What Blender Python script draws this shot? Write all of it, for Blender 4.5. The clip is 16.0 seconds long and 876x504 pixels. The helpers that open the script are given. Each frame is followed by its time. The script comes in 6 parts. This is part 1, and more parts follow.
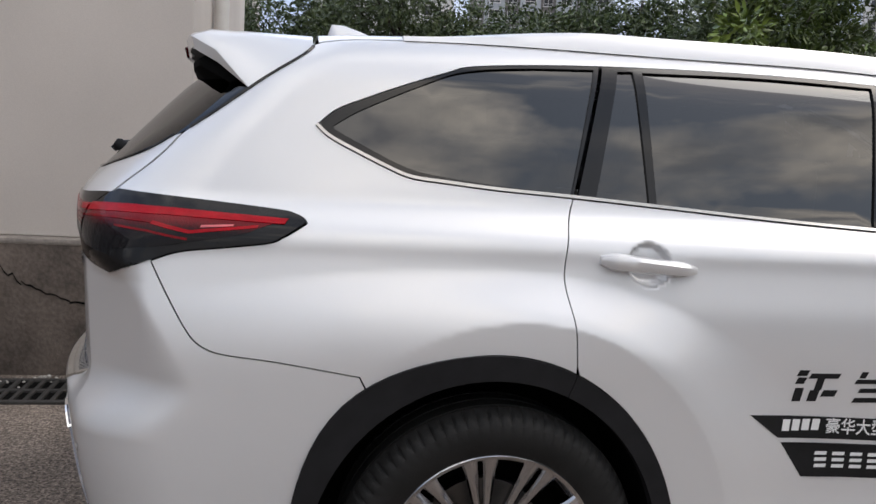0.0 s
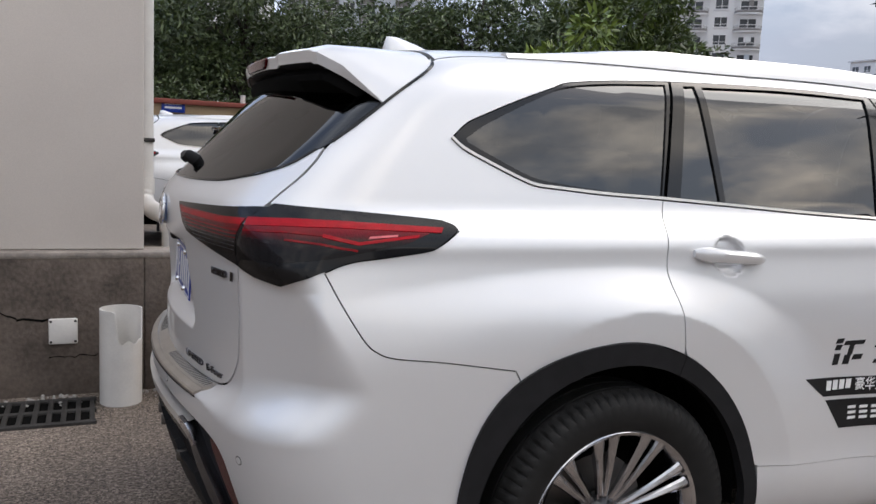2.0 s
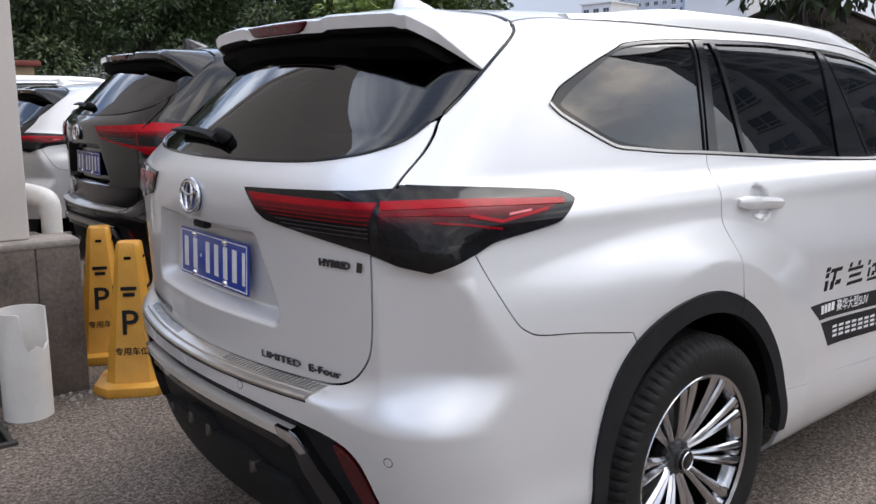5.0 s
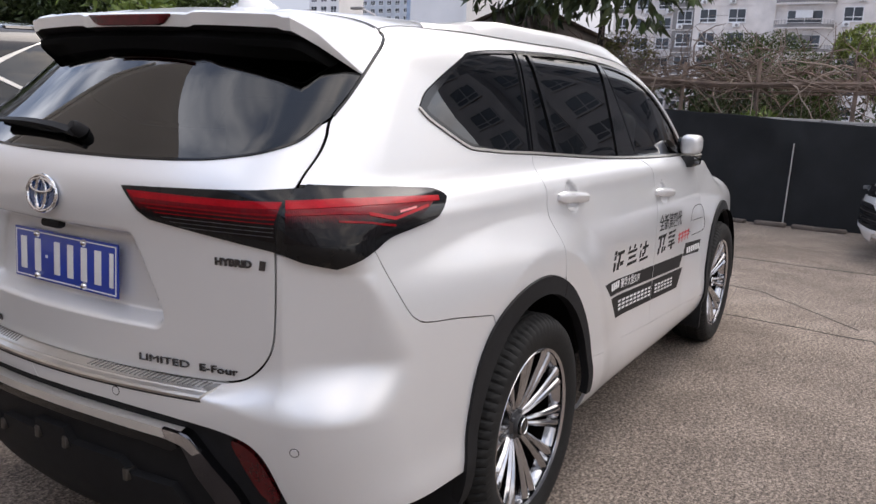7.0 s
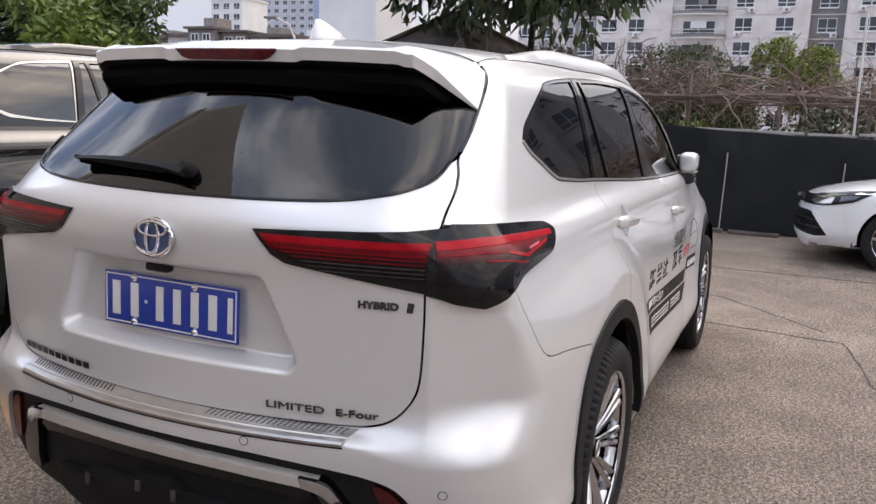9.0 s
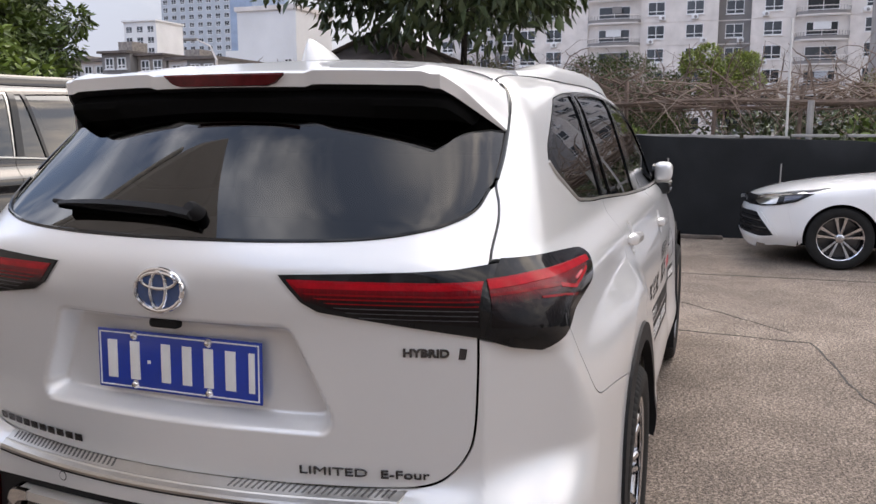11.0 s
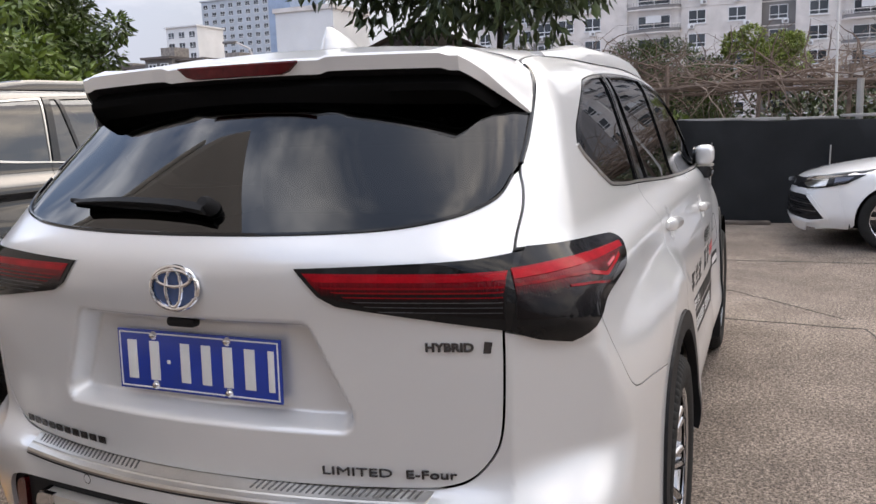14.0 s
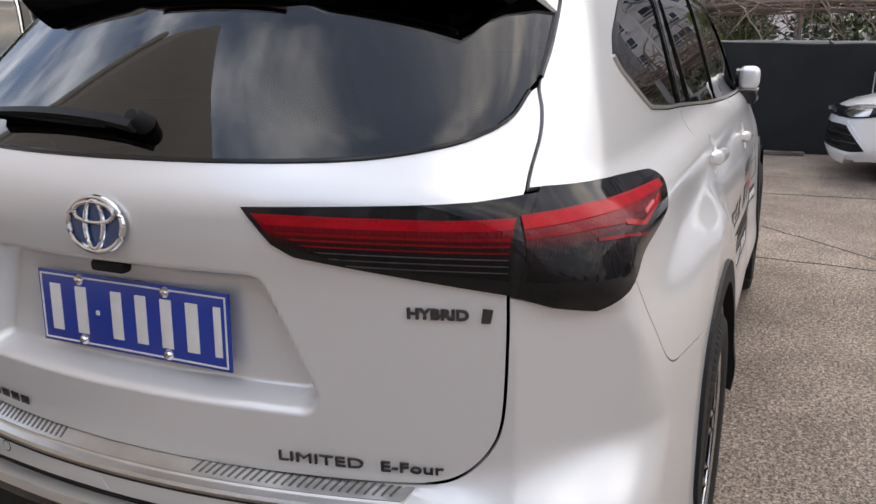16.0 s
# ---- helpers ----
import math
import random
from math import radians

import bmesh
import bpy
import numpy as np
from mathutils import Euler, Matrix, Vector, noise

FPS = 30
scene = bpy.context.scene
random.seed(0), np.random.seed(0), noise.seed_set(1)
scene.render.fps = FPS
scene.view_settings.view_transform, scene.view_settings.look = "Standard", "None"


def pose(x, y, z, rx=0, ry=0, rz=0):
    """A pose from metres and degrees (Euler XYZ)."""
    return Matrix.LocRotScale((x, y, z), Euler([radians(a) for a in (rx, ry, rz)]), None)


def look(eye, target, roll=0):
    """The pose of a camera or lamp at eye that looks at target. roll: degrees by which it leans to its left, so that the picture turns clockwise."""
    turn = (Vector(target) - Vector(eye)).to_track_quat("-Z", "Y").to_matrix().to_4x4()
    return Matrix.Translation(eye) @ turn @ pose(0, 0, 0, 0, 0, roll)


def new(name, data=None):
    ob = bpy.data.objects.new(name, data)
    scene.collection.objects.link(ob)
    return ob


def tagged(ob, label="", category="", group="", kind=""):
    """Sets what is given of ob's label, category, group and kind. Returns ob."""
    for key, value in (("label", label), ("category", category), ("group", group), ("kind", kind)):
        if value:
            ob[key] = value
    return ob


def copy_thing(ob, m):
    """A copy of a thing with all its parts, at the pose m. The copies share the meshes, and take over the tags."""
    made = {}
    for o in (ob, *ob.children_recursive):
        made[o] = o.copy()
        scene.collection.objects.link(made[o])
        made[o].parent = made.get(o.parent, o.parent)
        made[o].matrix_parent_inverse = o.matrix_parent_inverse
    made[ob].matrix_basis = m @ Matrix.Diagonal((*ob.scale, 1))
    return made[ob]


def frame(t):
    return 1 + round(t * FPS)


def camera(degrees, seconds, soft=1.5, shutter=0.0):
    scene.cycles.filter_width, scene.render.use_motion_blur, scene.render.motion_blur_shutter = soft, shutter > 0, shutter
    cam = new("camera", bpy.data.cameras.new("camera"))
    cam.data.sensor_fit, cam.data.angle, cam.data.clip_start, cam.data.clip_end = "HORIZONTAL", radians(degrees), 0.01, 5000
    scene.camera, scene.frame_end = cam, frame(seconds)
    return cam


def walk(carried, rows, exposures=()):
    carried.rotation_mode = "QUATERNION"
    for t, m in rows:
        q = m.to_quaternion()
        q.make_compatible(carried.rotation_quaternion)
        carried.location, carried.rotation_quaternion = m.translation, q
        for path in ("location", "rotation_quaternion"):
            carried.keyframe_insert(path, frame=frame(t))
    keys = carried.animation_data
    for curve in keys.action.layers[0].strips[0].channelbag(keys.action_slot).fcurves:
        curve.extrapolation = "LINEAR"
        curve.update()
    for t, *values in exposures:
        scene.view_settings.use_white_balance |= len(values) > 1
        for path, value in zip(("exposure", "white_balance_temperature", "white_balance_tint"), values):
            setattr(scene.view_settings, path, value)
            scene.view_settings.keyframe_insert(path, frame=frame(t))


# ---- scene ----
cam = camera(57.3, 16.0)
PATH = [
    (0, (-0.519, -2.723, 1.382), (-0.151, -0.774, 1.13), 3.5),
    (0.5, (-0.736, -2.8, 1.372), (-0.24, -0.884, 1.084), 3.9),
    (1, (-0.923, -2.735, 1.353), (-0.344, -0.85, 1.019), 3.0),
    (1.5, (-1.09, -2.627, 1.381), (-0.418, -0.769, 1.067), 1.7),
    (2, (-1.311, -2.644, 1.39), (-0.529, -0.82, 1.14), 2.7),
    (2.5, (-1.491, -2.646, 1.387), (-0.594, -0.877, 1.136), 4.0),
    (3, (-1.6, -2.491, 1.374), (-0.605, -0.778, 1.103), 3.8),
    (5.5, (-2.097, -2.092, 1.444), (-0.738, -0.669, 1.088), 0.6),
    (6, (-2.192, -2.053, 1.462), (-0.701, -0.762, 1.131), 1.6),
    (6.5, (-2.298, -2.025, 1.463), (-0.668, -0.914, 1.133), 2.9),
    (7, (-2.342, -1.922, 1.455), (-0.656, -0.915, 1.078), 2.6),
    (7.5, (-2.367, -1.734, 1.475), (-0.66, -0.768, 1.088), -0.1),
    (8, (-2.381, -1.652, 1.482), (-0.66, -0.699, 1.126), 0.2),
    (8.5, (-2.484, -1.533, 1.499), (-0.725, -0.65, 1.148), 1.5),
    (9, (-2.587, -1.438, 1.503), (-0.794, -0.625, 1.154), 2.2),
    (9.5, (-2.566, -1.34, 1.525), (-0.75, -0.586, 1.16), 2.0),
    (12, (-2.463, -1.099, 1.515), (-0.589, -0.45, 1.253), -1.1),
    (12.5, (-2.432, -1.144, 1.517), (-0.569, -0.467, 1.254), -1.9),
    (13, (-2.432, -1.148, 1.499), (-0.58, -0.449, 1.214), -1.7),
    (13.5, (-2.438, -1.157, 1.502), (-0.599, -0.431, 1.199), -2.0),
    (14, (-2.43, -1.153, 1.495), (-0.607, -0.396, 1.174), -2.1),
    (14.5, (-2.405, -1.133, 1.485), (-0.597, -0.356, 1.129), -1.7),
    (15, (-2.331, -1.054, 1.495), (-0.525, -0.301, 1.079), -0.5),
    (15.5, (-2.232, -1.008, 1.474), (-0.427, -0.295, 0.991), 0.1),
    (16, (-2.078, -1.055, 1.464), (-0.312, -0.271, 0.949), -0.6),
]
EXPOSURES = [(0, 0.35, 6220, 9), (1.5, 0.46, 6180, 9), (3, 0.54, 6120, 9), (5.5, 0.80, 6000, 10), (7, 0.82, 6340, 12), (9, 0.92, 6440, 12), (16, 0.93, 6440, 10)]
walk(cam, [(t, look(eye, target, roll)) for t, eye, target, roll in PATH], EXPOSURES)

# world, sun, exposure
SUN_UP, SUN_ROUND = 50.0, 96.0
world = bpy.data.worlds.new("sky")
scene.world = world
world.use_nodes = True
wt = world.node_tree
wt.nodes.clear()
w_out = wt.nodes.new("ShaderNodeOutputWorld")
w_bg = wt.nodes.new("ShaderNodeBackground")
w_sky = wt.nodes.new("ShaderNodeTexSky")
w_sky.sky_type, w_sky.sun_disc = "NISHITA", False
w_sky.sun_elevation, w_sky.sun_rotation = radians(SUN_UP), radians(SUN_ROUND)
w_sky.air_density, w_sky.dust_density = 1.2, 1.5
w_co = wt.nodes.new("ShaderNodeTexCoord")
# the clouds lie in a flat layer overhead
w_split = wt.nodes.new("ShaderNodeSeparateXYZ")
w_lift = wt.nodes.new("ShaderNodeMath")
w_lift.operation = "ADD"
w_lift.inputs[1].default_value = 0.28
w_layer = wt.nodes.new("ShaderNodeVectorMath")
w_layer.operation = "DIVIDE"
w_height = wt.nodes.new("ShaderNodeCombineXYZ")
wt.links.new(w_co.outputs["Generated"], w_split.inputs[0])
wt.links.new(w_split.outputs["Z"], w_lift.inputs[0])
for k in range(3):
    wt.links.new(w_lift.outputs[0], w_height.inputs[k])
wt.links.new(w_co.outputs["Generated"], w_layer.inputs[0])
wt.links.new(w_height.outputs[0], w_layer.inputs[1])
w_noise = wt.nodes.new("ShaderNodeTexNoise")
w_noise.inputs["Scale"].default_value, w_noise.inputs["Detail"].default_value = 2.4, 7.0
w_noise.inputs["Roughness"].default_value = 0.55
w_ramp = wt.nodes.new("ShaderNodeValToRGB")
w_ramp.color_ramp.elements[0].position, w_ramp.color_ramp.elements[1].position = 0.43, 0.60
w_ramp.color_ramp.elements[0].color = (0, 0, 0, 1)
w_cloud = wt.nodes.new("ShaderNodeMix")
w_cloud.data_type = "RGBA"
w_tone = wt.nodes.new("ShaderNodeTexNoise")
w_tone.inputs["Scale"].default_value, w_tone.inputs["Detail"].default_value = 3.2, 6.0
w_shade = wt.nodes.new("ShaderNodeValToRGB")
w_shade.color_ramp.elements[0].position, w_shade.color_ramp.elements[1].position = 0.41, 0.60
w_shade.color_ramp.elements[0].color, w_shade.color_ramp.elements[1].color = (4.0, 4.15, 4.6, 1), (11.8, 11.2, 10.5, 1)
wt.links.new(w_layer.outputs[0], w_tone.inputs["Vector"])
wt.links.new(w_tone.outputs["Fac"], w_shade.inputs["Fac"])
wt.links.new(w_shade.outputs["Color"], w_cloud.inputs[7])
wt.links.new(w_layer.outputs[0], w_noise.inputs["Vector"])
wt.links.new(w_noise.outputs["Fac"], w_ramp.inputs["Fac"])
wt.links.new(w_ramp.outputs["Color"], w_cloud.inputs[0])
# thin veil over the blue
w_veil = wt.nodes.new("ShaderNodeMix")
w_veil.data_type = "RGBA"
w_veil.inputs[0].default_value = 0.45
w_veil.inputs[7].default_value = (2.9, 3.0, 3.25, 1)
wt.links.new(w_sky.outputs[0], w_veil.inputs[6])
wt.links.new(w_veil.outputs[2], w_cloud.inputs[6])
# thinner, brighter cloud over the open side of the yard
w_dot = wt.nodes.new("ShaderNodeVectorMath")
w_dot.operation = "DOT_PRODUCT"
w_dot.inputs[1].default_value = (0.58, -0.70, 0.42)
w_glow = wt.nodes.new("ShaderNodeMapRange")
w_glow.inputs["From Min"].default_value, w_glow.inputs["From Max"].default_value = -0.7, 1.0
w_warm = wt.nodes.new("ShaderNodeValToRGB")
w_warm.color_ramp.elements[0].color, w_warm.color_ramp.elements[1].color = (1.42, 1.58, 1.90, 1), (1.78, 1.64, 1.46, 1)
w_mid = w_warm.color_ramp.elements.new(0.46)
w_mid.color = (1.02, 1.04, 1.09, 1)
w_lit = wt.nodes.new("ShaderNodeMix")
w_lit.data_type, w_lit.blend_type = "RGBA", "MULTIPLY"
w_lit.inputs[0].default_value = 1.0
wt.links.new(w_co.outputs["Generated"], w_dot.inputs[0])
wt.links.new(w_dot.outputs["Value"], w_glow.inputs["Value"])
wt.links.new(w_glow.outputs[0], w_warm.inputs["Fac"])
wt.links.new(w_warm.outputs["Color"], w_lit.inputs[7])
# an overcast sky is brighter overhead than at the horizon
w_xyz = wt.nodes.new("ShaderNodeSeparateXYZ")
w_high = wt.nodes.new("ShaderNodeMapRange")
w_high.inputs["From Min"].default_value, w_high.inputs["From Max"].default_value = 0.0, 0.85
w_high.inputs["To Min"].default_value, w_high.inputs["To Max"].default_value = 0.56, 1.0
w_low = wt.nodes.new("ShaderNodeMapRange")
w_low.interpolation_type = "SMOOTHSTEP"
w_low.inputs["From Min"].default_value, w_low.inputs["From Max"].default_value = 0.08, 0.40
w_low.inputs["To Min"].default_value, w_low.inputs["To Max"].default_value = 0.92, 0.0
w_haze = wt.nodes.new("ShaderNodeMix")
w_haze.data_type = "RGBA"
w_haze.inputs[7].default_value = (3.6, 3.6, 3.9, 1)
wt.links.new(w_low.outputs[0], w_haze.inputs[0])
wt.links.new(w_cloud.outputs[2], w_haze.inputs[6])
wt.links.new(w_haze.outputs[2], w_lit.inputs[6])
w_grade = wt.nodes.new("ShaderNodeVectorMath")
w_grade.operation = "SCALE"
wt.links.new(w_co.outputs["Generated"], w_xyz.inputs[0])
wt.links.new(w_xyz.outputs["Z"], w_high.inputs["Value"])
wt.links.new(w_xyz.outputs["Z"], w_low.inputs["Value"])
wt.links.new(w_lit.outputs[2], w_grade.inputs[0])
wt.links.new(w_high.outputs[0], w_grade.inputs["Scale"])
wt.links.new(w_grade.outputs[0], w_bg.inputs["Color"])
w_bg.inputs["Strength"].default_value = 0.15
wt.links.new(w_bg.outputs[0], w_out.inputs["Surface"])

sun = new("sun", bpy.data.lights.new("sun", "SUN"))
sun.data.energy, sun.data.angle, sun.data.color = 0.65, radians(34), (1.0, 0.94, 0.86)
sun.matrix_world = pose(0, 0, 30, 90 - SUN_UP, 0, 180 - SUN_ROUND)

# ---- materials ----
def material(name, color, rough=0.5, metal=0.0, coat=0.0, vary=0.0, scale=8.0, bump=0.0, fine=120.0, spec=0.5, object_random=0.0, coat_rough=0.05, dark=None):
    m = bpy.data.materials.new(name)
    m.use_nodes = True
    nt = m.node_tree
    b = nt.nodes["Principled BSDF"]
    b.inputs["Base Color"].default_value = (*color, 1)
    b.inputs["Roughness"].default_value, b.inputs["Metallic"].default_value = rough, metal
    b.inputs["Coat Weight"].default_value, b.inputs["Coat Roughness"].default_value = coat, coat_rough
    b.inputs["Specular IOR Level"].default_value = spec
    if vary or bump or object_random:
        co = nt.nodes.new("ShaderNodeTexCoord")
    if vary:
        big = nt.nodes.new("ShaderNodeTexNoise")
        big.inputs["Scale"].default_value, big.inputs["Detail"].default_value = scale, 8
        small = nt.nodes.new("ShaderNodeTexNoise")
        small.inputs["Scale"].default_value, small.inputs["Detail"].default_value = fine, 4
        nt.links.new(co.outputs["Object"], big.inputs["Vector"])
        nt.links.new(co.outputs["Object"], small.inputs["Vector"])
        add = nt.nodes.new("ShaderNodeMath")
        add.operation = "MULTIPLY_ADD"
        add.inputs[1].default_value = 0.45
        nt.links.new(small.outputs["Fac"], add.inputs[0])
        nt.links.new(big.outputs["Fac"], add.inputs[2])
        ramp = nt.nodes.new("ShaderNodeValToRGB")
        lo, hi = ramp.color_ramp.elements
        lo.position, hi.position = 0.45, 1.0
        low = dark if dark else [c * (1 - vary) for c in color]
        lo.color, hi.color = (*low, 1), (*[min(1, c * (1 + vary * 0.6)) for c in color], 1)
        nt.links.new(add.outputs[0], ramp.inputs["Fac"])
        last = ramp.outputs["Color"]
        if object_random:
            info = nt.nodes.new("ShaderNodeObjectInfo")
            hsv = nt.nodes.new("ShaderNodeHueSaturation")
            mr = nt.nodes.new("ShaderNodeMapRange")
            mr.inputs["To Min"].default_value, mr.inputs["To Max"].default_value = 1 - object_random, 1 + object_random
            nt.links.new(info.outputs["Random"], mr.inputs["Value"])
            nt.links.new(mr.outputs[0], hsv.inputs["Value"])
            nt.links.new(last, hsv.inputs["Color"])
            last = hsv.outputs[0]
        nt.links.new(last, b.inputs["Base Color"])
    if bump:
        n2 = nt.nodes.new("ShaderNodeTexNoise")
        n2.inputs["Scale"].default_value, n2.inputs["Detail"].default_value = fine, 6
        nt.links.new(co.outputs["Object"], n2.inputs["Vector"])
        bp = nt.nodes.new("ShaderNodeBump")
        bp.inputs["Strength"].default_value, bp.inputs["Distance"].default_value = bump, 0.01
        nt.links.new(n2.outputs["Fac"], bp.inputs["Height"])
        nt.links.new(bp.outputs[0], b.inputs["Normal"])
    return m


def glass_material(name, tint, ior=1.5, rough=0.0):
    """A tinted pane: what lies behind shows darkened, and the sky is mirrored in it."""
    m = bpy.data.materials.new(name)
    m.use_nodes = True
    nt = m.node_tree
    nt.nodes.clear()
    out = nt.nodes.new("ShaderNodeOutputMaterial")
    mix = nt.nodes.new("ShaderNodeMixShader")
    tr = nt.nodes.new("ShaderNodeBsdfTransparent")
    gl = nt.nodes.new("ShaderNodeBsdfGlossy")
    fr = nt.nodes.new("ShaderNodeFresnel")
    tr.inputs["Color"].default_value = (*tint, 1)
    gl.inputs["Roughness"].default_value = rough
    fr.inputs["IOR"].default_value = ior
    nt.links.new(fr.outputs[0], mix.inputs[0])
    nt.links.new(tr.outputs[0], mix.inputs[1])
    nt.links.new(gl.outputs[0], mix.inputs[2])
    nt.links.new(mix.outputs[0], out.inputs["Surface"])
    return m


PAINT = material("pearl_white_paint", (0.745, 0.747, 0.757), 0.34, 0.38, 0.75, 0.02, 3.0, 0.0, 900.0, coat_rough=0.05)
BLACK_PAINT = material("black_paint", (0.008, 0.007, 0.007), 0.2, 0.0, 1.0, 0.3, 3.0, 0.0, 500.0, spec=0.1, coat_rough=0.015)
BLACK_PAINT.node_tree.nodes["Principled BSDF"].inputs["Coat IOR"].default_value = 1.5
SILVER_PAINT = material("silver_paint", (0.42, 0.43, 0.44), 0.35, 0.6, 0.8, 0.05, 3.0, 0.0, 700.0)
PLASTIC = material("black_plastic", (0.015, 0.015, 0.0165), 0.6, 0, 0, 0.25, 20, 0.06, 700, spec=0.16)
GLOSS_BLACK = material("gloss_black_trim", (0.008, 0.008, 0.009), 0.12, 0, 0.3, 0.2, 6, 0, 300, spec=0.25)
# near-black that stands for deep shade inside and under things
SHADE_BLACK = material("deep_shade_black", (0.005, 0.005, 0.005), 0.9, 0, 0, 0.2, 6, 0, 100, spec=0.05)
CHROME = material("chrome", (0.80, 0.80, 0.82), 0.10, 1.0, 0, 0.06, 5, 0, 200)
DARK_CHROME = material("dark_chrome", (0.13, 0.13, 0.145), 0.2, 1.0, 0, 0.1, 8, 0, 200)
GARNISH = material("silver_garnish", (0.74, 0.71, 0.67), 0.28, 0.45, 0.3, 0.08, 10, 0.02, 260)
SATIN = material("brushed_steel", (0.55, 0.53, 0.50), 0.30, 1.0, 0, 0.15, 14, 0.03, 260)
RIM_METAL = material("machined_alloy", (0.56, 0.56, 0.58), 0.16, 1.0, 0.2, 0.12, 9, 0, 300)
RIM_DARK = material("dark_alloy", (0.10, 0.10, 0.105), 0.35, 0.8, 0.2, 0.2, 9, 0, 300)
IRON_DISC = material("worn_iron", (0.16, 0.155, 0.15), 0.4, 1.0, 0, 0.2, 9, 0, 200)
RUBBER = material("tyre_rubber", (0.015, 0.0147, 0.0145), 0.7, 0, 0, 0.35, 14, 0.12, 300, spec=0.25)
RED_LENS = material("red_lens", (0.36, 0.003, 0.010), 0.22, 0, 0.2, 0.35, 26, 0, 200, spec=0.1, coat_rough=0.02)
MID_RED = material("mid_red_lens", (0.20, 0.002, 0.006), 0.25, 0, 0.2, 0.45, 22, 0, 200, spec=0.1, coat_rough=0.02)
DARK_RED = material("dark_red_lens", (0.075, 0.002, 0.004), 0.2, 0, 0.2, 0.4, 30, 0, 200, coat_rough=0.02)
SMOKE = material("smoked_lens", (0.010, 0.010, 0.011), 0.08, 0, 0.3, 0.3, 20, 0, 200, spec=0.15, coat_rough=0.02)
SMOKE_LINE = material("grey_lens_rib", (0.055, 0.055, 0.062), 0.3, 0, 0.2, 0.3, 20, 0, 200)
# pale red for a highlight drawn on the outer lamp
PINK_HIGHLIGHT = material("pale_red_highlight", (0.70, 0.16, 0.18), 0.25, 0, 0.3, 0.2, 30, 0, 200, spec=0.2, coat_rough=0.02)


def ribbed_lens():
    """A red lens over a reflector: bright at its top, smoked at its foot, with fine upright ribs."""
    m = material("ribbed_red_lens", (0.3, 0.01, 0.02), 0.16, 0, 0.25, spec=0.12, coat_rough=0.02)
    nt = m.node_tree
    b = nt.nodes["Principled BSDF"]
    co = nt.nodes.new("ShaderNodeTexCoord")
    xyz = nt.nodes.new("ShaderNodeSeparateXYZ")
    nt.links.new(co.outputs["Object"], xyz.inputs[0])
    streak = nt.nodes.new("ShaderNodeTexNoise")
    stretch = nt.nodes.new("ShaderNodeMapping")
    stretch.inputs["Scale"].default_value = (260, 260, 14)
    nt.links.new(co.outputs["Object"], stretch.inputs["Vector"])
    nt.links.new(stretch.outputs[0], streak.inputs["Vector"])
    streak.inputs["Scale"].default_value, streak.inputs["Detail"].default_value = 1.0, 2.0
    up = nt.nodes.new("ShaderNodeMapRange")
    up.inputs["From Min"].default_value, up.inputs["From Max"].default_value = 1.142, 1.214
    nt.links.new(xyz.outputs["Z"], up.inputs["Value"])
    mixed = nt.nodes.new("ShaderNodeMath")
    mixed.operation = "MULTIPLY_ADD"
    mixed.inputs[1].default_value = 0.22
    nt.links.new(streak.outputs["Fac"], mixed.inputs[0])
    nt.links.new(up.outputs[0], mixed.inputs[2])
    ramp = nt.nodes.new("ShaderNodeValToRGB")
    stops = ((.12, (.006, .005, .006)), (.42, (.012, .005, .006)), (.54, (.045, .002, .004)), (.70, (.12, .002, .006)), (.92, (.22, .003, .009)), (1.0, (.28, .004, .012)))
    while len(ramp.color_ramp.elements) < len(stops):
        ramp.color_ramp.elements.new(.5)
    for e, (p, c) in zip(ramp.color_ramp.elements, stops):
        e.position, e.color = p, (*c, 1)
    nt.links.new(mixed.outputs[0], ramp.inputs["Fac"])
    nt.links.new(ramp.outputs["Color"], b.inputs["Base Color"])
    bp = nt.nodes.new("ShaderNodeBump")
    bp.inputs["Strength"].default_value, bp.inputs["Distance"].default_value = 0.35, 0.004
    nt.links.new(streak.outputs["Fac"], bp.inputs["Height"])
    nt.links.new(bp.outputs[0], b.inputs["Normal"])
    return m


LAMP_RED = ribbed_lens()
BRAKE_RED = material("brake_lens", (0.09, 0.005, 0.008), 0.2, 0, 0.3, 0.4, 40, 0, 200, spec=0.2)
PLATE_BLUE = material("plate_blue", (0.012, 0.045, 0.36), 0.35, 0, 0.3, 0.12, 15, 0, 200)
BADGE_BLUE = material("badge_blue", (0.015, 0.05, 0.16), 0.15, 0.3, 0.8, 0.2, 30, 0, 200)
WHITE_INK = material("white_ink", (0.78, 0.78, 0.78), 0.5, 0, 0, 0.05, 30, 0, 300)
BLACK_INK = material("black_vinyl", (0.012, 0.012, 0.013), 0.5, 0, 0, 0.2, 30, 0, 300, spec=0.2)
RED_INK = material("red_vinyl", (0.55, 0.06, 0.07), 0.5, 0, 0, 0.1, 30, 0, 300)
SEAT = material("grey_leather", (0.055, 0.052, 0.05), 0.55, 0, 0, 0.25, 12, 0.1, 300)
TINT = glass_material("privacy_glass", (0.03, 0.031, 0.035), 1.95)
REAR_TINT = glass_material("rear_privacy_glass", (0.025, 0.026, 0.030), 1.68)
CLEAR_TINT = glass_material("front_door_glass", (0.20, 0.23, 0.22), 1.9)
LAMP_CLEAR = glass_material("lamp_cover", (0.75, 0.76, 0.78), 1.5)


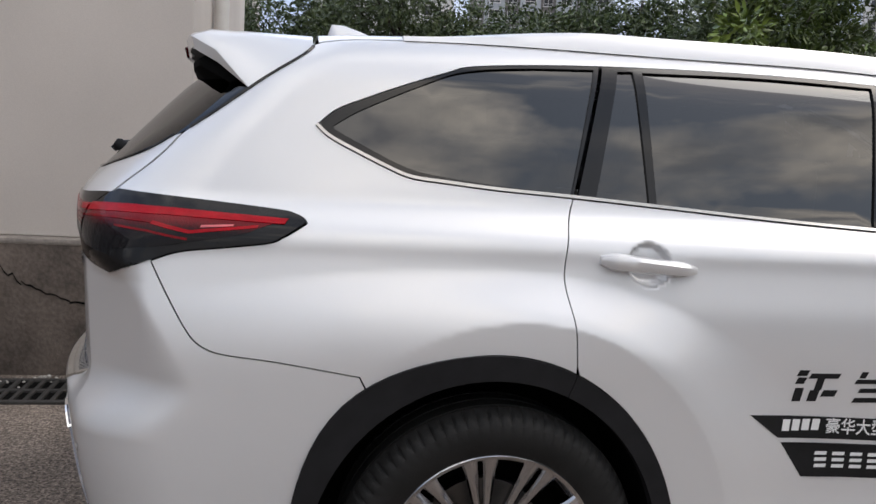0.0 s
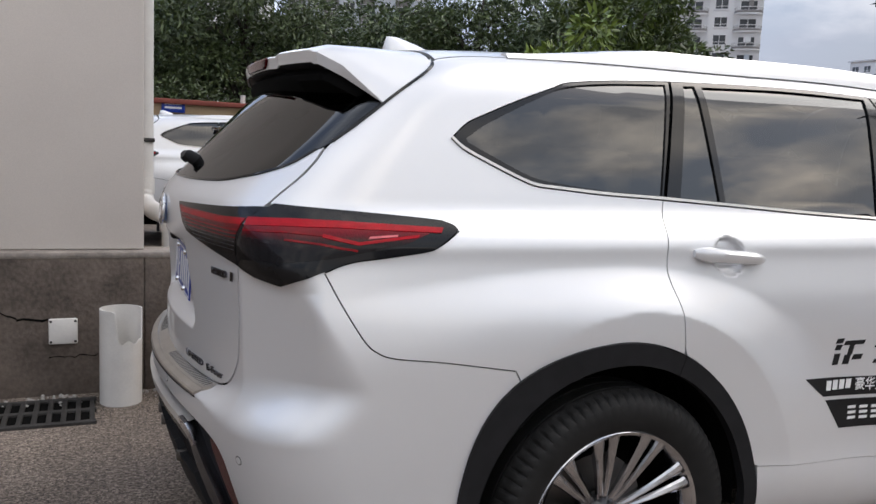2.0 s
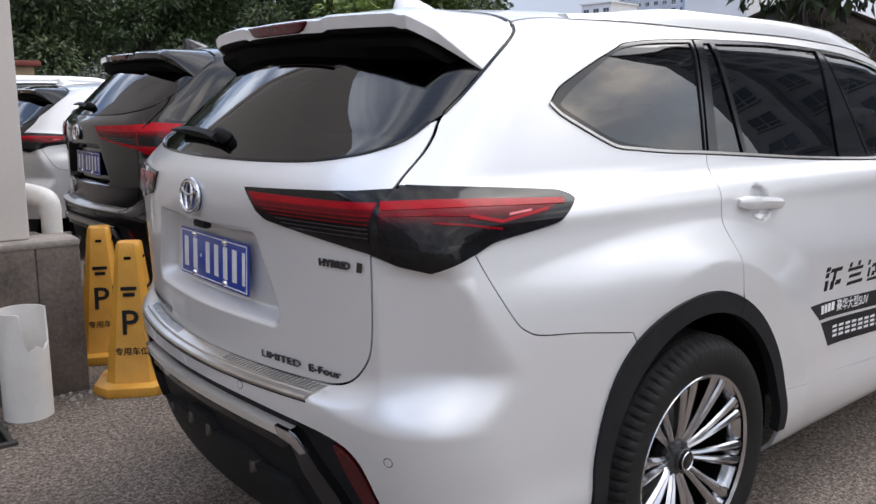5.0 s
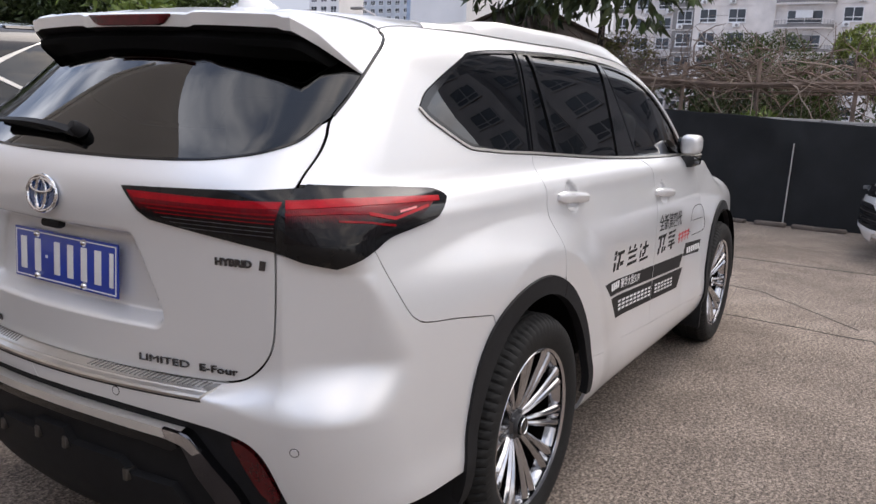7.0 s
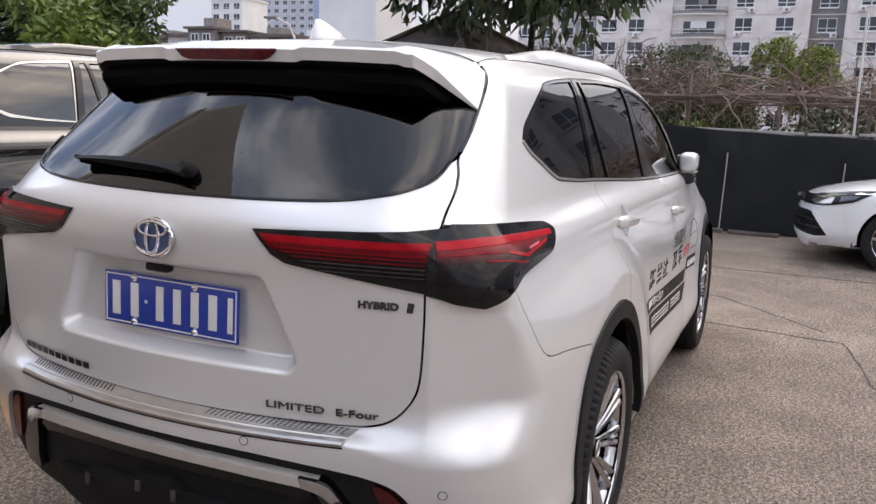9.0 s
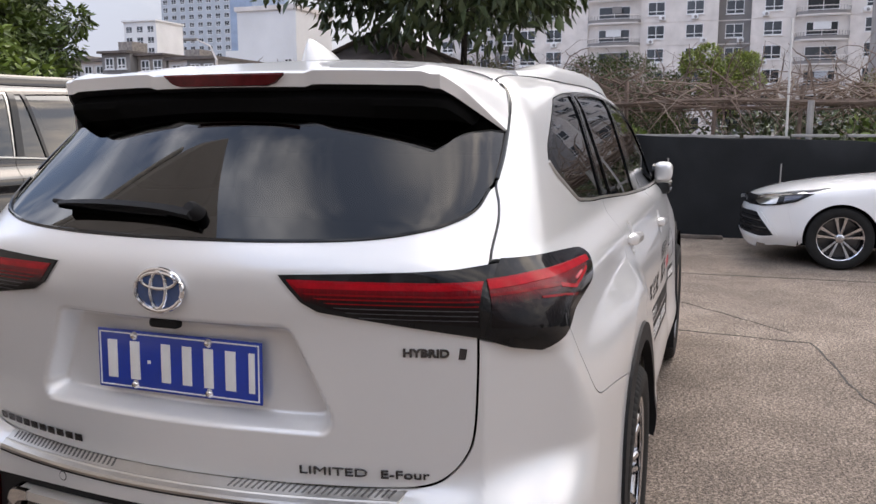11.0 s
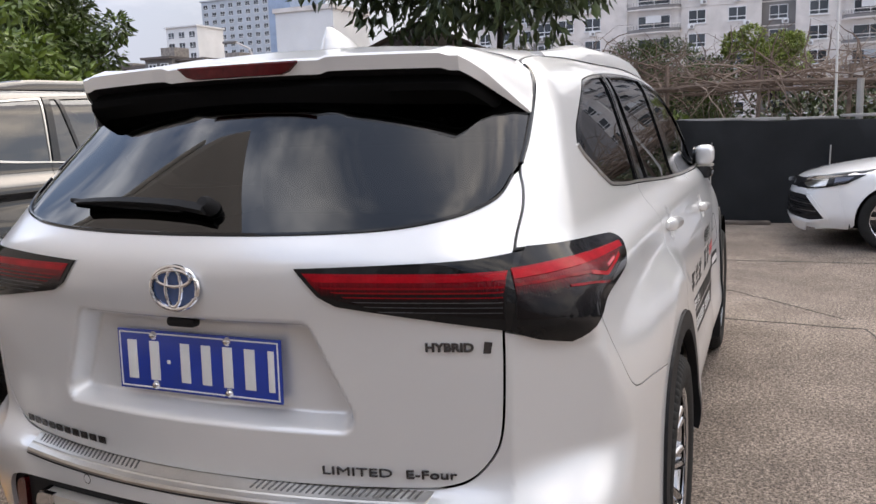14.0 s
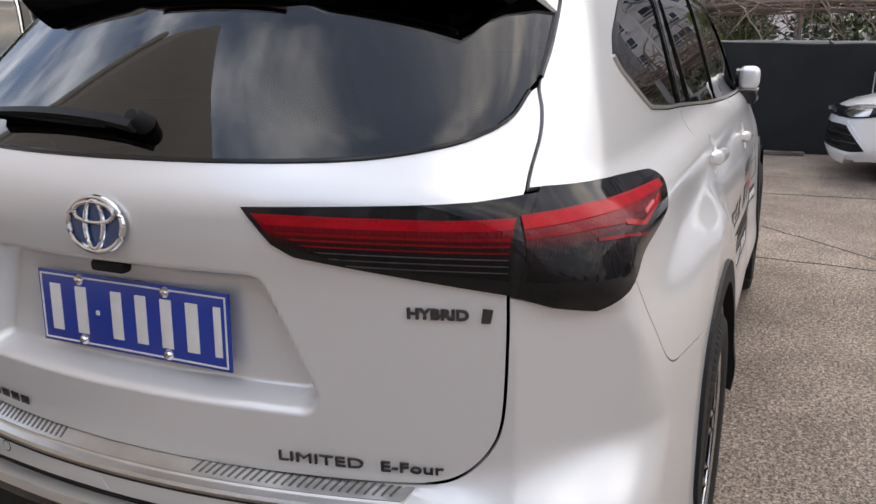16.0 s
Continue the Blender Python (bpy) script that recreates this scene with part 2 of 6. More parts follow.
def asphalt_material():
    """Worn asphalt: pale stones in a darker binder, with broad stains."""
    m = material("asphalt", (0.085, 0.078, 0.072), 0.92, spec=0.2)
    nt = m.node_tree
    b = nt.nodes["Principled BSDF"]
    co = nt.nodes.new("ShaderNodeTexCoord")
    def noise(scale, detail, rough=0.6):
        n = nt.nodes.new("ShaderNodeTexNoise")
        n.inputs["Scale"].default_value, n.inputs["Detail"].default_value, n.inputs["Roughness"].default_value = scale, detail, rough
        nt.links.new(co.outputs["Object"], n.inputs["Vector"])
        return n
    def ramp(source, p0, c0, p1, c1):
        r = nt.nodes.new("ShaderNodeValToRGB")
        r.color_ramp.elements[0].position, r.color_ramp.elements[1].position = p0, p1
        r.color_ramp.elements[0].color, r.color_ramp.elements[1].color = (*c0, 1), (*c1, 1)
        nt.links.new(source, r.inputs["Fac"])
        return r
    def times(a, c, f):
        k = nt.nodes.new("ShaderNodeMix")
        k.data_type, k.blend_type = "RGBA", "MULTIPLY"
        k.inputs[0].default_value = f
        nt.links.new(a, k.inputs[6])
        nt.links.new(c, k.inputs[7])
        return k.outputs[2]
    grain = noise(95.0, 4, 0.72)
    base = ramp(grain.outputs["Fac"], 0.36, (0.050, 0.043, 0.038), 0.64, (0.400, 0.345, 0.305))
    stain = ramp(noise(0.35, 5).outputs["Fac"], 0.35, (0.62, 0.60, 0.58), 0.68, (1.2, 1.18, 1.16))
    patch = ramp(noise(2.6, 7, 0.7).outputs["Fac"], 0.38, (0.74, 0.73, 0.72), 0.62, (1.12, 1.11, 1.10))
    # paler towards the far side, ragged-edged: a low-angle sheen put into the colour
    across = nt.nodes.new("ShaderNodeVectorMath")
    across.operation = "DOT_PRODUCT"
    across.inputs[1].default_value = (0.6, -0.8, 0)
    nt.links.new(co.outputs["Object"], across.inputs[0])
    ragged = nt.nodes.new("ShaderNodeMath")
    ragged.operation = "MULTIPLY_ADD"
    ragged.inputs[1].default_value = 2.4
    nt.links.new(noise(0.8, 5).outputs["Fac"], ragged.inputs[0])
    nt.links.new(across.outputs["Value"], ragged.inputs[2])
    far_side = nt.nodes.new("ShaderNodeMapRange")
    far_side.inputs["From Min"].default_value, far_side.inputs["From Max"].default_value = 2.6, 5.0
    nt.links.new(ragged.outputs[0], far_side.inputs["Value"])
    far_sheen = ramp(far_side.outputs[0], 0.0, (1, 1, 1), 1.0, (1.3, 1.28, 1.25))
    # single pale and dark stones
    stones = ramp(noise(46.0, 2, 0.5).outputs["Fac"], 0.40, (0.66, 0.65, 0.64), 0.60, (1.30, 1.28, 1.24))
    speck = times(base.outputs["Color"], stones.outputs["Color"], 0.9)
    worn = times(times(speck, stain.outputs["Color"], 0.7), patch.outputs["Color"], 0.8)
    nt.links.new(times(worn, far_sheen.outputs["Color"], 1.0), b.inputs["Base Color"])
    bp = nt.nodes.new("ShaderNodeBump")
    bp.inputs["Strength"].default_value, bp.inputs["Distance"].default_value = 0.9, 0.012
    nt.links.new(grain.outputs["Fac"], bp.inputs["Height"])
    nt.links.new(bp.outputs[0], b.inputs["Normal"])
    return m


ASPHALT = asphalt_material()
TAR = material("tar_joint", (0.075, 0.068, 0.062), 0.9, 0, 0, 0.3, 8, 0.3, 60)
PLASTER = material("beige_plaster", (0.66, 0.61, 0.565), 0.85, 0, 0, 0.13, 0.9, 0.05, 140)
PLINTH = material("weathered_cement", (0.13, 0.105, 0.088), 0.9, 0, 0, 0.7, 3.2, 0.5, 45)
OLD_CEMENT = material("stained_cement", (0.27, 0.24, 0.215), 0.9, 0, 0, 0.45, 5, 0.35, 50)
CEMENT = material("pale_cement", (0.40, 0.38, 0.355), 0.88, 0, 0, 0.3, 3, 0.3, 60)
PVC = material("white_pvc", (0.70, 0.68, 0.65), 0.45, 0, 0, 0.1, 6, 0.03, 90)
CONE_YELLOW = material("yellow_plastic", (0.60, 0.30, 0.035), 0.45, 0, 0, 0.22, 5, 0.06, 120)
IRON = material("cast_iron", (0.05, 0.047, 0.045), 0.7, 0.4, 0, 0.4, 12, 0.2, 90)
HOARD = material("black_netting", (0.021, 0.022, 0.0235), 0.8, 0, 0, 0.45, 1.5, 0.25, 240, spec=0.15)
TWIG = material("dry_vine", (0.23, 0.17, 0.135), 0.9, 0, 0, 0.4, 6, 0.3, 90)
BARK = material("bark", (0.055, 0.045, 0.038), 0.95, 0, 0, 0.5, 7, 0.8, 50)
THATCH = material("old_thatch", (0.17, 0.135, 0.12), 0.95, 0, 0, 0.4, 3, 0.8, 30)

# ---- mesh helpers ----
def part(name, bm, mat, parent=None, label="", smooth=35):
    """Links a bmesh as one mesh object under a thing or a part."""
    me = bpy.data.meshes.new(name)
    bmesh.ops.recalc_face_normals(bm, faces=bm.faces)
    bm.to_mesh(me)
    bm.free()
    me.materials.append(mat)
    if smooth:
        me.polygons.foreach_set("use_smooth", [True] * len(me.polygons))
        me.set_sharp_from_angle(angle=radians(smooth))
    ob = new(name, me)
    if parent:
        ob.parent = parent
    if label:
        tagged(ob, label)
    return ob


def thing(name, label, category, group="", at=None, kind=""):
    ob = tagged(new(name), label, category, group, kind)
    ob.empty_display_size = 0.2
    if at is not None:
        ob.matrix_basis = at
    return ob


def box(lo, hi, bevel=0.0, segs=2, bm=None, m=None):
    bm = bm or bmesh.new()
    c = [(a + b) / 2 for a, b in zip(lo, hi)]
    s = [abs(b - a) for a, b in zip(lo, hi)]
    r = bmesh.ops.create_cube(bm, size=1)
    bmesh.ops.scale(bm, vec=s, verts=r["verts"])
    bmesh.ops.translate(bm, vec=c, verts=r["verts"])
    vs = r["verts"]
    if bevel:
        es = list({e for v in vs for e in v.link_edges})
        q = bmesh.ops.bevel(bm, geom=es, offset=min(bevel, min(s) * 0.45), segments=segs, affect="EDGES", profile=0.5)
        vs = list({v for f in q["faces"] for v in f.verts} | {v for v in vs if v.is_valid})
    if m is not None:
        bmesh.ops.transform(bm, matrix=m, verts=vs)
    return bm


def rings(sections, closed=True, caps=True, bm=None):
    """Skins a row of rings, each a list of as many points."""
    bm = bm or bmesh.new()
    vs = [[bm.verts.new(p) for p in s] for s in sections]
    n = len(vs[0])
    for a, b in zip(vs, vs[1:]):
        for i in range(n if closed else n - 1):
            j = (i + 1) % n
            bm.faces.new((a[i], a[j], b[j], b[i]))
    if caps and closed:
        bm.faces.new(vs[0][::-1])
        bm.faces.new(vs[-1])
    return bm


def tube(points, radius, n=8, bm=None):
    pts = [Vector(p) for p in points]
    rad = radius if isinstance(radius, (list, tuple)) else [radius] * len(pts)
    out = []
    up = Vector((0, 0, 1))
    for i, p in enumerate(pts):
        d = (pts[min(i + 1, len(pts) - 1)] - pts[max(i - 1, 0)]).normalized()
        a = d.cross(up if abs(d.z) < 0.9 else Vector((1, 0, 0))).normalized()
        b = d.cross(a)
        out.append([p + rad[i] * (math.cos(2 * math.pi * k / n) * a + math.sin(2 * math.pi * k / n) * b) for k in range(n)])
    return rings(out, bm=bm)


def lathe(profile, n=48, m=None, closed=False):
    """Turns (radius, y) pairs about the y axis."""
    bm = bmesh.new()
    out = []
    for k in range(n):
        a = 2 * math.pi * k / n
        out.append([bm.verts.new((r * math.cos(a), y, r * math.sin(a))) for r, y in profile])
    c = len(profile)
    for k in range(n):
        a, b = out[k], out[(k + 1) % n]
        for i in range(c if closed else c - 1):
            j = (i + 1) % c
            if (a[i].co - b[i].co).length < 1e-6 and (a[j].co - b[j].co).length < 1e-6:
                continue
            bm.faces.new((a[i], a[j], b[j], b[i]))
    bmesh.ops.remove_doubles(bm, verts=bm.verts, dist=1e-5)
    if m is not None:
        bm.transform(m)
    return bm


def curve(points, n=8, closed=False):
    """A smooth polyline through some points."""
    p = [np.array(q, float) for q in points]
    out = []
    cnt = len(p)
    for i in range(cnt if closed else cnt - 1):
        if closed:
            a, b, c, d = p[i - 1], p[i], p[(i + 1) % cnt], p[(i + 2) % cnt]
        else:
            b, c = p[i], p[i + 1]
            a = p[i - 1] if i else 2 * b - c
            d = p[i + 2] if i + 2 < cnt else 2 * c - b
        for t in np.linspace(0, 1, n, endpoint=False):
            out.append(0.5 * (2 * b + (c - a) * t + (2 * a - 5 * b + 4 * c - d) * t * t + (3 * b - a - 3 * c + d) * t ** 3))
    if not closed:
        out.append(p[-1])
    return [tuple(q) for q in out]


from mathutils.geometry import delaunay_2d_cdt


# ---- car surfaces: a body is the zero level of a smooth function, and its panels are cut from it ----
def spline(xs, ys, soft=0.0):
    """A smooth table through the points, its corners softened over some metres."""
    def hermite(xs, ys):
        m = np.gradient(ys, xs)
        def f(q):
            q = np.clip(q, xs[0], xs[-1])
            i = np.clip(np.searchsorted(xs, q) - 1, 0, len(xs) - 2)
            h = xs[i + 1] - xs[i]
            t = (q - xs[i]) / h
            return (ys[i] * (1 + 2 * t) * (1 - t) ** 2 + h * m[i] * t * (1 - t) ** 2
                    + ys[i + 1] * t * t * (3 - 2 * t) + h * m[i + 1] * t * t * (t - 1))
        return f
    xs, ys = np.array(xs, float), np.array(ys, float)
    f = hermite(xs, ys)
    if not soft:
        return f
    d = soft / 4
    grid = np.arange(xs[0], xs[-1] + d, d)
    k = np.exp(-0.5 * (np.arange(-12, 13) / 4) ** 2)
    v = f(grid)
    wide = np.concatenate([2 * v[0] - v[12:0:-1], v, 2 * v[-1] - v[-2:-14:-1]])
    return hermite(grid, np.convolve(wide, k / k.sum(), "valid"))
def smax(a, b, k):
    h = np.maximum(k - np.abs(a - b), 0) / k
    return np.maximum(a, b) + h * h * k / 4
def step(a, b, q):
    t = np.clip((q - a) / (b - a), 0, 1)
    return t * t * (3 - 2 * t)
side_w = spline([.16, .22, .30, .37, .45, .52, .62, .80, .92, 1.00, 1.07, 1.12, 1.165, 1.19, 1.215, 1.24, 1.28, 1.36, 1.45, 1.53, 1.61, 1.68, 1.76],
                [.765, .815, .89, .91, .907, .897, .893, .887, .885, .877, .861, .850, .843, .828, .802, .780, .766, .740, .709, .680, .648, .617, .565], .012)
bumper_x = spline([.16, .24, .32, .42, .52, .60, .66, .70, .72, .74, .78, .85],
                  [-.88, -.972, -1.044, -1.089, -1.119, -1.136, -1.146, -1.150, -1.150, -1.148, -1.139, -1.114], .012)
gate_x = spline([.6, .75, .79, .86, 1.0, 1.09, 1.17, 1.23, 1.29, 1.38, 1.52, 1.60, 1.70],
                [-1.090, -1.097, -1.100, -1.101, -1.102, -1.106, -1.116, -1.110, -1.064, -.987, -.857, -.776, -.67], .010)
crown = spline([.2, .7, 1.2, 1.3, 1.4, 1.52, 1.7], [.22, .25, .25, .29, .40, .50, .55], .02)
round_k = spline([.2, .6, .72, .8, .9, 1.05, 1.12, 1.25, 1.4, 1.7], [.24, .15, .13, .065, .034, .030, .11, .21, .15, .12], .02)
roof_z = spline([-.9, -.75, -.48, -.3, .5, 1.2, 1.7, 2.0, 2.3, 2.6, 2.75, 2.85, 3.3, 3.6, 3.78, 3.9],
                [1.60, 1.645, 1.70, 1.715, 1.735, 1.737, 1.695, 1.605, 1.455, 1.275, 1.19, 1.15, 1.09, 1.0, .88, .70], .06)
def body(x, y, z):
    y = np.abs(y)
    w = side_w(z)
    # rear haunch: it rises from a crease on the door to a flatter band round the wheel, and fades out behind
    back = step(.1, -.4, x)
    rho = np.sqrt((x / np.where(x < 0, 2.0, 1.09)) ** 2 + ((z - .38) / .79) ** 2)
    rin = np.sqrt(((x - .05) / .57) ** 2 + ((z - .40) / .585) ** 2)
    a, b = np.maximum(.915 - rho, 0), np.maximum(rin - 1, 0) * (.9 - .55 * back)
    u = a / (a + b + 1e-6)
    soft = .09 + .12 * back
    g = (u - soft * (1 - np.exp(-u / soft))) / (1 - soft * (1 - np.exp(-1 / soft)))
    g = -smax(-g, -1, .40 + .2 * back) + .10 * np.clip(1 - rin, 0, .5)
    w = w + .046 * g * step(.2, .5, z)
    # front haunch
    rho = np.sqrt(((x - 2.85) / .95) ** 2 + ((z - .38) / .78) ** 2)
    t = np.clip((1 - rho) / .45, 0, 1.2)
    w = w + .036 * (t - .10 * (1 - np.exp(-t / .10)) - .5 * np.maximum(t - .8, 0) ** 2) * 1.1 * step(.2, .5, z)
    w = w - .05 * np.maximum(-.3 - x, 0) ** 2 - .035 * np.maximum(x - 1.6, 0) ** 2 * (.75 + 1.1 * step(1.1, 1.3, z))
    side = y - w
    # the bumper stands out below a shelf, which is sharp in the middle and soft at the corners
    out = step(.50, .74, y)
    shelf = step(.730 - .045 * out, .747 + .083 * out, z)
    sc = shelf * (1 - step(1.04, 1.12, z))
    # the hollow round the number plate
    flankw = (.394 + (.30 - .394) * (z - .89) / .21) - y
    nook = .05 - np.hypot(np.maximum(.05 - (z - .874), 0), np.maximum(.05 - flankw, 0))
    hollow = .054 * step(-.006, .020, 1.102 - z) * step(-.008, .028, nook)
    rear = hollow + bumper_x(z) * (1 - shelf) + gate_x(z) * shelf + crown(z) * y * y + (.55 + .35 * np.clip(1.06 - z, 0, .3)) * sc * np.maximum(y - .70, 0) - x
    f = smax(side, rear * (.85), round_k(z))
    roof = (z - roof_z(x) + .15 * y * y) * .9
    f = smax(f, roof, .10)
    front = (x - 3.80 + .28 * y * y + .35 * np.maximum(.5 - z, 0) ** 1.5 ) * .9
    f = smax(f, front, .2)
    return smax(f, .20 - z, .06)
def cast(o, d, f, far=3.0, n=110):
    """Where rays first meet a body; where they miss, their nearest place to it."""
    lo, hi = np.zeros(len(o)), np.zeros(len(o))
    found = np.zeros(len(o), bool)
    best, best_t = np.full(len(o), 9.0), np.zeros(len(o))
    before = 0.0
    for t in np.linspace(0, far, n)[1:]:
        v = f(*(o + d * t).T)
        hit = ~found & (v <= 0)
        lo[hit], hi[hit] = before, t
        found |= hit
        better = v < best
        best, best_t = np.where(better & ~found, v, best), np.where(better & ~found, t, best_t)
        before = t
    for _ in range(24):
        mid = (lo + hi) / 2
        v = f(*(o + d * mid[:, None]).T)
        lo, hi = np.where(v > 0, mid, lo), np.where(v > 0, hi, mid)
    return o + d * np.where(found, hi, best_t)[:, None]


def slope(p, f, e=0.003):
    g = np.stack([f(*(p + e * k).T) - f(*(p - e * k).T) for k in np.eye(3)], 1)
    return g / np.maximum(np.linalg.norm(g, axis=1, keepdims=True), 1e-9)


# ways of looking at a body: inward direction, the picture's two axes, the start
VIEWS = {
    "side": ((0, 1, 0), (1, 0, 0), (0, 0, 1), (0, -1.6, 0)),
    "rear": ((1, 0, 0), (0, 1, 0), (0, 0, 1), (-1.9, 0, 0)),
    "front": ((-1, 0, 0), (0, 1, 0), (0, 0, 1), (4.6, 0, 0)),
    "top": ((0, 0, -1), (1, 0, 0), (0, 1, 0), (0, 0, 2.4)),
    "corner": ((0.7071, 0.7071, 0), (0.7071, -0.7071, 0), (0, 0, 1), (-1.6, -1.6, 0)),
    "slant": ((0, 0.8, -0.6), (1, 0, 0), (0, 0.6, 0.8), (0, -1.6, 1.2)),
}


def within(poly, pts):
    """Which points lie inside a polygon."""
    x, y = pts[:, 0], pts[:, 1]
    r = np.zeros(len(pts), bool)
    q = np.roll(poly, -1, 0)
    for (x0, y0), (x1, y1) in zip(poly, q):
        if y0 != y1:
            r ^= ((y0 > y) != (y1 > y)) & (x < (x1 - x0) * (y - y0) / (y1 - y0) + x0)
    return r


def resample(poly, gap):
    out = []
    for a, b in zip(poly, np.roll(poly, -1, 0)):
        n = max(1, int(np.ceil(np.linalg.norm(b - a) / gap)))
        out += [a + (b - a) * k / n for k in range(n)]
    return np.array(out)


def clean(poly):
    keep = [poly[0]]
    for p in poly[1:]:
        if np.linalg.norm(p - keep[-1]) > 1e-4:
            keep.append(p)
    if np.linalg.norm(keep[0] - keep[-1]) < 1e-4:
        keep.pop()
    return np.array(keep)


def shrink(poly, by):
    area = 0.5 * np.sum(poly[:, 0] * np.roll(poly[:, 1], -1) - np.roll(poly[:, 0], -1) * poly[:, 1])
    a, b = poly - np.roll(poly, 1, 0), np.roll(poly, -1, 0) - poly
    na = np.stack([-a[:, 1], a[:, 0]], 1) / np.maximum(np.linalg.norm(a, axis=1, keepdims=True), 1e-9)
    nb = np.stack([-b[:, 1], b[:, 0]], 1) / np.maximum(np.linalg.norm(b, axis=1, keepdims=True), 1e-9)
    n = na + nb
    n /= np.maximum(np.sum(n * n, 1, keepdims=True) / 2, 0.35)
    return poly + n * by * (1 if area > 0 else -1)


def cut(outline, view, f, fine=0.03, holes=(), gap=0.002, lift=0.0, flange=0.012, three=False, edge=0.02):
    """A panel of a body inside an outline: points, faces and corner normals. three: the outline is given in space."""
    d, u, v, start = [np.array(k, float) for k in VIEWS[view]]
    def flat(line):
        line = np.array(line, float)
        return np.stack([line @ u, line @ v], 1) if three else line
    loops = [shrink(clean(flat(outline)), gap)] + [shrink(clean(flat(h)), -gap) for h in holes]
    loops = [resample(k, edge) for k in loops]
    lo, hi = loops[0].min(0), loops[0].max(0)
    gx, gy = np.meshgrid(np.arange(lo[0], hi[0], fine), np.arange(lo[1], hi[1], fine))
    grid = np.stack([gx.ravel(), gy.ravel()], 1)
    ok = within(loops[0], grid)
    for h in loops[1:]:
        ok &= ~within(h, grid)
    grid = grid[ok]
    rim = np.concatenate(loops)
    if len(grid):
        near = np.min(np.linalg.norm(grid[:, None] - rim[None], axis=2), 1)
        grid = grid[near > fine * 0.45]
    pts = np.concatenate([rim, grid]) if len(grid) else rim
    edges, k = [], 0
    for h in loops:
        edges += [(k + i, k + (i + 1) % len(h)) for i in range(len(h))]
        k += len(h)
    got = delaunay_2d_cdt([Vector(p) for p in pts], edges, [], 0, 1e-6)
    pts = np.array([tuple(p) for p in got[0]])
    tris = np.array([t for t in got[2] if len(t) == 3])
    mid = pts[tris].mean(1)
    ok = within(loops[0], mid)
    for h in loops[1:]:
        ok &= ~within(h, mid)
    tris = tris[ok]
    p3 = cast(start + pts[:, :1] * u + pts[:, 1:] * v, np.broadcast_to(d, (len(pts), 3)), f)
    n3 = slope(p3, f)
    p3 = p3 + n3 * lift
    q = pts[tris]
    area = (q[:, 1, 0] - q[:, 0, 0]) * (q[:, 2, 1] - q[:, 0, 1]) - (q[:, 2, 0] - q[:, 0, 0]) * (q[:, 1, 1] - q[:, 0, 1])
    facing = np.dot(np.cross(u, v), d) < 0
    faces = [tuple(int(i) for i in (t if (r > 0) == facing else t[::-1])) for t, r in zip(tris, area)]
    normals = [n3[i] for t in faces for i in t]
    if flange:
        count = {}
        for t in faces:
            for a, b in zip(t, t[1:] + t[:1]):
                count[(a, b)] = 1
        free = [(a, b) for a, b in count if (b, a) not in count]
        used = sorted({a for e in free for a in e})
        back = {a: len(p3) + i for i, a in enumerate(used)}
        p3 = np.concatenate([p3, p3[used] - n3[used] * flange])
        for a, b in free:
            faces.append((b, a, back[a], back[b]))
            fn = np.cross(p3[a] - p3[b], p3[back[a]] - p3[b])
            fn /= max(np.linalg.norm(fn), 1e-9)
            normals += [fn] * 4
    return p3, faces, np.array(normals)


def panel(name, shape, mat, parent, label="", mirror=False):
    """Links what cut() gives; mirror: on the other flank."""
    p, faces, normals = shape
    if mirror:
        p, normals = p * (1, -1, 1), normals * (1, -1, 1)
        out, k = [], 0
        for t in faces:
            out.append(normals[k:k + len(t)][::-1])
            k += len(t)
        faces, normals = [t[::-1] for t in faces], np.concatenate(out)
    me = bpy.data.meshes.new(name)
    me.from_pydata([tuple(q) for q in p], [], faces)
    me.polygons.foreach_set("use_smooth", [True] * len(me.polygons))
    me.normals_split_custom_set([tuple(q) for q in normals])
    me.materials.append(mat)
    ob = new(name, me)
    ob.parent = parent
    if label:
        tagged(ob, label)
    return ob


def pair(name, shape, mat, parent, label=""):
    return panel(name, shape, mat, parent, label), panel(name, shape, mat, parent, label, True)


def strip(line, width, view, f, lift, depth=0.006, n=None):
    """An outline of a band along a line in a view."""
    line = np.array(line, float)
    t = np.gradient(line, axis=0)
    t /= np.linalg.norm(t, axis=1, keepdims=True)
    w = np.stack([-t[:, 1], t[:, 0]], 1) * width / 2
    return np.concatenate([line + w, (line - w)[::-1]])

# ---- the white car ----
def on(view, pts, f=None):
    """Points of a view laid on the body."""
    d, u, v, start = [np.array(k, float) for k in VIEWS[view]]
    p = np.array(pts, float)
    return cast(start + p[:, :1] * u + p[:, 1:] * v, np.broadcast_to(d, (len(p), 3)), f or body)


def arch(xc, a0, a1, rx=.487, rz=.507, n=28):
    return [(xc - .018 + rx * math.cos(radians(a)), .40 + rz * math.sin(radians(a))) for a in np.linspace(a0, a1, n)]


def shouldered(points, xc):
    """The rear arch is squarer at its back shoulder."""
    out = []
    for x, z in points:
        a = math.degrees(math.atan2(z - .40, x - xc + .018)) % 360
        k = 1 + .066 * math.exp(-((a - 135) / 24) ** 2)
        out.append((xc - .018 + (x - xc + .018) * k, .40 + (z - .40) * k))
    return out


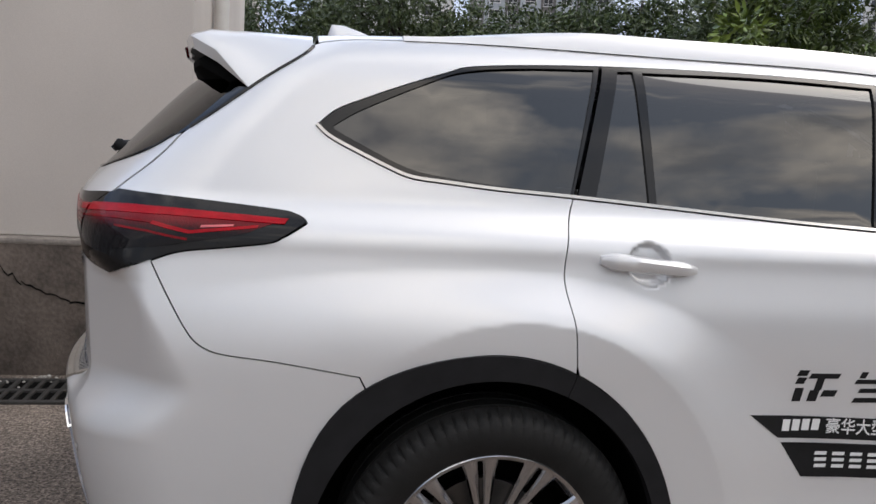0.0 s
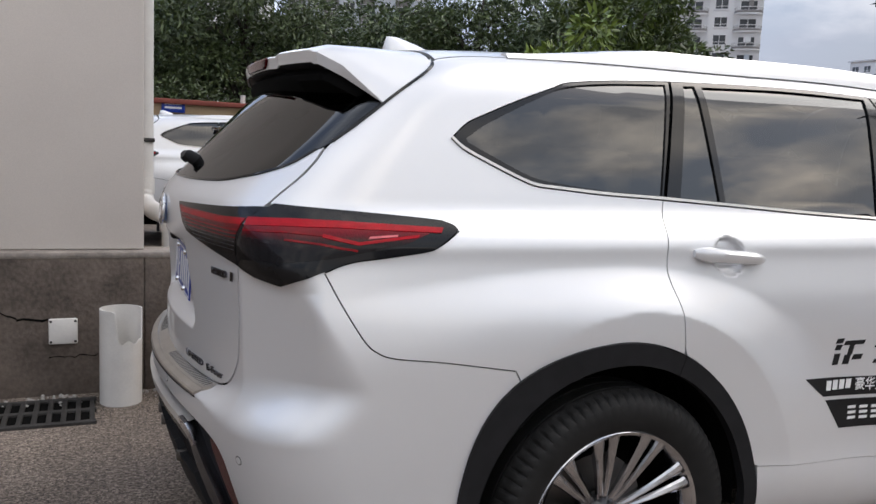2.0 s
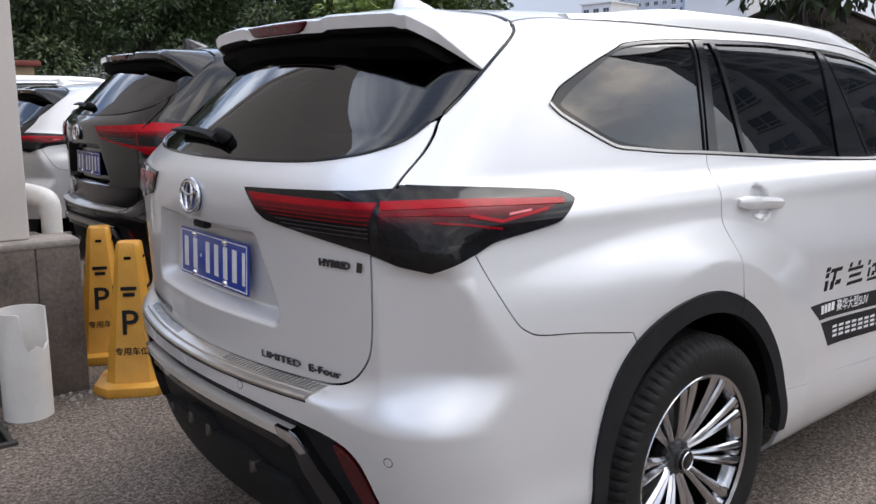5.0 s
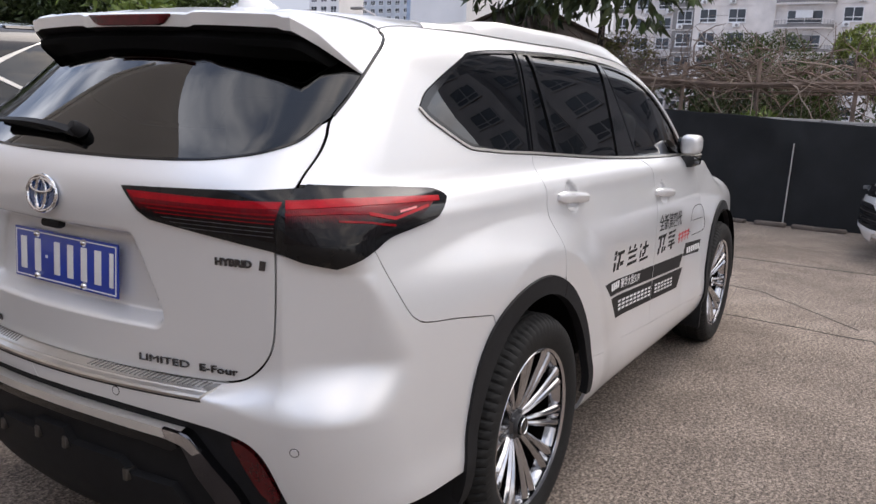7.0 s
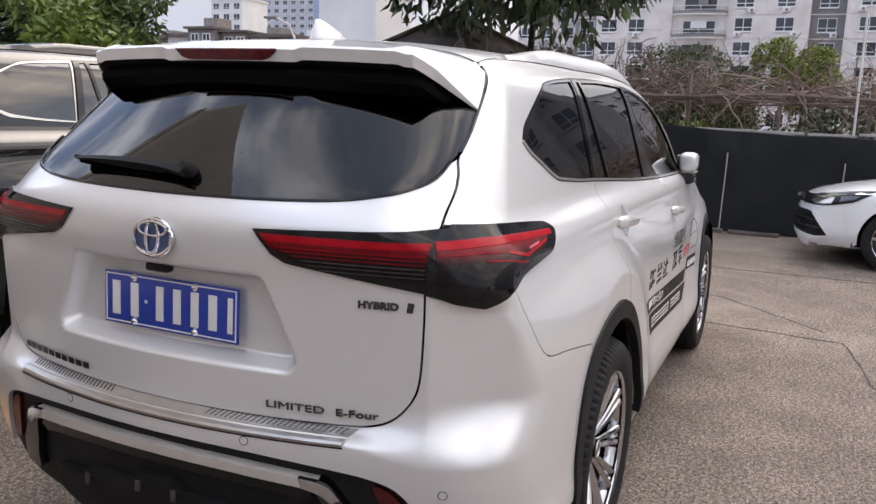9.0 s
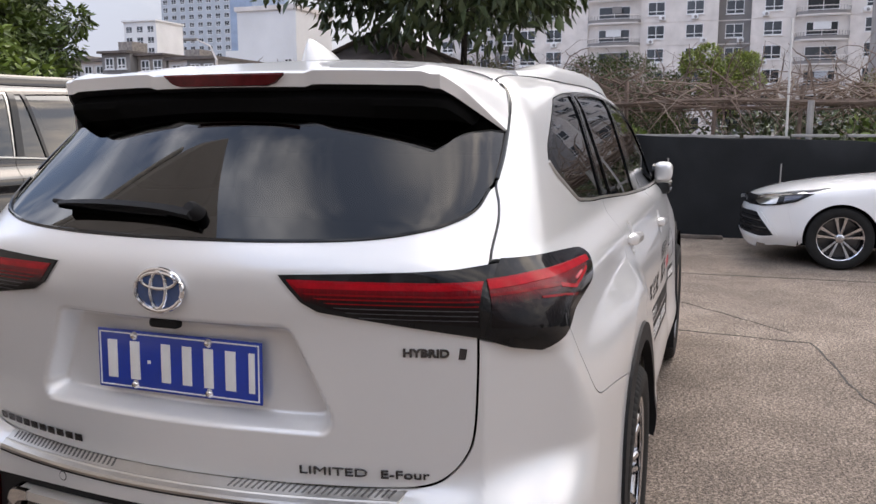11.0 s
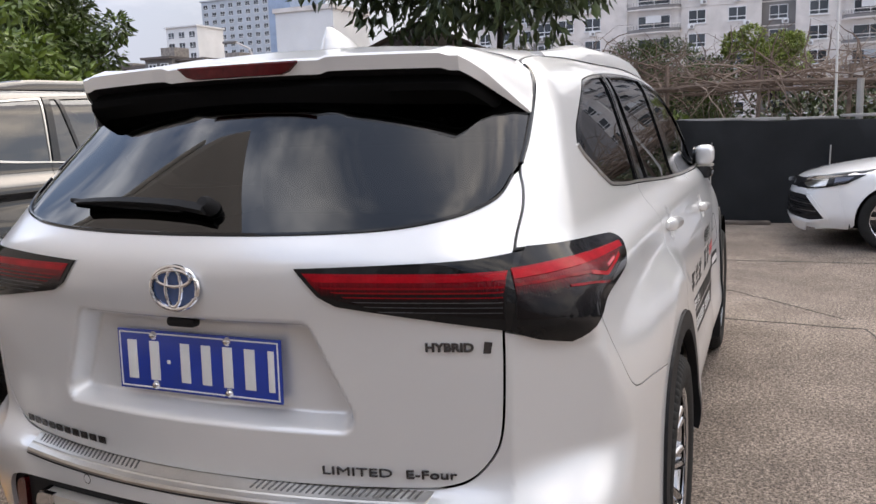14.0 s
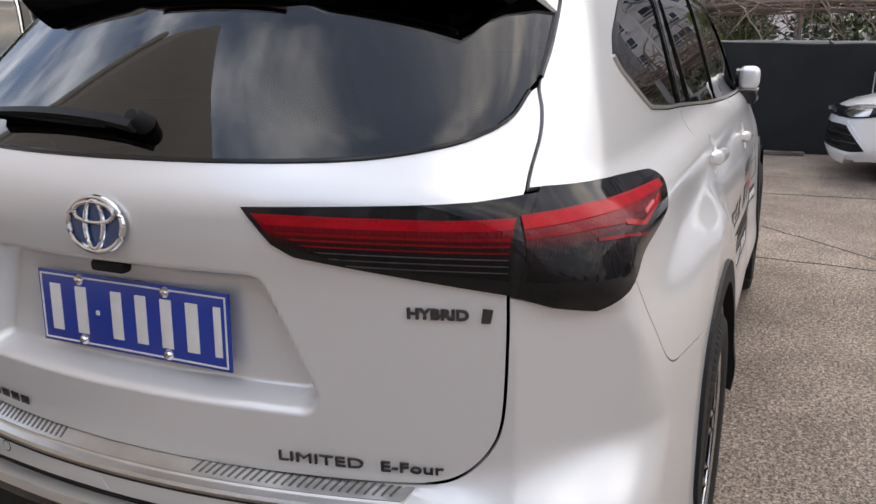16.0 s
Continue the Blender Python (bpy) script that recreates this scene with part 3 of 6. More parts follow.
BELT = curve([(-.461, 1.422), (-.427, 1.394), (-.359, 1.361), (-.277, 1.325), (-.223, 1.307), (-.139, 1.299), (0, 1.288), (.19, 1.279),
              (.446, 1.264), (.758, 1.245), (1.03, 1.232), (1.32, 1.222), (1.70, 1.215), (2.12, 1.210)], 5)
CANT = curve([(-.461, 1.425), (-.414, 1.466), (-.347, 1.497), (-.25, 1.537), (-.134, 1.580), (-.06, 1.602), (.167, 1.624), (.488, 1.640),
              (.824, 1.647), (1.12, 1.643), (1.35, 1.631), (1.63, 1.590), (1.84, 1.502), (2.05, 1.37), (2.17, 1.26), (2.12, 1.210)], 5)
DOOR_SEAM = curve([(.193, 1.279), (.167, 1.188), (.154, 1.083), (.172, .977), (.180, .882)], 6)
MID_SEAM = curve([(1.30, 1.223), (1.385, 1.17), (1.395, 1.0), (1.385, .776), (1.352, .45)], 6)
FRONT_SEAM = curve([(2.16, 1.209), (2.24, 1.08), (2.275, .85), (2.275, .6), (2.27, .41)], 6)
BUMPER_SEAM = curve([(-.345, .850), (-.532, .879), (-.655, .893), (-.700, .908), (-.734, .938), (-.785, 1.022), (-.825, 1.098)], 6)
LAMP_UNDER = curve([(-.825, 1.094), (-.761, 1.117), (-.663, 1.130), (-.563, 1.144), (-.532, 1.157), (-.502, 1.175), (-.476, 1.192)], 5)
LAMP_OVER = curve([(-.476, 1.192), (-.484, 1.203), (-.503, 1.211), (-.541, 1.218), (-.731, 1.233), (-.914, 1.243)], 5)
GATE_EDGE = curve([(-.928, 1.243), (-.898, 1.269), (-.846, 1.313), (-.808, 1.352), (-.774, 1.392), (-.700, 1.448), (-.589, 1.535), (-.490, 1.606), (-.466, 1.640)], 6)
GATE_SEAM = curve([(-.690, 1.091), (-.689, 1.009), (-.682, .890), (-.664, .832), (-.624, .785), (-.574, .763), (-.50, .756), (-.25, .752), (0, .751)], 6)
BUMPER_LOW = curve([(0, .685), (-.29, .679), (-.52, .660), (-.62, .639), (-.665, .608), (-.69, .563), (-.716, .485), (-.738, .428)], 6)
GLASS_LOW = curve([(0, 1.278), (-.263, 1.280), (-.45, 1.287), (-.56, 1.303), (-.611, 1.319), (-.643, 1.342), (-.654, 1.380)], 6)


def wheel(name, m, parent, flip):
    hub = new(name)
    hub.parent = parent
    hub.matrix_basis = m
    prof = [(.268, -.098), (.290, -.110), (.325, -.117), (.352, -.113), (.366, -.104), (.375, -.092), (.379, -.078)]
    for g in (-.055, -.005, .045):
        prof += [(.385, g - .014), (.385, g - .004), (.376, g - .003), (.376, g + .003), (.385, g + .004)]
    prof += [(.379, .078), (.375, .092), (.366, .104), (.352, .113), (.325, .117), (.290, .110), (.268, .098)]
    bm = lathe(prof, 320)
    for v in bm.verts:
        r = math.hypot(v.co.x, v.co.z)
        k = int(round(math.atan2(v.co.z, v.co.x) / (2 * math.pi) * 320)) % 320
        if k % 4 == 0 and .362 < r < .3795:
            s = (r - .006) / r
            v.co.x, v.co.z, v.co.y = v.co.x * s, v.co.z * s, v.co.y * .965
    part("tyre", bm, RUBBER, hub, "black rubber tyre with cut tread")
    rim = part("rim", lathe([(.262, -.098), (.272, -.104), (.276, -.100), (.274, -.090), (.258, -.080), (.245, -.05), (.238, .02), (.245, .09), (.262, .098)], 72), RIM_METAL, hub, "polished alloy rim")
    part("barrel", lathe([(.243, -.05), (.236, .02), (.236, .09), (0.001, .095)], 48), SHADE_BLACK, rim)
    part("brake_disc", lathe([(.001, .02), (.165, .02), (.165, .04), (.001, .04)], 48), IRON_DISC, rim)
    part("centre", lathe([(.0001, -.062), (.030, -.062), (.034, -.058), (.036, -.046), (.058, -.036), (.066, -.020), (.060, .01), (.0001, .02)], 40), RIM_DARK, rim)
    part("cap", lathe([(.0001, -.069), (.026, -.069), (.031, -.066), (.033, -.058)], 32), GLOSS_BLACK, rim)
    part("cap_ring", lathe([(.0255, -.0695), (.0275, -.0715), (.0295, -.0695)], 32), CHROME, rim)
    n = 20
    spoke = None
    for k in range(n):
        a = 2 * math.pi * k / n + (.055 if k % 2 else -.055)
        turn = Matrix.Rotation(-a, 4, "Y")
        if spoke is None:
            secs = []
            for r, y, w, h in ((.048, -.040, .011, .020), (.085, -.055, .0095, .022), (.14, -.070, .0110, .026), (.20, -.083, .0145, .030), (.245, -.092, .0185, .032), (.266, -.094, .023, .026)):
                secs.append([(r, y + h, -w), (r, y + .011, -w), (r, y + .001, -w * .25), (r, y, w * .05), (r, y + .004, w * .7), (r, y + .010, w), (r, y + h, w)])
            spoke = part("spoke", rings(secs), RIM_METAL, rim, smooth=25)
            spoke.matrix_basis = turn
        else:
            o = new("spoke", spoke.data)
            o.parent, o.matrix_basis = rim, turn
    nut_me = None
    for k in range(5):
        a = 2 * math.pi * k / 5
        p = (0.047 * math.cos(a), -.042, .047 * math.sin(a))
        if nut_me is None:
            nut = part("wheel_nut", lathe([(.0001, -.008), (.007, -.008), (.009, -.004), (.009, .01)], 6), RIM_DARK, rim, smooth=0)
            nut_me = nut.data
        else:
            nut = new("wheel_nut", nut_me)
            nut.parent = rim
        nut.matrix_basis = Matrix.Translation(p)
    return hub


def build_suv():
    car = thing("suv", "pearl white SUV with black lettered doors, parked on the asphalt", "car")
    top_line = on("top", [(x, -.575) for x in np.linspace(-.455, 1.55, 40)])
    pillar_line = on("side", curve([(1.70, 1.600), (1.92, 1.49), (2.12, 1.36), (2.27, 1.235)], 6))
    side3 = lambda line: on("side", line)
    # body side: quarter, roof edge and windscreen pillar
    outline = np.concatenate([side3(DOOR_SEAM), side3(arch(0, 66, 128)), side3(BUMPER_SEAM), side3(LAMP_UNDER), side3(LAMP_OVER), side3(GATE_EDGE)[:-2], top_line, pillar_line,
                              side3([(2.19, 1.214)]), side3(CANT[::-1]), side3([p for p in BELT if p[0] < .193])])
    pair("body_side", cut(outline, "slant", body, .0105, three=True, gap=.0015), PAINT, car)
    # doors
    def dished(x, y, z):
        """The body with a shallow hollow behind each pull handle."""
        v = body(x, y, z)
        for x0, z0 in grips:
            e = ((x - x0 - .135) / .062) ** 2 + ((z - z0 + .009) / .056) ** 2
            v = v + .026 * step(0, .42, 1 - e)
        return v
    grips = ((.246, 1.135), (1.385, 1.067))
    rear_door = cut(DOOR_SEAM[::-1] + [p for p in BELT if .193 < p[0] < 1.30] + MID_SEAM + [(.75, .487), (.475, .512)] + arch(0, 14, 65), "side", dished, .009, flange=.008)
    doors = pair("rear_door", rear_door, PAINT, car)
    front_door = cut(MID_SEAM[::-1] + [p for p in BELT if 1.31 < p[0] < 2.14] + FRONT_SEAM, "side", dished, .014, flange=.008)
    fdoors = pair("front_door", front_door, PAINT, car)
    sill = cut([(.478, .508), (.75, .484), (1.352, .446), (2.25, .406), (2.37, .40), (2.375, .27), (.485, .27)], "side", body, gap=-.004, lift=-.0015)
    pair("sill_panel", sill, PAINT, car)
    fender = cut(FRONT_SEAM[::-1] + [(2.26, 1.19), (2.5, 1.165), (2.9, 1.09), (3.25, 1.02), (3.45, .96), (3.52, .80), (3.50, .44), (3.33, .44)] + arch(2.85, 4, 176) + [(2.37, .41)], "side", body)
    pair("front_fender", fender, PAINT, car)
    # arches
    for xc, a0, a1, nm in ((0, -2, 66, "arch_trim"), (0, 66, 190, "arch_trim"), (2.85, -6, 186, "arch_trim")):
        ring = (shouldered(arch(xc, a0, a1), xc) if xc == 0 else arch(xc, a0, a1)) + arch(xc, a1, a0, .437, .446)
        pair(nm, cut(ring, "side", body, .025, lift=.009, flange=.03, gap=.001), PLASTIC, car)
        for s in (1, -1):
            secs = [[(x, s * -.90, z), (x, s * -.60, z)] for x, z in arch(xc, a0, a1, .445, .455)]
            part("wheel_liner", rings(secs, closed=False, caps=False), SHADE_BLACK, car)
    # bumper
    low3, gate3 = on("rear", BUMPER_LOW), on("rear", GATE_SEAM)
    bumper = np.concatenate([on("side", BUMPER_SEAM), on("side", [(-.862, 1.083)]), on("rear", [(-.800, 1.060), (-.745, 1.075)]), gate3, low3,
                             on("side", [(-.80, .44), (-.65, .435), (-.505, .435)]), on("side", arch(0, 172, 128))])
    bp = pair("rear_bumper", cut(bumper, "corner", body, .0085, three=True, gap=.0015), PAINT, car)
    for s in (1, -1):
        for y, z in ((-.766, .624), (-.287, .708)):
            q = on("corner" if y < -.6 else "rear", [(.7071 * (-1.012 - y), z) if y < -.6 else (y, z)])
            n = slope(q, body)[0] * (1, s, 1)
            at = Matrix.Translation(q[0] * (1, s, 1)) @ Vector(n).to_track_quat("-Y", "Z").to_matrix().to_4x4()
            holder = bp[0] if s > 0 else bp[1]
            eye = part("parking_sensor", lathe([(.0001, -.0016), (.0092, -.0016), (.0098, -.001), (.0098, .006)], 24, at), PAINT, holder)
            part("sensor_gap", lathe([(.0098, -.0004), (.0118, -.0006), (.0120, .003)], 24, at), PLASTIC, eye)
    panel("bumper_middle", cut([(-.06, .6845), (-.06, .722), (.06, .722), (.06, .6845)], "rear", body, .013, lift=-.0008, gap=0), PAINT, car)
    lower = np.concatenate([low3[:-3], on("rear", [(-.80, .50), (-.80, .40), (-.70, .30), (-.4, .27), (0, .27)])])
    pair("lower_bumper", cut(lower, "corner", body, .03, three=True, lift=-.018, gap=-.02), PLASTIC, car, "grained black plastic lower bumper")
    top_run, low_run = curve([(0, .654), (-.22, .650), (-.363, .643), (-.473, .634)], 5), curve([(-.445, .6105), (-.359, .617), (-.2, .626), (0, .629)], 5)
    pair("bumper_garnish", cut(top_run + low_run, "rear", body, .02, lift=.010, flange=.03, gap=0), GARNISH, car, "silver strip across the black lower bumper")
    # the strip's leg is split off in darker metal: its ground reflection is painted in
    leg = curve([(-.474, .6375), (-.499, .625), (-.538, .566), (-.594, .486), (-.62, .411)], 5) + curve([(-.545, .41), (-.523, .468), (-.492, .526), (-.469, .592), (-.446, .6140)], 5)
    pair("garnish_leg", cut(leg, "rear", body, .02, lift=.008, flange=.03, gap=0), DARK_CHROME, car, "leg of the bumper strip, darkened for the ground mirrored in it")
    pair("garnish_base", cut([(0, .627), (-.2, .624), (-.36, .615), (-.440, .606), (-.455, .588), (-.43, .572), (-.36, .584), (-.2, .594), (0, .598)], "rear", body, .02, lift=.003, flange=.02, gap=0), GLOSS_BLACK, car, "gloss black band under the silver strip")
    facet = [(-.425, .6395), (-.472, .6345), (-.498, .624), (-.522, .592), (-.500, .580), (-.474, .601), (-.430, .6135)]
    pair("garnish_end", cut(facet, "rear", body, .02, lift=.0125, flange=.012, gap=0), CHROME, car, "chrome corner of the bumper strip")
    skid = [(0, .55), (-.06, .55), (-.08, .51), (-.25, .507), (-.288, .469), (-.41, .463), (-.453, .367), (-.36, .287), (0, .275)]
    pair("skid_plate", cut(skid, "rear", body, .03, lift=.004, flange=.03, gap=0), PLASTIC, car)
    for y, z in ((-.06, .515), (-.271, .474)):
        for s in (1, -1):
            q = on("rear", [(y, z)])[0]
            part("skid_tab", box((q[0] - .012, s * y - .009, z - .024), (q[0] + .03, s * y + .009, z + .010), .004), IRON_DISC, car)
    reflector = curve([(-.597, .627), (-.640, .611), (-.675, .56), (-.700, .479), (-.664, .471), (-.617, .565)], 4, True)
    pair("bumper_reflector", cut(reflector, "rear", body, .02, lift=-.006, flange=.02, gap=.001), DARK_RED, car, "dark red bumper reflector")
    # tread plate on the bumper's shelf
    profile = ((-.004, .724, 0), (-.005, .731, 0), (-.001, .7365, .1), (.012, .7405, .3), (.016, .7435, .35), (.020, .7425, .4), (.054, .7545, 1), (.056, .750, 1), (.02, .724, .4))
    secs = []
    for q in np.linspace(-1, 1, 41):
        ring = []
        for dx, z, inner in profile:
            y = q * (.528 + .016 * inner)
            ring.append((-1.147 + .25 * y * y + dx, y, z))
        secs.append(ring)
    tread = part("tread_plate", rings(secs), SATIN, car, "brushed steel plate along the bumper's top", smooth=12)
    part("plate_joint", tube([(-1.1475 + .25 * y * y - .003, y, .7225) for y in np.linspace(-.53, .53, 41)], .0022, 6), PLASTIC, tread)
    rib = None
    for s in (1, -1):
        for k in range(26):
            y = s * (.16 + .0142 * k)
            m = Matrix.Translation((-1.147 + .25 * y * y + .040, y, .7474)) @ Matrix.Rotation(-.33, 4, "Y") @ Matrix.Rotation(s * .3, 4, "Z")
            if rib is None:
                rib = part("rib", box((-.015, -.0035, -.003), (.015, .0035, .003), .0015, 1), IRON_DISC, tread)
                rib.matrix_basis = m
            else:
                o = new("rib", rib.data)
                o.parent, o.matrix_basis = tread, m
    # tailgate
    edge3 = on("side", GATE_EDGE)
    side_edge = [(p[1], p[2]) for p in edge3[::-1] if p[2] < 1.396]
    glass_edge = [(p[1] + .001, p[2]) for p in edge3 if 1.395 < p[2] < 1.60]
    lamp_in = [(-.283, 1.218), (-.466, 1.224), (-.635, 1.230), (-.698, 1.236), (-.701, 1.20), (-.695, 1.092), (-.551, 1.114), (-.371, 1.141), (-.335, 1.160)]
    half = GLASS_LOW + side_edge + GATE_SEAM
    full = half[:-1] + [(-y, z) for y, z in half[::-1]]
    gate = panel("tailgate", cut(clean(np.array(full)), "rear", body, .0078, gap=.0035), PAINT, car)
    # rear glass under the spoiler
    gl = GLASS_LOW + glass_edge + [(-.3, 1.595), (0, 1.60)]
    panel("rear_window", cut(clean(np.array(gl[:-1] + [(-y, z) for y, z in gl[::-1]])), "rear", body, .04, lift=-.003), REAR_TINT, gate, "dark tinted rear window")
    line = np.array(GLASS_LOW)
    seal_line = [p for p in edge3 if 1.40 < p[2] < 1.63]
    for s in (1, -1):
        part("window_seal", tube([(p[0], s * (p[1] + .001), p[2]) for p in seal_line], .0055, 6), GLOSS_BLACK, gate)
        panel("lamp_joint", cut([(-.688, 1.094), (-.690, 1.233), (-.712, 1.235), (-.714, 1.090)], "rear", body, .02, lift=.0052, flange=.012, gap=0), GLOSS_BLACK, gate, "", s < 0)
    for s in (1, -1):
        part("window_seal", tube([tuple(p + n * .001) for p, n in [(q * (1, s, 1), np.array((0, 0, 0))) for q in on("rear", line)]], .0045, 6), GLOSS_BLACK, gate)
    # spoiler
    def spoiler_section(y):
        a = abs(y)
        xf = -.475
        zf = float(on("top", [(xf, -min(a, .56))])[0][2]) - max(0, a - .56) * .5 - .001
        xt = -.842 + .22 * a * a + .010 * math.exp(-((a - .215) / .03) ** 2)
        zt = 1.648 - .03 * a * a + (.006 if .22 < a < .5 else 0)
        hump = .012 * math.exp(-((a - .51) / .035) ** 2)
        if a > .53:
            q = (a - .53) / .10
            xt += .19 * q ** 1.4
            zt -= .105 * q ** 1.3
        thick = .037
        mx = (xf + xt) / 2
        zm = (zf + zt) / 2 + .008
        xu = -.725 + .33 * a * a
        zu = 1.588 - .09 * a * a
        if a > .53:
            zu -= .05 * (a - .53) / .10
            xu += .06 * (a - .53) / .10
        return [(xf, y, zf), (mx, y, zm), (xt + .05, y, zt + .004 + hump), (xt + .008, y, zt), (xt, y, zt - .006), (xt + .006, y, zt - thick), (xt + .02, y, zt - thick - .004), (xu, y, zu), (xf - .05, y, zf - .05)]
    ys = sorted(set(np.round(np.concatenate([np.linspace(-.63, .63, 64), [-.19, .19, -.175, .175, -.26, .26]]), 4)))
    ridge = np.array([p for p in edge3 if p[2] > 1.50])[::-1]
    def spoiler_end(sign):
        """The tip, lying along the gate's edge."""
        out = []
        for k, d in ((0, 0), (.4, 0), (.8, 0), (.95, 0), (1, 0), (1, .008), (.97, .014), (.7, .02), (.3, .02)):
            p = [float(np.interp(k, np.linspace(0, 1, len(ridge)), ridge[:, c])) for c in range(3)]
            out.append((p[0] - .002, sign * (abs(p[1]) + .001 - d), p[2]))
        return out
    ys = [y for y in ys if abs(y) < .588]
    def upper_shell(y):
        p = spoiler_section(y)
        return p[:6] + [(p[5][0] + .035, y, p[5][2] + .008), (p[1][0], y, p[1][2] - .016), (p[0][0] - .01, y, p[0][2] - .016)]
    def lower_shell(y):
        p = spoiler_section(y)
        return [(p[5][0] + .003, y, p[5][2] + .003), (p[6][0], y, p[6][2]), p[7], (p[8][0], y, p[8][2]), (p[1][0], y, p[1][2] - .022)]
    part("spoiler", rings([spoiler_end(-1)] + [upper_shell(y) for y in ys] + [spoiler_end(1)]), PAINT, gate, "white roof spoiler over the rear window", smooth=28)
    part("spoiler_lining", rings([lower_shell(y) for y in ys]), PLASTIC, gate, "grey-black lining under the spoiler")
    # underside hung low in shade black, taking in its dark reflection on the glass
    shell = []
    for y in np.linspace(-.60, .60, 60):
        a = abs(y)
        q = max(0, a - .53) / .10
        xt, zt = -.842 + .22 * a * a + .19 * q ** 1.4, 1.648 - .03 * a * a - .105 * q ** 1.3
        xu, zu = -.725 + .33 * a * a + .06 * q, 1.575 - .09 * a * a - .05 * q
        low = .068 * (1 - (a / .60) ** 2)
        shell.append([(xt + .020, y, zt - .062), (xt + .022, y, zt - .078), (xu - .004 - .9 * low, y, zu - .022 - low), (xu + .05, y, zu + .014), (xt + .08, y, zt - .02)])
    part("spoiler_underside", rings(shell), SHADE_BLACK, gate, "black underside of the spoiler, with its dark reflection in the glass")
    bl = []
    for y in np.linspace(-.165, .165, 16):
        x0 = -.844 + .22 * y * y
        k = .024 * max(0, (abs(y) - .135) / .03)
        bl.append([(x0 - .004, y, 1.642), (x0 - .006, y, 1.638), (x0 - .002, y, 1.614 + k), (x0 + .02, y, 1.610 + k), (x0 + .02, y, 1.642)])
    part("brake_light", rings(bl), BRAKE_RED, gate, "dark red high brake light")
    # number plate, bolts and bars
    plate = part("number_plate", box((-.004, -.22, -.07), (.001, .22, .07), .002), PLATE_BLUE, gate, "blue number plate with white marks")
    plate.matrix_basis = Matrix.Translation((-1.058, 0, .986)) @ Matrix.Rotation(radians(2), 4, "Y")
    rim = bmesh.new()
    for lo, hi in (((-.0055, -.214, .061), (-.003, .214, .064)), ((-.0055, -.214, -.064), (-.003, .214, -.061)), ((-.0055, -.214, -.061), (-.003, -.211, .061)), ((-.0055, .211, -.061), (-.003, .214, .061))):
        box(lo, hi, bm=rim)
    part("plate_border", rim, WHITE_INK, plate, smooth=0)
    for k, (y, w) in enumerate(((.178, .045), (.115, .045), (.030, .042), (-.027, .042), (-.084, .042), (-.141, .045), (-.195, .026))):
        part("plate_mark", box((-.0058, y - w * .3, -.045), (-.003, y + w * .3, .045), .002), WHITE_INK, plate)
    part("plate_dot", box((-.0058, .072, -.004), (-.003, .080, .004)), WHITE_INK, plate)
    for y in (-.085, .115):
        for z in (.058, -.056):
            part("bolt", lathe([(.0001, -.009), (.006, -.008), (.010, -.003), (.0105, .002)], 16, Matrix.Translation((-.004, y, z)) @ Matrix.Rotation(radians(-90), 4, "Z")), CHROME, plate)
    # emblem: ring, fill and cross ellipses
    em = Matrix.Translation((-1.1205, -.012, 1.172)) @ Matrix.Rotation(radians(5), 4, "Y")
    def oval(ry, rz, th, dx, n=40, oy=0, oz=0):
        return tube([(dx, oy + ry * math.cos(2 * math.pi * k / n), oz + rz * math.sin(2 * math.pi * k / n)) for k in range(n + 1)], th, 8)
    badge = part("emblem", oval(.060, .045, .0052, -.004), CHROME, gate, "chrome oval emblem with a blue ground")
    bm = bmesh.new()
    vs = [bm.verts.new((-.003, .057 * math.cos(2 * math.pi * k / 40), .044 * math.sin(2 * math.pi * k / 40))) for k in range(40)]
    vb = [bm.verts.new((.016, v.co.y, v.co.z)) for v in vs]
    bm.faces.new(vs)
    for k in range(40):
        bm.faces.new((vs[k], vb[k], vb[(k + 1) % 40], vs[(k + 1) % 40]))
    part("emblem_ground", bm, BADGE_BLUE, badge)
    part("emblem_bar", oval(.020, .040, .0042, -.006), CHROME, badge)
    part("emblem_bar", oval(.044, .017, .0042, -.006, oz=.020), CHROME, badge)
    badge.matrix_basis = em
    part("reversing_camera", box((-1.097, -.030, 1.078), (-1.070, .045, 1.100), .008), PLASTIC, gate)
    # wiper
    arm = curve([(-.055, 1.330), (.03, 1.340), (.16, 1.345), (.28, 1.343), (.350, 1.339)], 5)
    pa = on("rear", arm)
    part("wiper_arm", rings([[(p[0] - .030 - h * .2, p[1], p[2] + h), (p[0] - .045, p[1], p[2]), (p[0] - .030, p[1], p[2] - h), (p[0] - .012, p[1], p[2])] for p, h in zip(pa, np.linspace(.013, .006, len(pa)))]), PLASTIC, gate, "black rear wiper")
    q = on("rear", [(-.05, 1.329)])[0]
    part("wiper_pivot", lathe([(.0001, -.036), (.012, -.035), (.018, -.026), (.020, .01)], 20, Matrix.Translation(q) @ Matrix.Rotation(radians(-90), 4, "Z") @ Matrix.Rotation(radians(-30), 4, "X")), PLASTIC, gate)
    pb = on("rear", [(y, 1.326 + .035 * y) for y in np.linspace(.02, .40, 14)])
    part("wiper_blade", tube([(p[0] - .010, p[1], p[2]) for p in pb], .006, 6), PLASTIC, gate)
    # rear lamps: the inner one on the gate, the outer one on the flank
    inner = lamp_in
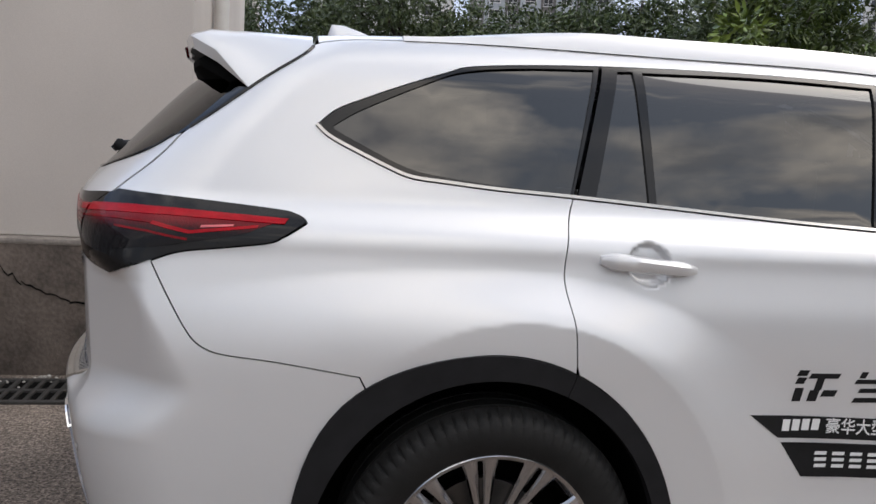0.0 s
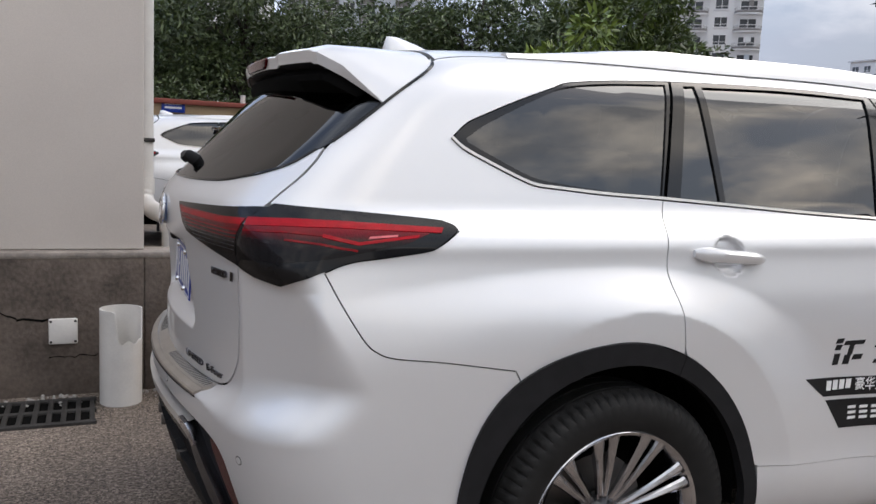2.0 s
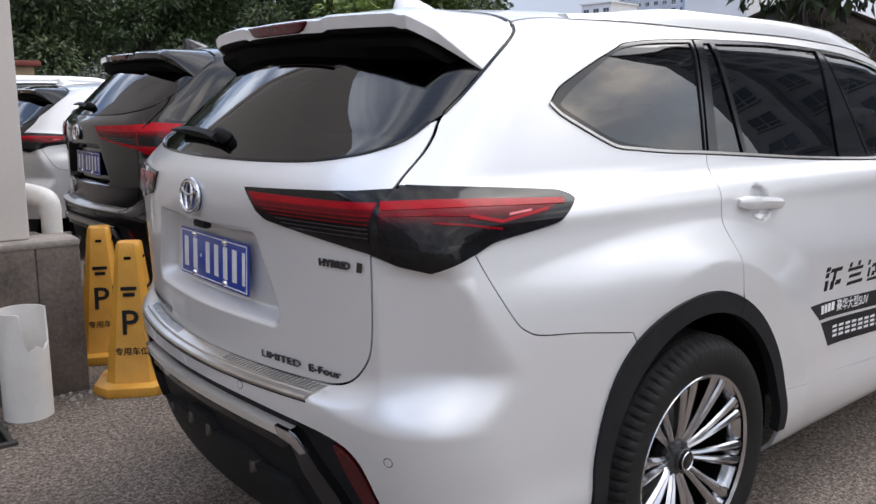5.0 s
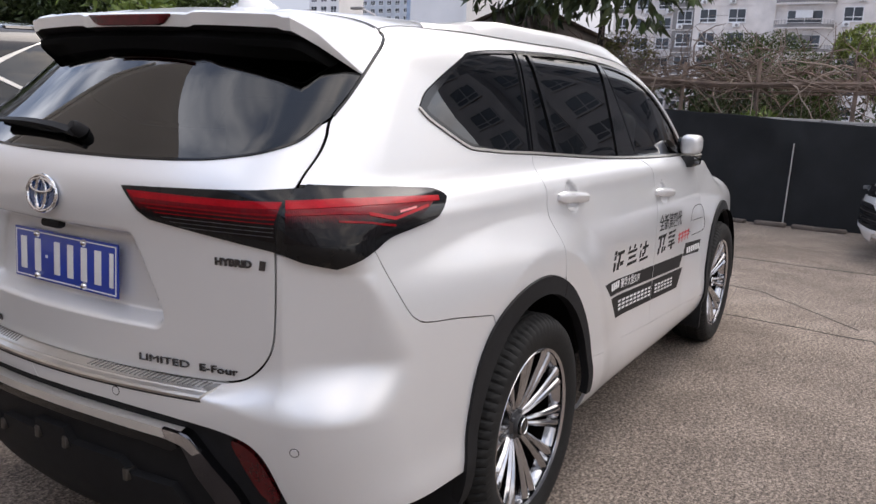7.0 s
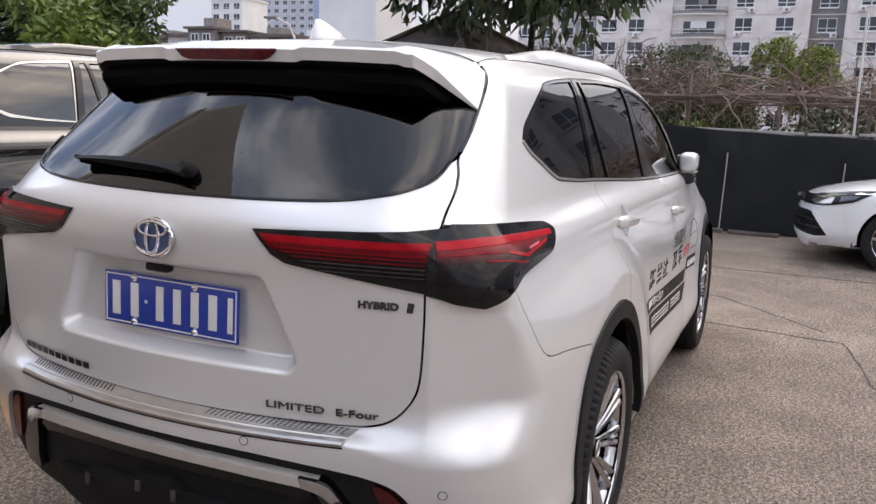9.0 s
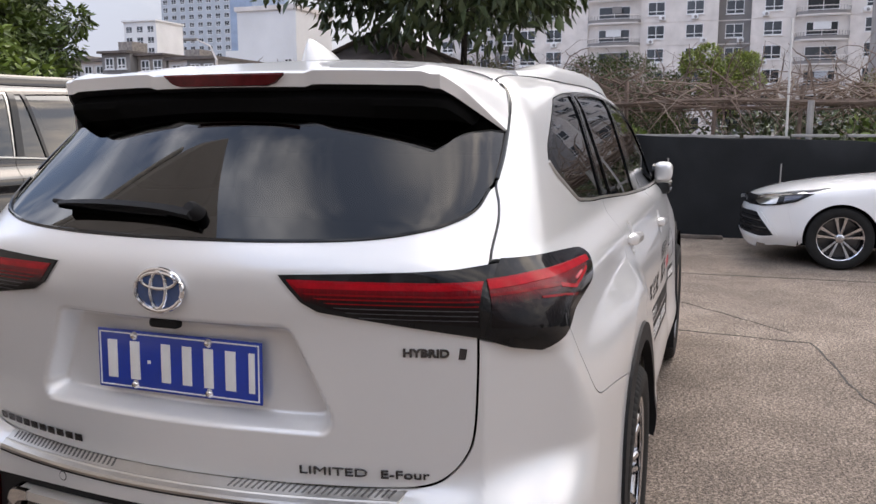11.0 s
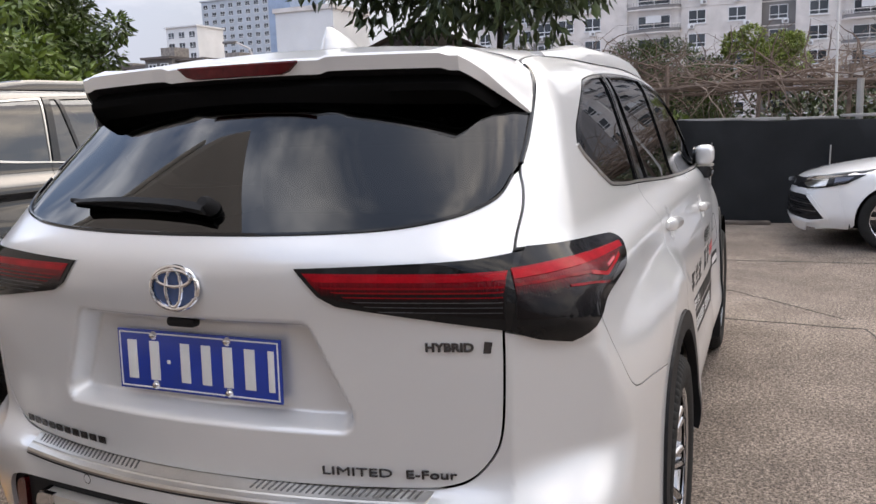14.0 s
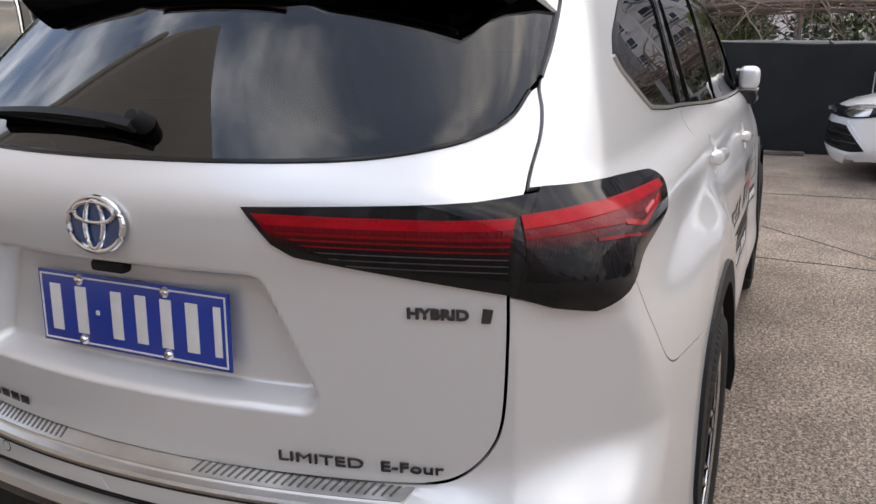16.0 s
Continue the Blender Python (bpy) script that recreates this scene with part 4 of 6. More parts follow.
    for s in (False, True):
        g = panel("gate_lamp", cut(inner, "rear", body, .02, lift=.006, flange=.02, gap=.002), SMOKE, gate, "smoked inner rear lamp", s)
        panel("lens_field", cut([(-.306, 1.208), (-.470, 1.2065), (-.692, 1.2045), (-.692, 1.118), (-.551, 1.130), (-.40, 1.150), (-.345, 1.165)], "rear", body, .02, lift=.0074, flange=.003, gap=0), LAMP_RED, g, "ribbed red lens fading to smoke", s)
        red = [(-.316, 1.2035), (-.470, 1.2025), (-.690, 1.2010), (-.690, 1.1895), (-.470, 1.1905), (-.330, 1.192)]
        panel("light_bar", cut(red, "rear", body, .02, lift=.0085, flange=.004, gap=0), RED_LENS, g, "bright red light bar", s)
        for z, d, mt in ((1.1805, .0040, MID_RED), (1.1715, .0030, MID_RED), (1.1625, .0022, MID_RED), (1.1530, .0016, SMOKE_LINE), (1.1435, .0014, SMOKE_LINE), (1.1335, .0014, SMOKE_LINE)):
            y0 = -.34 - (1.1805 - z) * 2.4
            panel("light_line", cut([(y0, z + d / 2), (-.690, z - .003 + d / 2), (-.690, z - .003 - d / 2), (y0 - .012, z - d / 2)], "rear", body, .02, lift=.0083, flange=.003, gap=0), mt, g, "", s)
    outer = np.concatenate([on("side", LAMP_OVER), on("rear", [(-.706, 1.236), (-.704, 1.20), (-.700, 1.10), (-.705, 1.089)]), on("rear", [(-.745, 1.073), (-.800, 1.060)]), on("side", [(-.870, 1.078)]), on("side", LAMP_UNDER)])
    for s in (False, True):
        g = panel("flank_lamp", cut(outer, "corner", body, .018, three=True, lift=.008, flange=.025, gap=.002), SMOKE, car, "smoked outer rear lamp with red bars", s)
        def band(top, low, mat, lift, nm="light_bar"):
            ol = np.concatenate([on("corner", top), on("corner", low[::-1])])
            panel(nm, cut(ol, "corner", body, .02, three=True, lift=lift, flange=.004, gap=0), mat, g, "", s)
        U = lambda x, y: 0.7071 * (x - y)
        j0 = on("rear", [(-.7075, 1.18)])[0]
        a, c, e = U(j0[0], j0[1]), U(-.80, -.822), U(-.53, -.830)
        b = a + .55 * (c - a)
        band([(a, 1.207), (b, 1.210), (c, 1.208), (e, 1.196)], [(a, 1.118), (b, 1.112), (c, 1.126), (e - .06, 1.160)], LAMP_RED, .0092, "lens_field")
        band([(a, 1.203), (b, 1.207), (c, 1.205), (e, 1.195)], [(a, 1.189), (b, 1.192), (c, 1.192), (e, 1.184)], RED_LENS, .0105)
        band([(a, 1.181), (b, 1.183), (c - .02, 1.179)], [(a, 1.176), (b, 1.178), (c - .02, 1.174)], MID_RED, .0102)
        band([(b, 1.166), (c - .02, 1.160), (c + .05, 1.148)], [(b, 1.162), (c - .02, 1.156), (c + .05, 1.143)], MID_RED, .0102)
        band([(c - .02, 1.179), (c + .05, 1.164), (e - .04, 1.180)], [(c - .02, 1.172), (c + .05, 1.157), (e - .04, 1.174)], RED_LENS, .0105)
        # the lens's highlight, painted as a thin pale line
        band([(c + .065, 1.175), (e - .08, 1.179)], [(c + .065, 1.170), (e - .08, 1.175)], PINK_HIGHLIGHT, .0108, "light_line")
    # side windows, their black surrounds and the bright line below
    def dlo(x0, x1, lean0, lean1):
        up = [p for p in CANT if x0 <= p[0] <= x1 and p[1] > 1.3]
        dn = [p for p in BELT if x0 + lean0 <= p[0] <= x1 + lean1]
        return up, dn
    q_glass = curve([(-.418, 1.425), (-.346, 1.470), (-.186, 1.546), (-.092, 1.582), (.05, 1.603), (.266, 1.617)], 5) + curve([(.188, 1.292), (.002, 1.303), (-.139, 1.317), (-.236, 1.335), (-.359, 1.390), (-.415, 1.418)], 5)
    up = [p for p in CANT if p[0] < .285 and p[1] > 1.42]
    dn = [p for p in BELT if p[0] < .190]
    pair("quarter_trim", cut(up + [(.287, 1.630)] + [(.195, 1.281)] + dn[::-1], "side", body, .03, [q_glass], lift=.001), GLOSS_BLACK, car, "black quarter window surround")
    pair("quarter_window", cut(q_glass, "side", body, .05, lift=-.004, gap=-.004, flange=.003), TINT, car, "dark tinted quarter window")
    small = [(.337, 1.617), (.378, 1.620), (.399, 1.279), (.258, 1.288)]
    big = curve([(.409, 1.619), (.75, 1.631), (1.112, 1.629)], 6) + curve([(1.058, 1.242), (.75, 1.256), (.424, 1.274)], 6)
    up = [p for p in CANT if .293 < p[0] < 1.14 and p[1] > 1.5]
    dn = [p for p in BELT if .20 < p[0] < 1.29]
    trim = cut([(.293, 1.630)] + up + [(1.142, 1.641), (1.300, 1.224)] + dn[::-1] + [(.203, 1.280)], "side", body, .03, [small, big], lift=.002)
    gl1, gl2 = cut(small, "side", body, .05, lift=-.004, gap=-.004, flange=.003), cut(big, "side", body, .05, lift=-.004, gap=-.004, flange=.003)
    for d, s in ((doors[0], False), (doors[1], True)):
        panel("window_surround", trim, GLOSS_BLACK, d, "gloss black window surround", s)
        panel("vent_window", gl1, TINT, d, "", s)
        panel("door_window", gl2, TINT, d, "dark tinted door window", s)
    fg = curve([(1.165, 1.623), (1.38, 1.611), (1.61, 1.572), (1.81, 1.490), (2.02, 1.36), (2.11, 1.258)], 5) + [(2.09, 1.227), (1.65, 1.231), (1.335, 1.238)]
    up = [p for p in CANT if p[0] > 1.15 and p[1] > 1.23]
    dn = [p for p in BELT if 1.31 < p[0] < 2.12]
    trim = cut([(1.148, 1.641)] + up + [(2.125, 1.212)] + dn[::-1] + [(1.306, 1.224)], "side", body, .03, [fg], lift=.002)
    glf = cut(fg, "side", body, .05, lift=-.004, gap=-.004, flange=.003)
    for d, s in ((fdoors[0], False), (fdoors[1], True)):
        panel("window_surround", trim, GLOSS_BLACK, d, "gloss black window surround", s)
        panel("door_window", glf, CLEAR_TINT, d, "lightly tinted door window", s)
    bl = [p for p in BELT]
    pair("belt_moulding", cut(strip([(x, z + .005) for x, z in bl], .0075, "side", body, 0), "side", body, .03, lift=.005, flange=.008, gap=0), SATIN, car, "bright line under the windows")
    # roof, windscreen, bonnet, front
    roof = [(x, -.572) for x in np.linspace(-.462, 1.55, 30)] + [(1.62, -.3), (1.64, 0)]
    panel("roof", cut(clean(np.array(roof + [(x, -y) for x, y in roof[::-1]])), "top", body, .05), PAINT, car)
    ws = [(1.64, -.55), (2.05, -.62), (2.68, -.70), (2.74, -.4), (2.76, 0)]
    panel("windscreen", cut(clean(np.array([(1.66, 0), (1.64, -.3)] + ws + [(x, -y) for x, y in ws[::-1]] + [(1.64, .3)])), "top", body, .05, lift=-.002), CLEAR_TINT, car, "clear windscreen")
    hood = [(2.80, 0), (2.78, -.4), (2.72, -.70), (2.9, -.74), (3.4, -.70), (3.62, -.55), (3.70, -.3), (3.72, 0)]
    panel("bonnet", cut(clean(np.array(hood + [(x, -y) for x, y in hood[::-1]])), "top", body, .05), PAINT, car)
    nose = [(-.80, .42), (-.74, .92), (-.5, .95), (0, .96), (.5, .95), (.74, .92), (.80, .42), (.6, .26), (-.6, .26)]
    grille = [(-.55, .40), (-.6, .62), (-.5, .78), (.5, .78), (.6, .62), (.55, .40)]
    panel("front_bumper", cut(nose, "front", body, .04, [grille]), PAINT, car)
    panel("grille", cut(grille, "front", body, .05, lift=-.02, gap=-.02), PLASTIC, car, "black front grille")
    for s in (1, -1):
        panel("head_lamp", cut([(s * .42, .84), (s * .74, .88), (s * .78, .80), (s * .45, .78)], "front", body, .03, lift=.003, gap=0), LAMP_CLEAR, car, "clear head lamp")
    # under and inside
    # near-black blocks fill the body, standing for the shaded interior
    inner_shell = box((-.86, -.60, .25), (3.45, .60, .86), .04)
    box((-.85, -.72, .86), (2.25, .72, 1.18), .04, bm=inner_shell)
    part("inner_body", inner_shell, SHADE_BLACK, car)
    for x, ys2 in ((.15, (-.38, 0, .38)), (.95, (-.38, 0, .38)), (1.75, (-.38, .38))):
        for y in ys2:
            part("seat_back", box((-.06, -.24, 1.05), (.06, .24, 1.42), .05, 3, m=Matrix.Translation((x, y, 0)) @ Matrix.Shear("XY", 4, (0, 0))), SEAT, car)
            part("head_rest", box((x - .09, y - .12, 1.43), (x + .01, y + .12, 1.58), .05, 3), SEAT, car)
    part("steering_wheel", tube([(2.12 + .07 * math.sin(a), .38 + .18 * math.cos(a), 1.20 + .16 * math.sin(a)) for a in np.linspace(0, 2 * math.pi, 25)], .014, 8), SEAT, car)
    # handles
    for d, x0, z0 in ((doors, .246, 1.135), (fdoors, 1.385, 1.067)):
        for s in (0, 1):
            sg = -1 if s == 0 else 1
            pts = np.array([(x0 + k * .0200, z0 - .0014 * k) for k in range(14)])
            p3 = on("side", pts)
            secs = []
            for i, p in enumerate(p3):
                t = i / 13
                h = .0235 * min(1, .5 + 4 * min(t, 1 - t)) * (1 - .25 * t)
                o = .034 * min(1, .35 + 5 * min(t, 1 - t))
                secs.append([(p[0], sg * (abs(p[1]) + o * b), p[2] + h * a) for a, b in ((-1, .35), (-.8, .85), (-.3, 1.0), (.4, 1.0), (.85, .8), (1, .35), (.6, .05), (-.6, .05))])
            part("door_handle", rings(secs), PAINT, d[s], "white pull handle")
    # mirrors
    for s in (1, -1):
        door = fdoors[0] if s > 0 else fdoors[1]
        def oval_ring(x, yc, w, z, h, e=3.2):
            out = []
            for a in np.linspace(0, 2 * math.pi, 28, endpoint=False):
                c, q = math.cos(a), math.sin(a)
                out.append((x, s * -(yc + w * math.copysign(abs(c) ** (2 / e), c)), z + h * math.copysign(abs(q) ** (2 / e), q)))
            return out
        # folded back along the door: the white shell looks rearwards, the pane faces the window
        shell = ((1.996, .842, .026, 1.268, .032), (2.002, .841, .038, 1.268, .044), (2.018, .839, .046, 1.270, .050), (2.06, .837, .050, 1.271, .053), (2.14, .834, .050, 1.270, .052), (2.20, .828, .042, 1.266, .044), (2.225, .822, .026, 1.264, .026))
        base = part("door_mirror", rings([oval_ring(*k) for k in shell]), PAINT, door, "white door mirror folded back along the door", smooth=60)
        part("mirror_line", rings([oval_ring(x, y, w * .97, 1.2165, .0045) for x, y, w, z, h in shell[1:6]]), SATIN, base, "thin bright line round the mirror", smooth=60)
        part("mirror_band", rings([oval_ring(x, y, w * .96, 1.184, .032) for x, y, w, z, h in shell[1:6]]), GLOSS_BLACK, base, "black lower half of the mirror", smooth=60)
        part("mirror_foot", rings([[(x, s * -y, z) for x, z in ((2.10 - w, zz - h), (2.10 + w, zz - h), (2.10 + w, zz + h), (2.10 - w, zz + h))] for y, w, zz, h in ((.765, .075, 1.150, .035), (.80, .055, 1.165, .03), (.845, .042, 1.190, .016))]), GLOSS_BLACK, base)
        part("mirror_pane", rings([[(x, s * -y, z) for x, z in curve([(2.015, 1.235), (2.015, 1.300), (2.10, 1.312), (2.18, 1.295), (2.18, 1.24), (2.10, 1.228)], 4, True)] for y in (.795, .780)]), GLOSS_BLACK, base)
    # roof fin and rails
    fin = []
    for t in np.linspace(0, 1, 12):
        z = .005 + .062 * t
        x0, x1, w = -.425 + .020 * t, -.215 - .150 * t ** 1.6, .036 * (1 - t ** 1.6) + .004
        fin.append([(x0 + (x1 - x0) * (0.5 - 0.5 * math.cos(a)), w * math.sin(a), 1.700 + z) for a in np.linspace(0, 2 * math.pi, 14, endpoint=False)])
    part("antenna_fin", rings(fin), PAINT, car, "white shark fin aerial", smooth=60)
    for s in (1, -1):
        xs = np.linspace(-.24, 1.72, 36)
        base = on("top", [(x, -.545) for x in xs])
        secs = []
        for i, p in enumerate(base):
            t = i / 35
            h = .042 * step(0, .30, t) * step(1, .80, t) + .003
            secs.append([(p[0], s * (.545 + dy), p[2] + dz * h - (.012 if dz <= 0 else 0)) for dy, dz in ((-.024, 0), (-.018, .75), (-.006, 1.0), (.008, .97), (.024, .62), (.036, 0))])
        part("roof_rail", rings(secs), PAINT, car, "white roof rail")
    # wheels
    for x in (0, 2.85):
        for s in (1, -1):
            m = Matrix.Translation((x, s * (-.822 if x == 0 else -.795), .385))
            if s < 0:
                m = m @ Matrix.Rotation(math.pi, 4, "Z")
            wheel("wheel", m, car, s < 0)
    for s in (1, -1):
        part("mud_flap", box((-.50, s * -.93, .19), (-.475, s * -.74, .46), .008), PLASTIC, car)
        part("mud_flap", box((2.345, s * -.92, .20), (2.37, s * -.74, .42), .008), PLASTIC, car)
    decals(doors[0], fdoors[0])
    badges(gate)
    return car


def laid(name, outline, mat, parent, view="side", lift=.0012, label="", fine=.05):
    return panel(name, cut(outline, view, body, fine, lift=lift, gap=0, flange=.0009, edge=.06), mat, parent, label)


def lettering(text, size, mat, parent, place, name="lettering", bold=0.0, extrude=0.0):
    """Text as a mesh, each corner placed by a function of its x and y."""
    cu = bpy.data.curves.new(name, "FONT")
    cu.body, cu.size, cu.offset, cu.extrude = text, size, bold, extrude
    cu.resolution_u = 3
    ob = new(name, cu)
    bpy.context.view_layer.update()
    me = bpy.data.meshes.new_from_object(ob.evaluated_get(bpy.context.evaluated_depsgraph_get()))
    bpy.data.objects.remove(ob)
    co = np.array([tuple(v.co) for v in me.vertices])
    co = place(co)
    for v, p in zip(me.vertices, co):
        v.co = p
    me.materials.clear()
    me.materials.append(mat)
    o = new(name, me)
    o.parent = parent
    return o


def decals(rear, front):
    """Black vinyl on the right-hand doors: two slanting bands, blocks for the model's name and lines of writing."""
    seam = lambda z: float(np.interp(z, [.45, .776, 1.0], [1.352, 1.385, 1.395]))
    def split(poly, mat, nm="vinyl_band"):
        poly = np.array(poly, float)
        for sgn, holder in ((-1, rear), (1, front)):
            out = []
            for p, q in zip(poly, np.roll(poly, -1, 0)):
                dp, dq = sgn * (p[0] - seam(p[1]) - sgn * .004), sgn * (q[0] - seam(q[1]) - sgn * .004)
                if dp >= 0:
                    out.append(tuple(p))
                if dp * dq < 0:
                    out.append(tuple(p + (q - p) * dp / (dp - dq)))
            if len(out) > 2:
                laid(nm, out, mat, holder, label="black vinyl band" if nm == "vinyl_band" else "")
    split([(.671, .752), (.758, .690), (1.86, .640), (1.93, .702)], BLACK_INK)
    split([(.768, .678), (.838, .583), (1.83, .535), (1.93, .627)], BLACK_INK)
    laid("vinyl_band", [(1.93, .685), (2.22, .672), (2.27, .738), (1.97, .750)], BLACK_INK, front, label="short black vinyl band")
    def bars(x0, z0, w, h, rows, mat, lift=.0012):
        """A block of strokes."""
        for a, b, c, d in rows:
            x = x0 + a * w
            poly = [(x, z0 + b * h), (x0 + c * w, z0 + b * h), (x0 + c * w + .10 * h, z0 + d * h), (x + .10 * h, z0 + d * h)]
            split(poly, mat, "vinyl_stroke")
    glyphs = ([(0, .55, .2, .75), (.02, .8, .25, .98), (-.05, 0, .15, .42), (.3, .72, 1, .88), (.45, .35, .62, .72), (.3, 0, .52, .35), (.62, .15, .95, .35)],
              [(.1, .8, .25, 1), (.65, .8, .8, 1), (.0, .62, 1, .76), (.1, .33, .88, .47), (-.02, .02, 1.0, .17)],
              [(0, .75, .15, .95), (.02, .2, .16, .6), (.3, .6, 1, .75), (.55, .3, .7, 1), (.3, .2, .5, .4), (0, 0, 1, .13)],
              [(.0, .75, .45, .9), (.2, .3, .38, .75), (0, 0, .2, .3), (.5, .75, 1, .9), (.65, .35, .82, .75), (.5, 0, .7, .3), (.8, .05, 1, .25)],
              [(.05, .82, .5, .95), (.6, .85, 1, .97), (.0, .62, .45, .74), (.55, .58, .95, .72), (.15, .38, .85, .48), (.02, .2, 1, .30), (.42, 0, .6, .42)])
    for k, x in enumerate((.80, .975, 1.145, 1.43, 1.60)):
        bars(x, .785 - .03 * (x - .8), .125 if x < 1.4 else .13, .085 if x < 1.4 else .098, glyphs[k], BLACK_INK)
    for k in range(4):
        bars(1.80 + .062 * k, .772, .045, .055, [(0, .7, 1, .9), (0, .35, 1, .52), (.35, 0, .6, 1)], RED_INK)
    def on_door(x0, z0, fall, lift):
        def place(co):
            x, z = x0 + co[:, 0], z0 + co[:, 1] - fall * co[:, 0]
            p = on("side", np.stack([x, z], 1))
            return p + slope(p, body) * lift
        return place
    lettering("全新第四代", .082, BLACK_INK, front, on_door(1.43, .885, .03, .0016), bold=.001)
    lettering("豪华大型SUV", .046, WHITE_INK, rear, on_door(.90, .702, .045, .0028), bold=.0006)
    for k in range(4):
        laid("vinyl_mark", [(.768 + .030 * k, .708), (.790 + .030 * k, .707), (.794 + .030 * k, .737), (.772 + .030 * k, .738)], WHITE_INK, rear, lift=.0028)
    for k in range(16):
        x = .875 + .054 * k
        if 1.33 < x < 1.41 or 9 == k:
            continue
        z = .607 - .048 * (x - .875)
        for b in (0, .017, .034):
            laid("vinyl_mark", [(x, z + b), (x + .036, z + b - .001), (x + .038, z + b + .008), (x + .002, z + b + .009)], WHITE_INK, rear if x < 1.36 else front, lift=.0028)
    for k in range(6):
        x = 2.0 + .040 * k
        laid("vinyl_mark", [(x, .692), (x + .028, .690), (x + .030, .722), (x + .002, .724)], WHITE_INK, front, lift=.0028)
    # outline drawing of a car, as bare lines
    for line in ([(2.05, .86), (2.10, .93), (2.28, .93), (2.34, .86), (2.33, .79), (2.10, .78)], [(2.10, .86), (2.30, .86)], [(2.00, .82), (2.06, .80)]):
        laid("vinyl_line", strip(curve(line, 4), .004, "side", body, 0), BLACK_INK, front)


def badges(gate):
    def on_gate(y0, z0, lift, wide=1.0):
        def place(co):
            p = on("rear", np.stack([y0 - wide * co[:, 0], z0 + co[:, 1]], 1))
            return p + slope(p, body) * (lift + co[:, 2:3])
        return place
    lettering("HYBRID", .0235, DARK_CHROME, gate, on_gate(-.540, 1.052, .003, 1.13), "badge_letters", .0010, .002)
    laid("badge_mark", [(-.650, 1.048), (-.664, 1.048), (-.668, 1.070), (-.653, 1.072)], DARK_CHROME, gate, "rear", .004)
    lettering("LIMITED", .0255, DARK_CHROME, gate, on_gate(-.312, .783, .003, 1.63), "badge_letters", 0.0, .002)
    lettering("E-Four", .0255, DARK_CHROME, gate, on_gate(-.487, .782, .003, 1.46), "badge_letters", .0003, .002)
    for k in range(10):
        y = .585 - .033 * k
        laid("badge_mark", [(y, .779), (y - .025, .779), (y - .025, .796), (y, .796)], DARK_CHROME, gate, "rear", .004)


suv = build_suv()

# ---- the ground and the setting ----
def setting(name, bm, mat, label, smooth=0, category=""):
    ob = part(name, bm, mat, None, label, smooth)
    return tagged(ob, kind="structure", category=category or name.split("_")[0])


bm = bmesh.new()
bmesh.ops.create_grid(bm, x_segments=2, y_segments=2, size=600)
ground = setting("ground", bm, ASPHALT, "grey-brown asphalt yard with worn coarse grain")


def seam_line(points, width=.014):
    """A thin tarred crack in the asphalt."""
    rnd = random.Random(len(points) * 7 + int(points[0][0] * 10))
    pts = []
    for (x0, y0), (x1, y1) in zip(points, points[1:]):
        n = max(2, int(math.hypot(x1 - x0, y1 - y0) / .12))
        pts += [(x0 + (x1 - x0) * k / n + rnd.uniform(-.012, .012), y0 + (y1 - y0) * k / n + rnd.uniform(-.012, .012)) for k in range(n)]
    secs = []
    for i, (x, y) in enumerate(pts):
        a, b = pts[max(i - 1, 0)], pts[min(i + 1, len(pts) - 1)]
        d = Vector((b[0] - a[0], b[1] - a[1], 0)).normalized()
        w = width * rnd.uniform(.5, 1.2) / 2
        secs.append([(x - d.y * w, y + d.x * w, -.01), (x - d.y * w, y + d.x * w, .003), (x + d.y * w, y - d.x * w, .003), (x + d.y * w, y - d.x * w, -.01)])
    ob = part("asphalt_crack", rings(secs), TAR, ground, "", 0)
    return ob


seam_line([(3.9, .9), (3.7, -.2), (3.62, -.86), (3.53, -1.80), (2.5, -1.93), (.9, -2.4)])
seam_line([(4.75, -.4), (4.6, -.9), (3.7, -1.78)], .008)
seam_line([(6.2, 3.0), (6.1, -1.0), (6.3, -6.0)], .02)

# black netting on its posts, sagging a little between them
rnd = random.Random(4)
FX = 9.05
def net_top(y):
    return 1.385 + .030 * y + .012 * math.sin(y * 2.1) + .006 * math.sin(y * 6.3)
secs = []
for y in np.linspace(-14, 16, 160):
    bulge = .02 * math.sin(y * 3.1) + .012 * math.sin(y * 7.7)
    secs.append([(FX + bulge * .4, y, .0), (FX + bulge, y, .5), (FX + bulge * .6, y, 1.0), (FX, y, net_top(y)), (FX + .015, y, net_top(y) + .012), (FX + .03, y, net_top(y)), (FX + .03, y, 0)])
fence = setting("fence", rings(secs), HOARD, "low fence covered in stretched black netting", 50)
for y, h in ((-1.86, 1.02), (-.42, 1.08), (1.1, 1.05), (-3.4, 1.0), (3.0, 1.05)):
    part("post", tube([(FX - .05, y, 0), (FX - .045, y - .02, h)], .009, 8), CEMENT, fence)
rnd = random.Random(8)
for k in range(26):
    y = -6.5 + k * .42 + rnd.uniform(-.1, .1)
    w = rnd.uniform(.12, .2)
    if -1.6 < y < -1.2:
        continue
    m = Matrix.Translation((FX - .17, y, .02)) @ Matrix.Rotation(rnd.uniform(-.15, .15), 4, "Z")
    part("edge_stone", box((-.07, -w, -.02), (.07, w, rnd.uniform(.015, .04)), .012, m=m), PLINTH, fence)

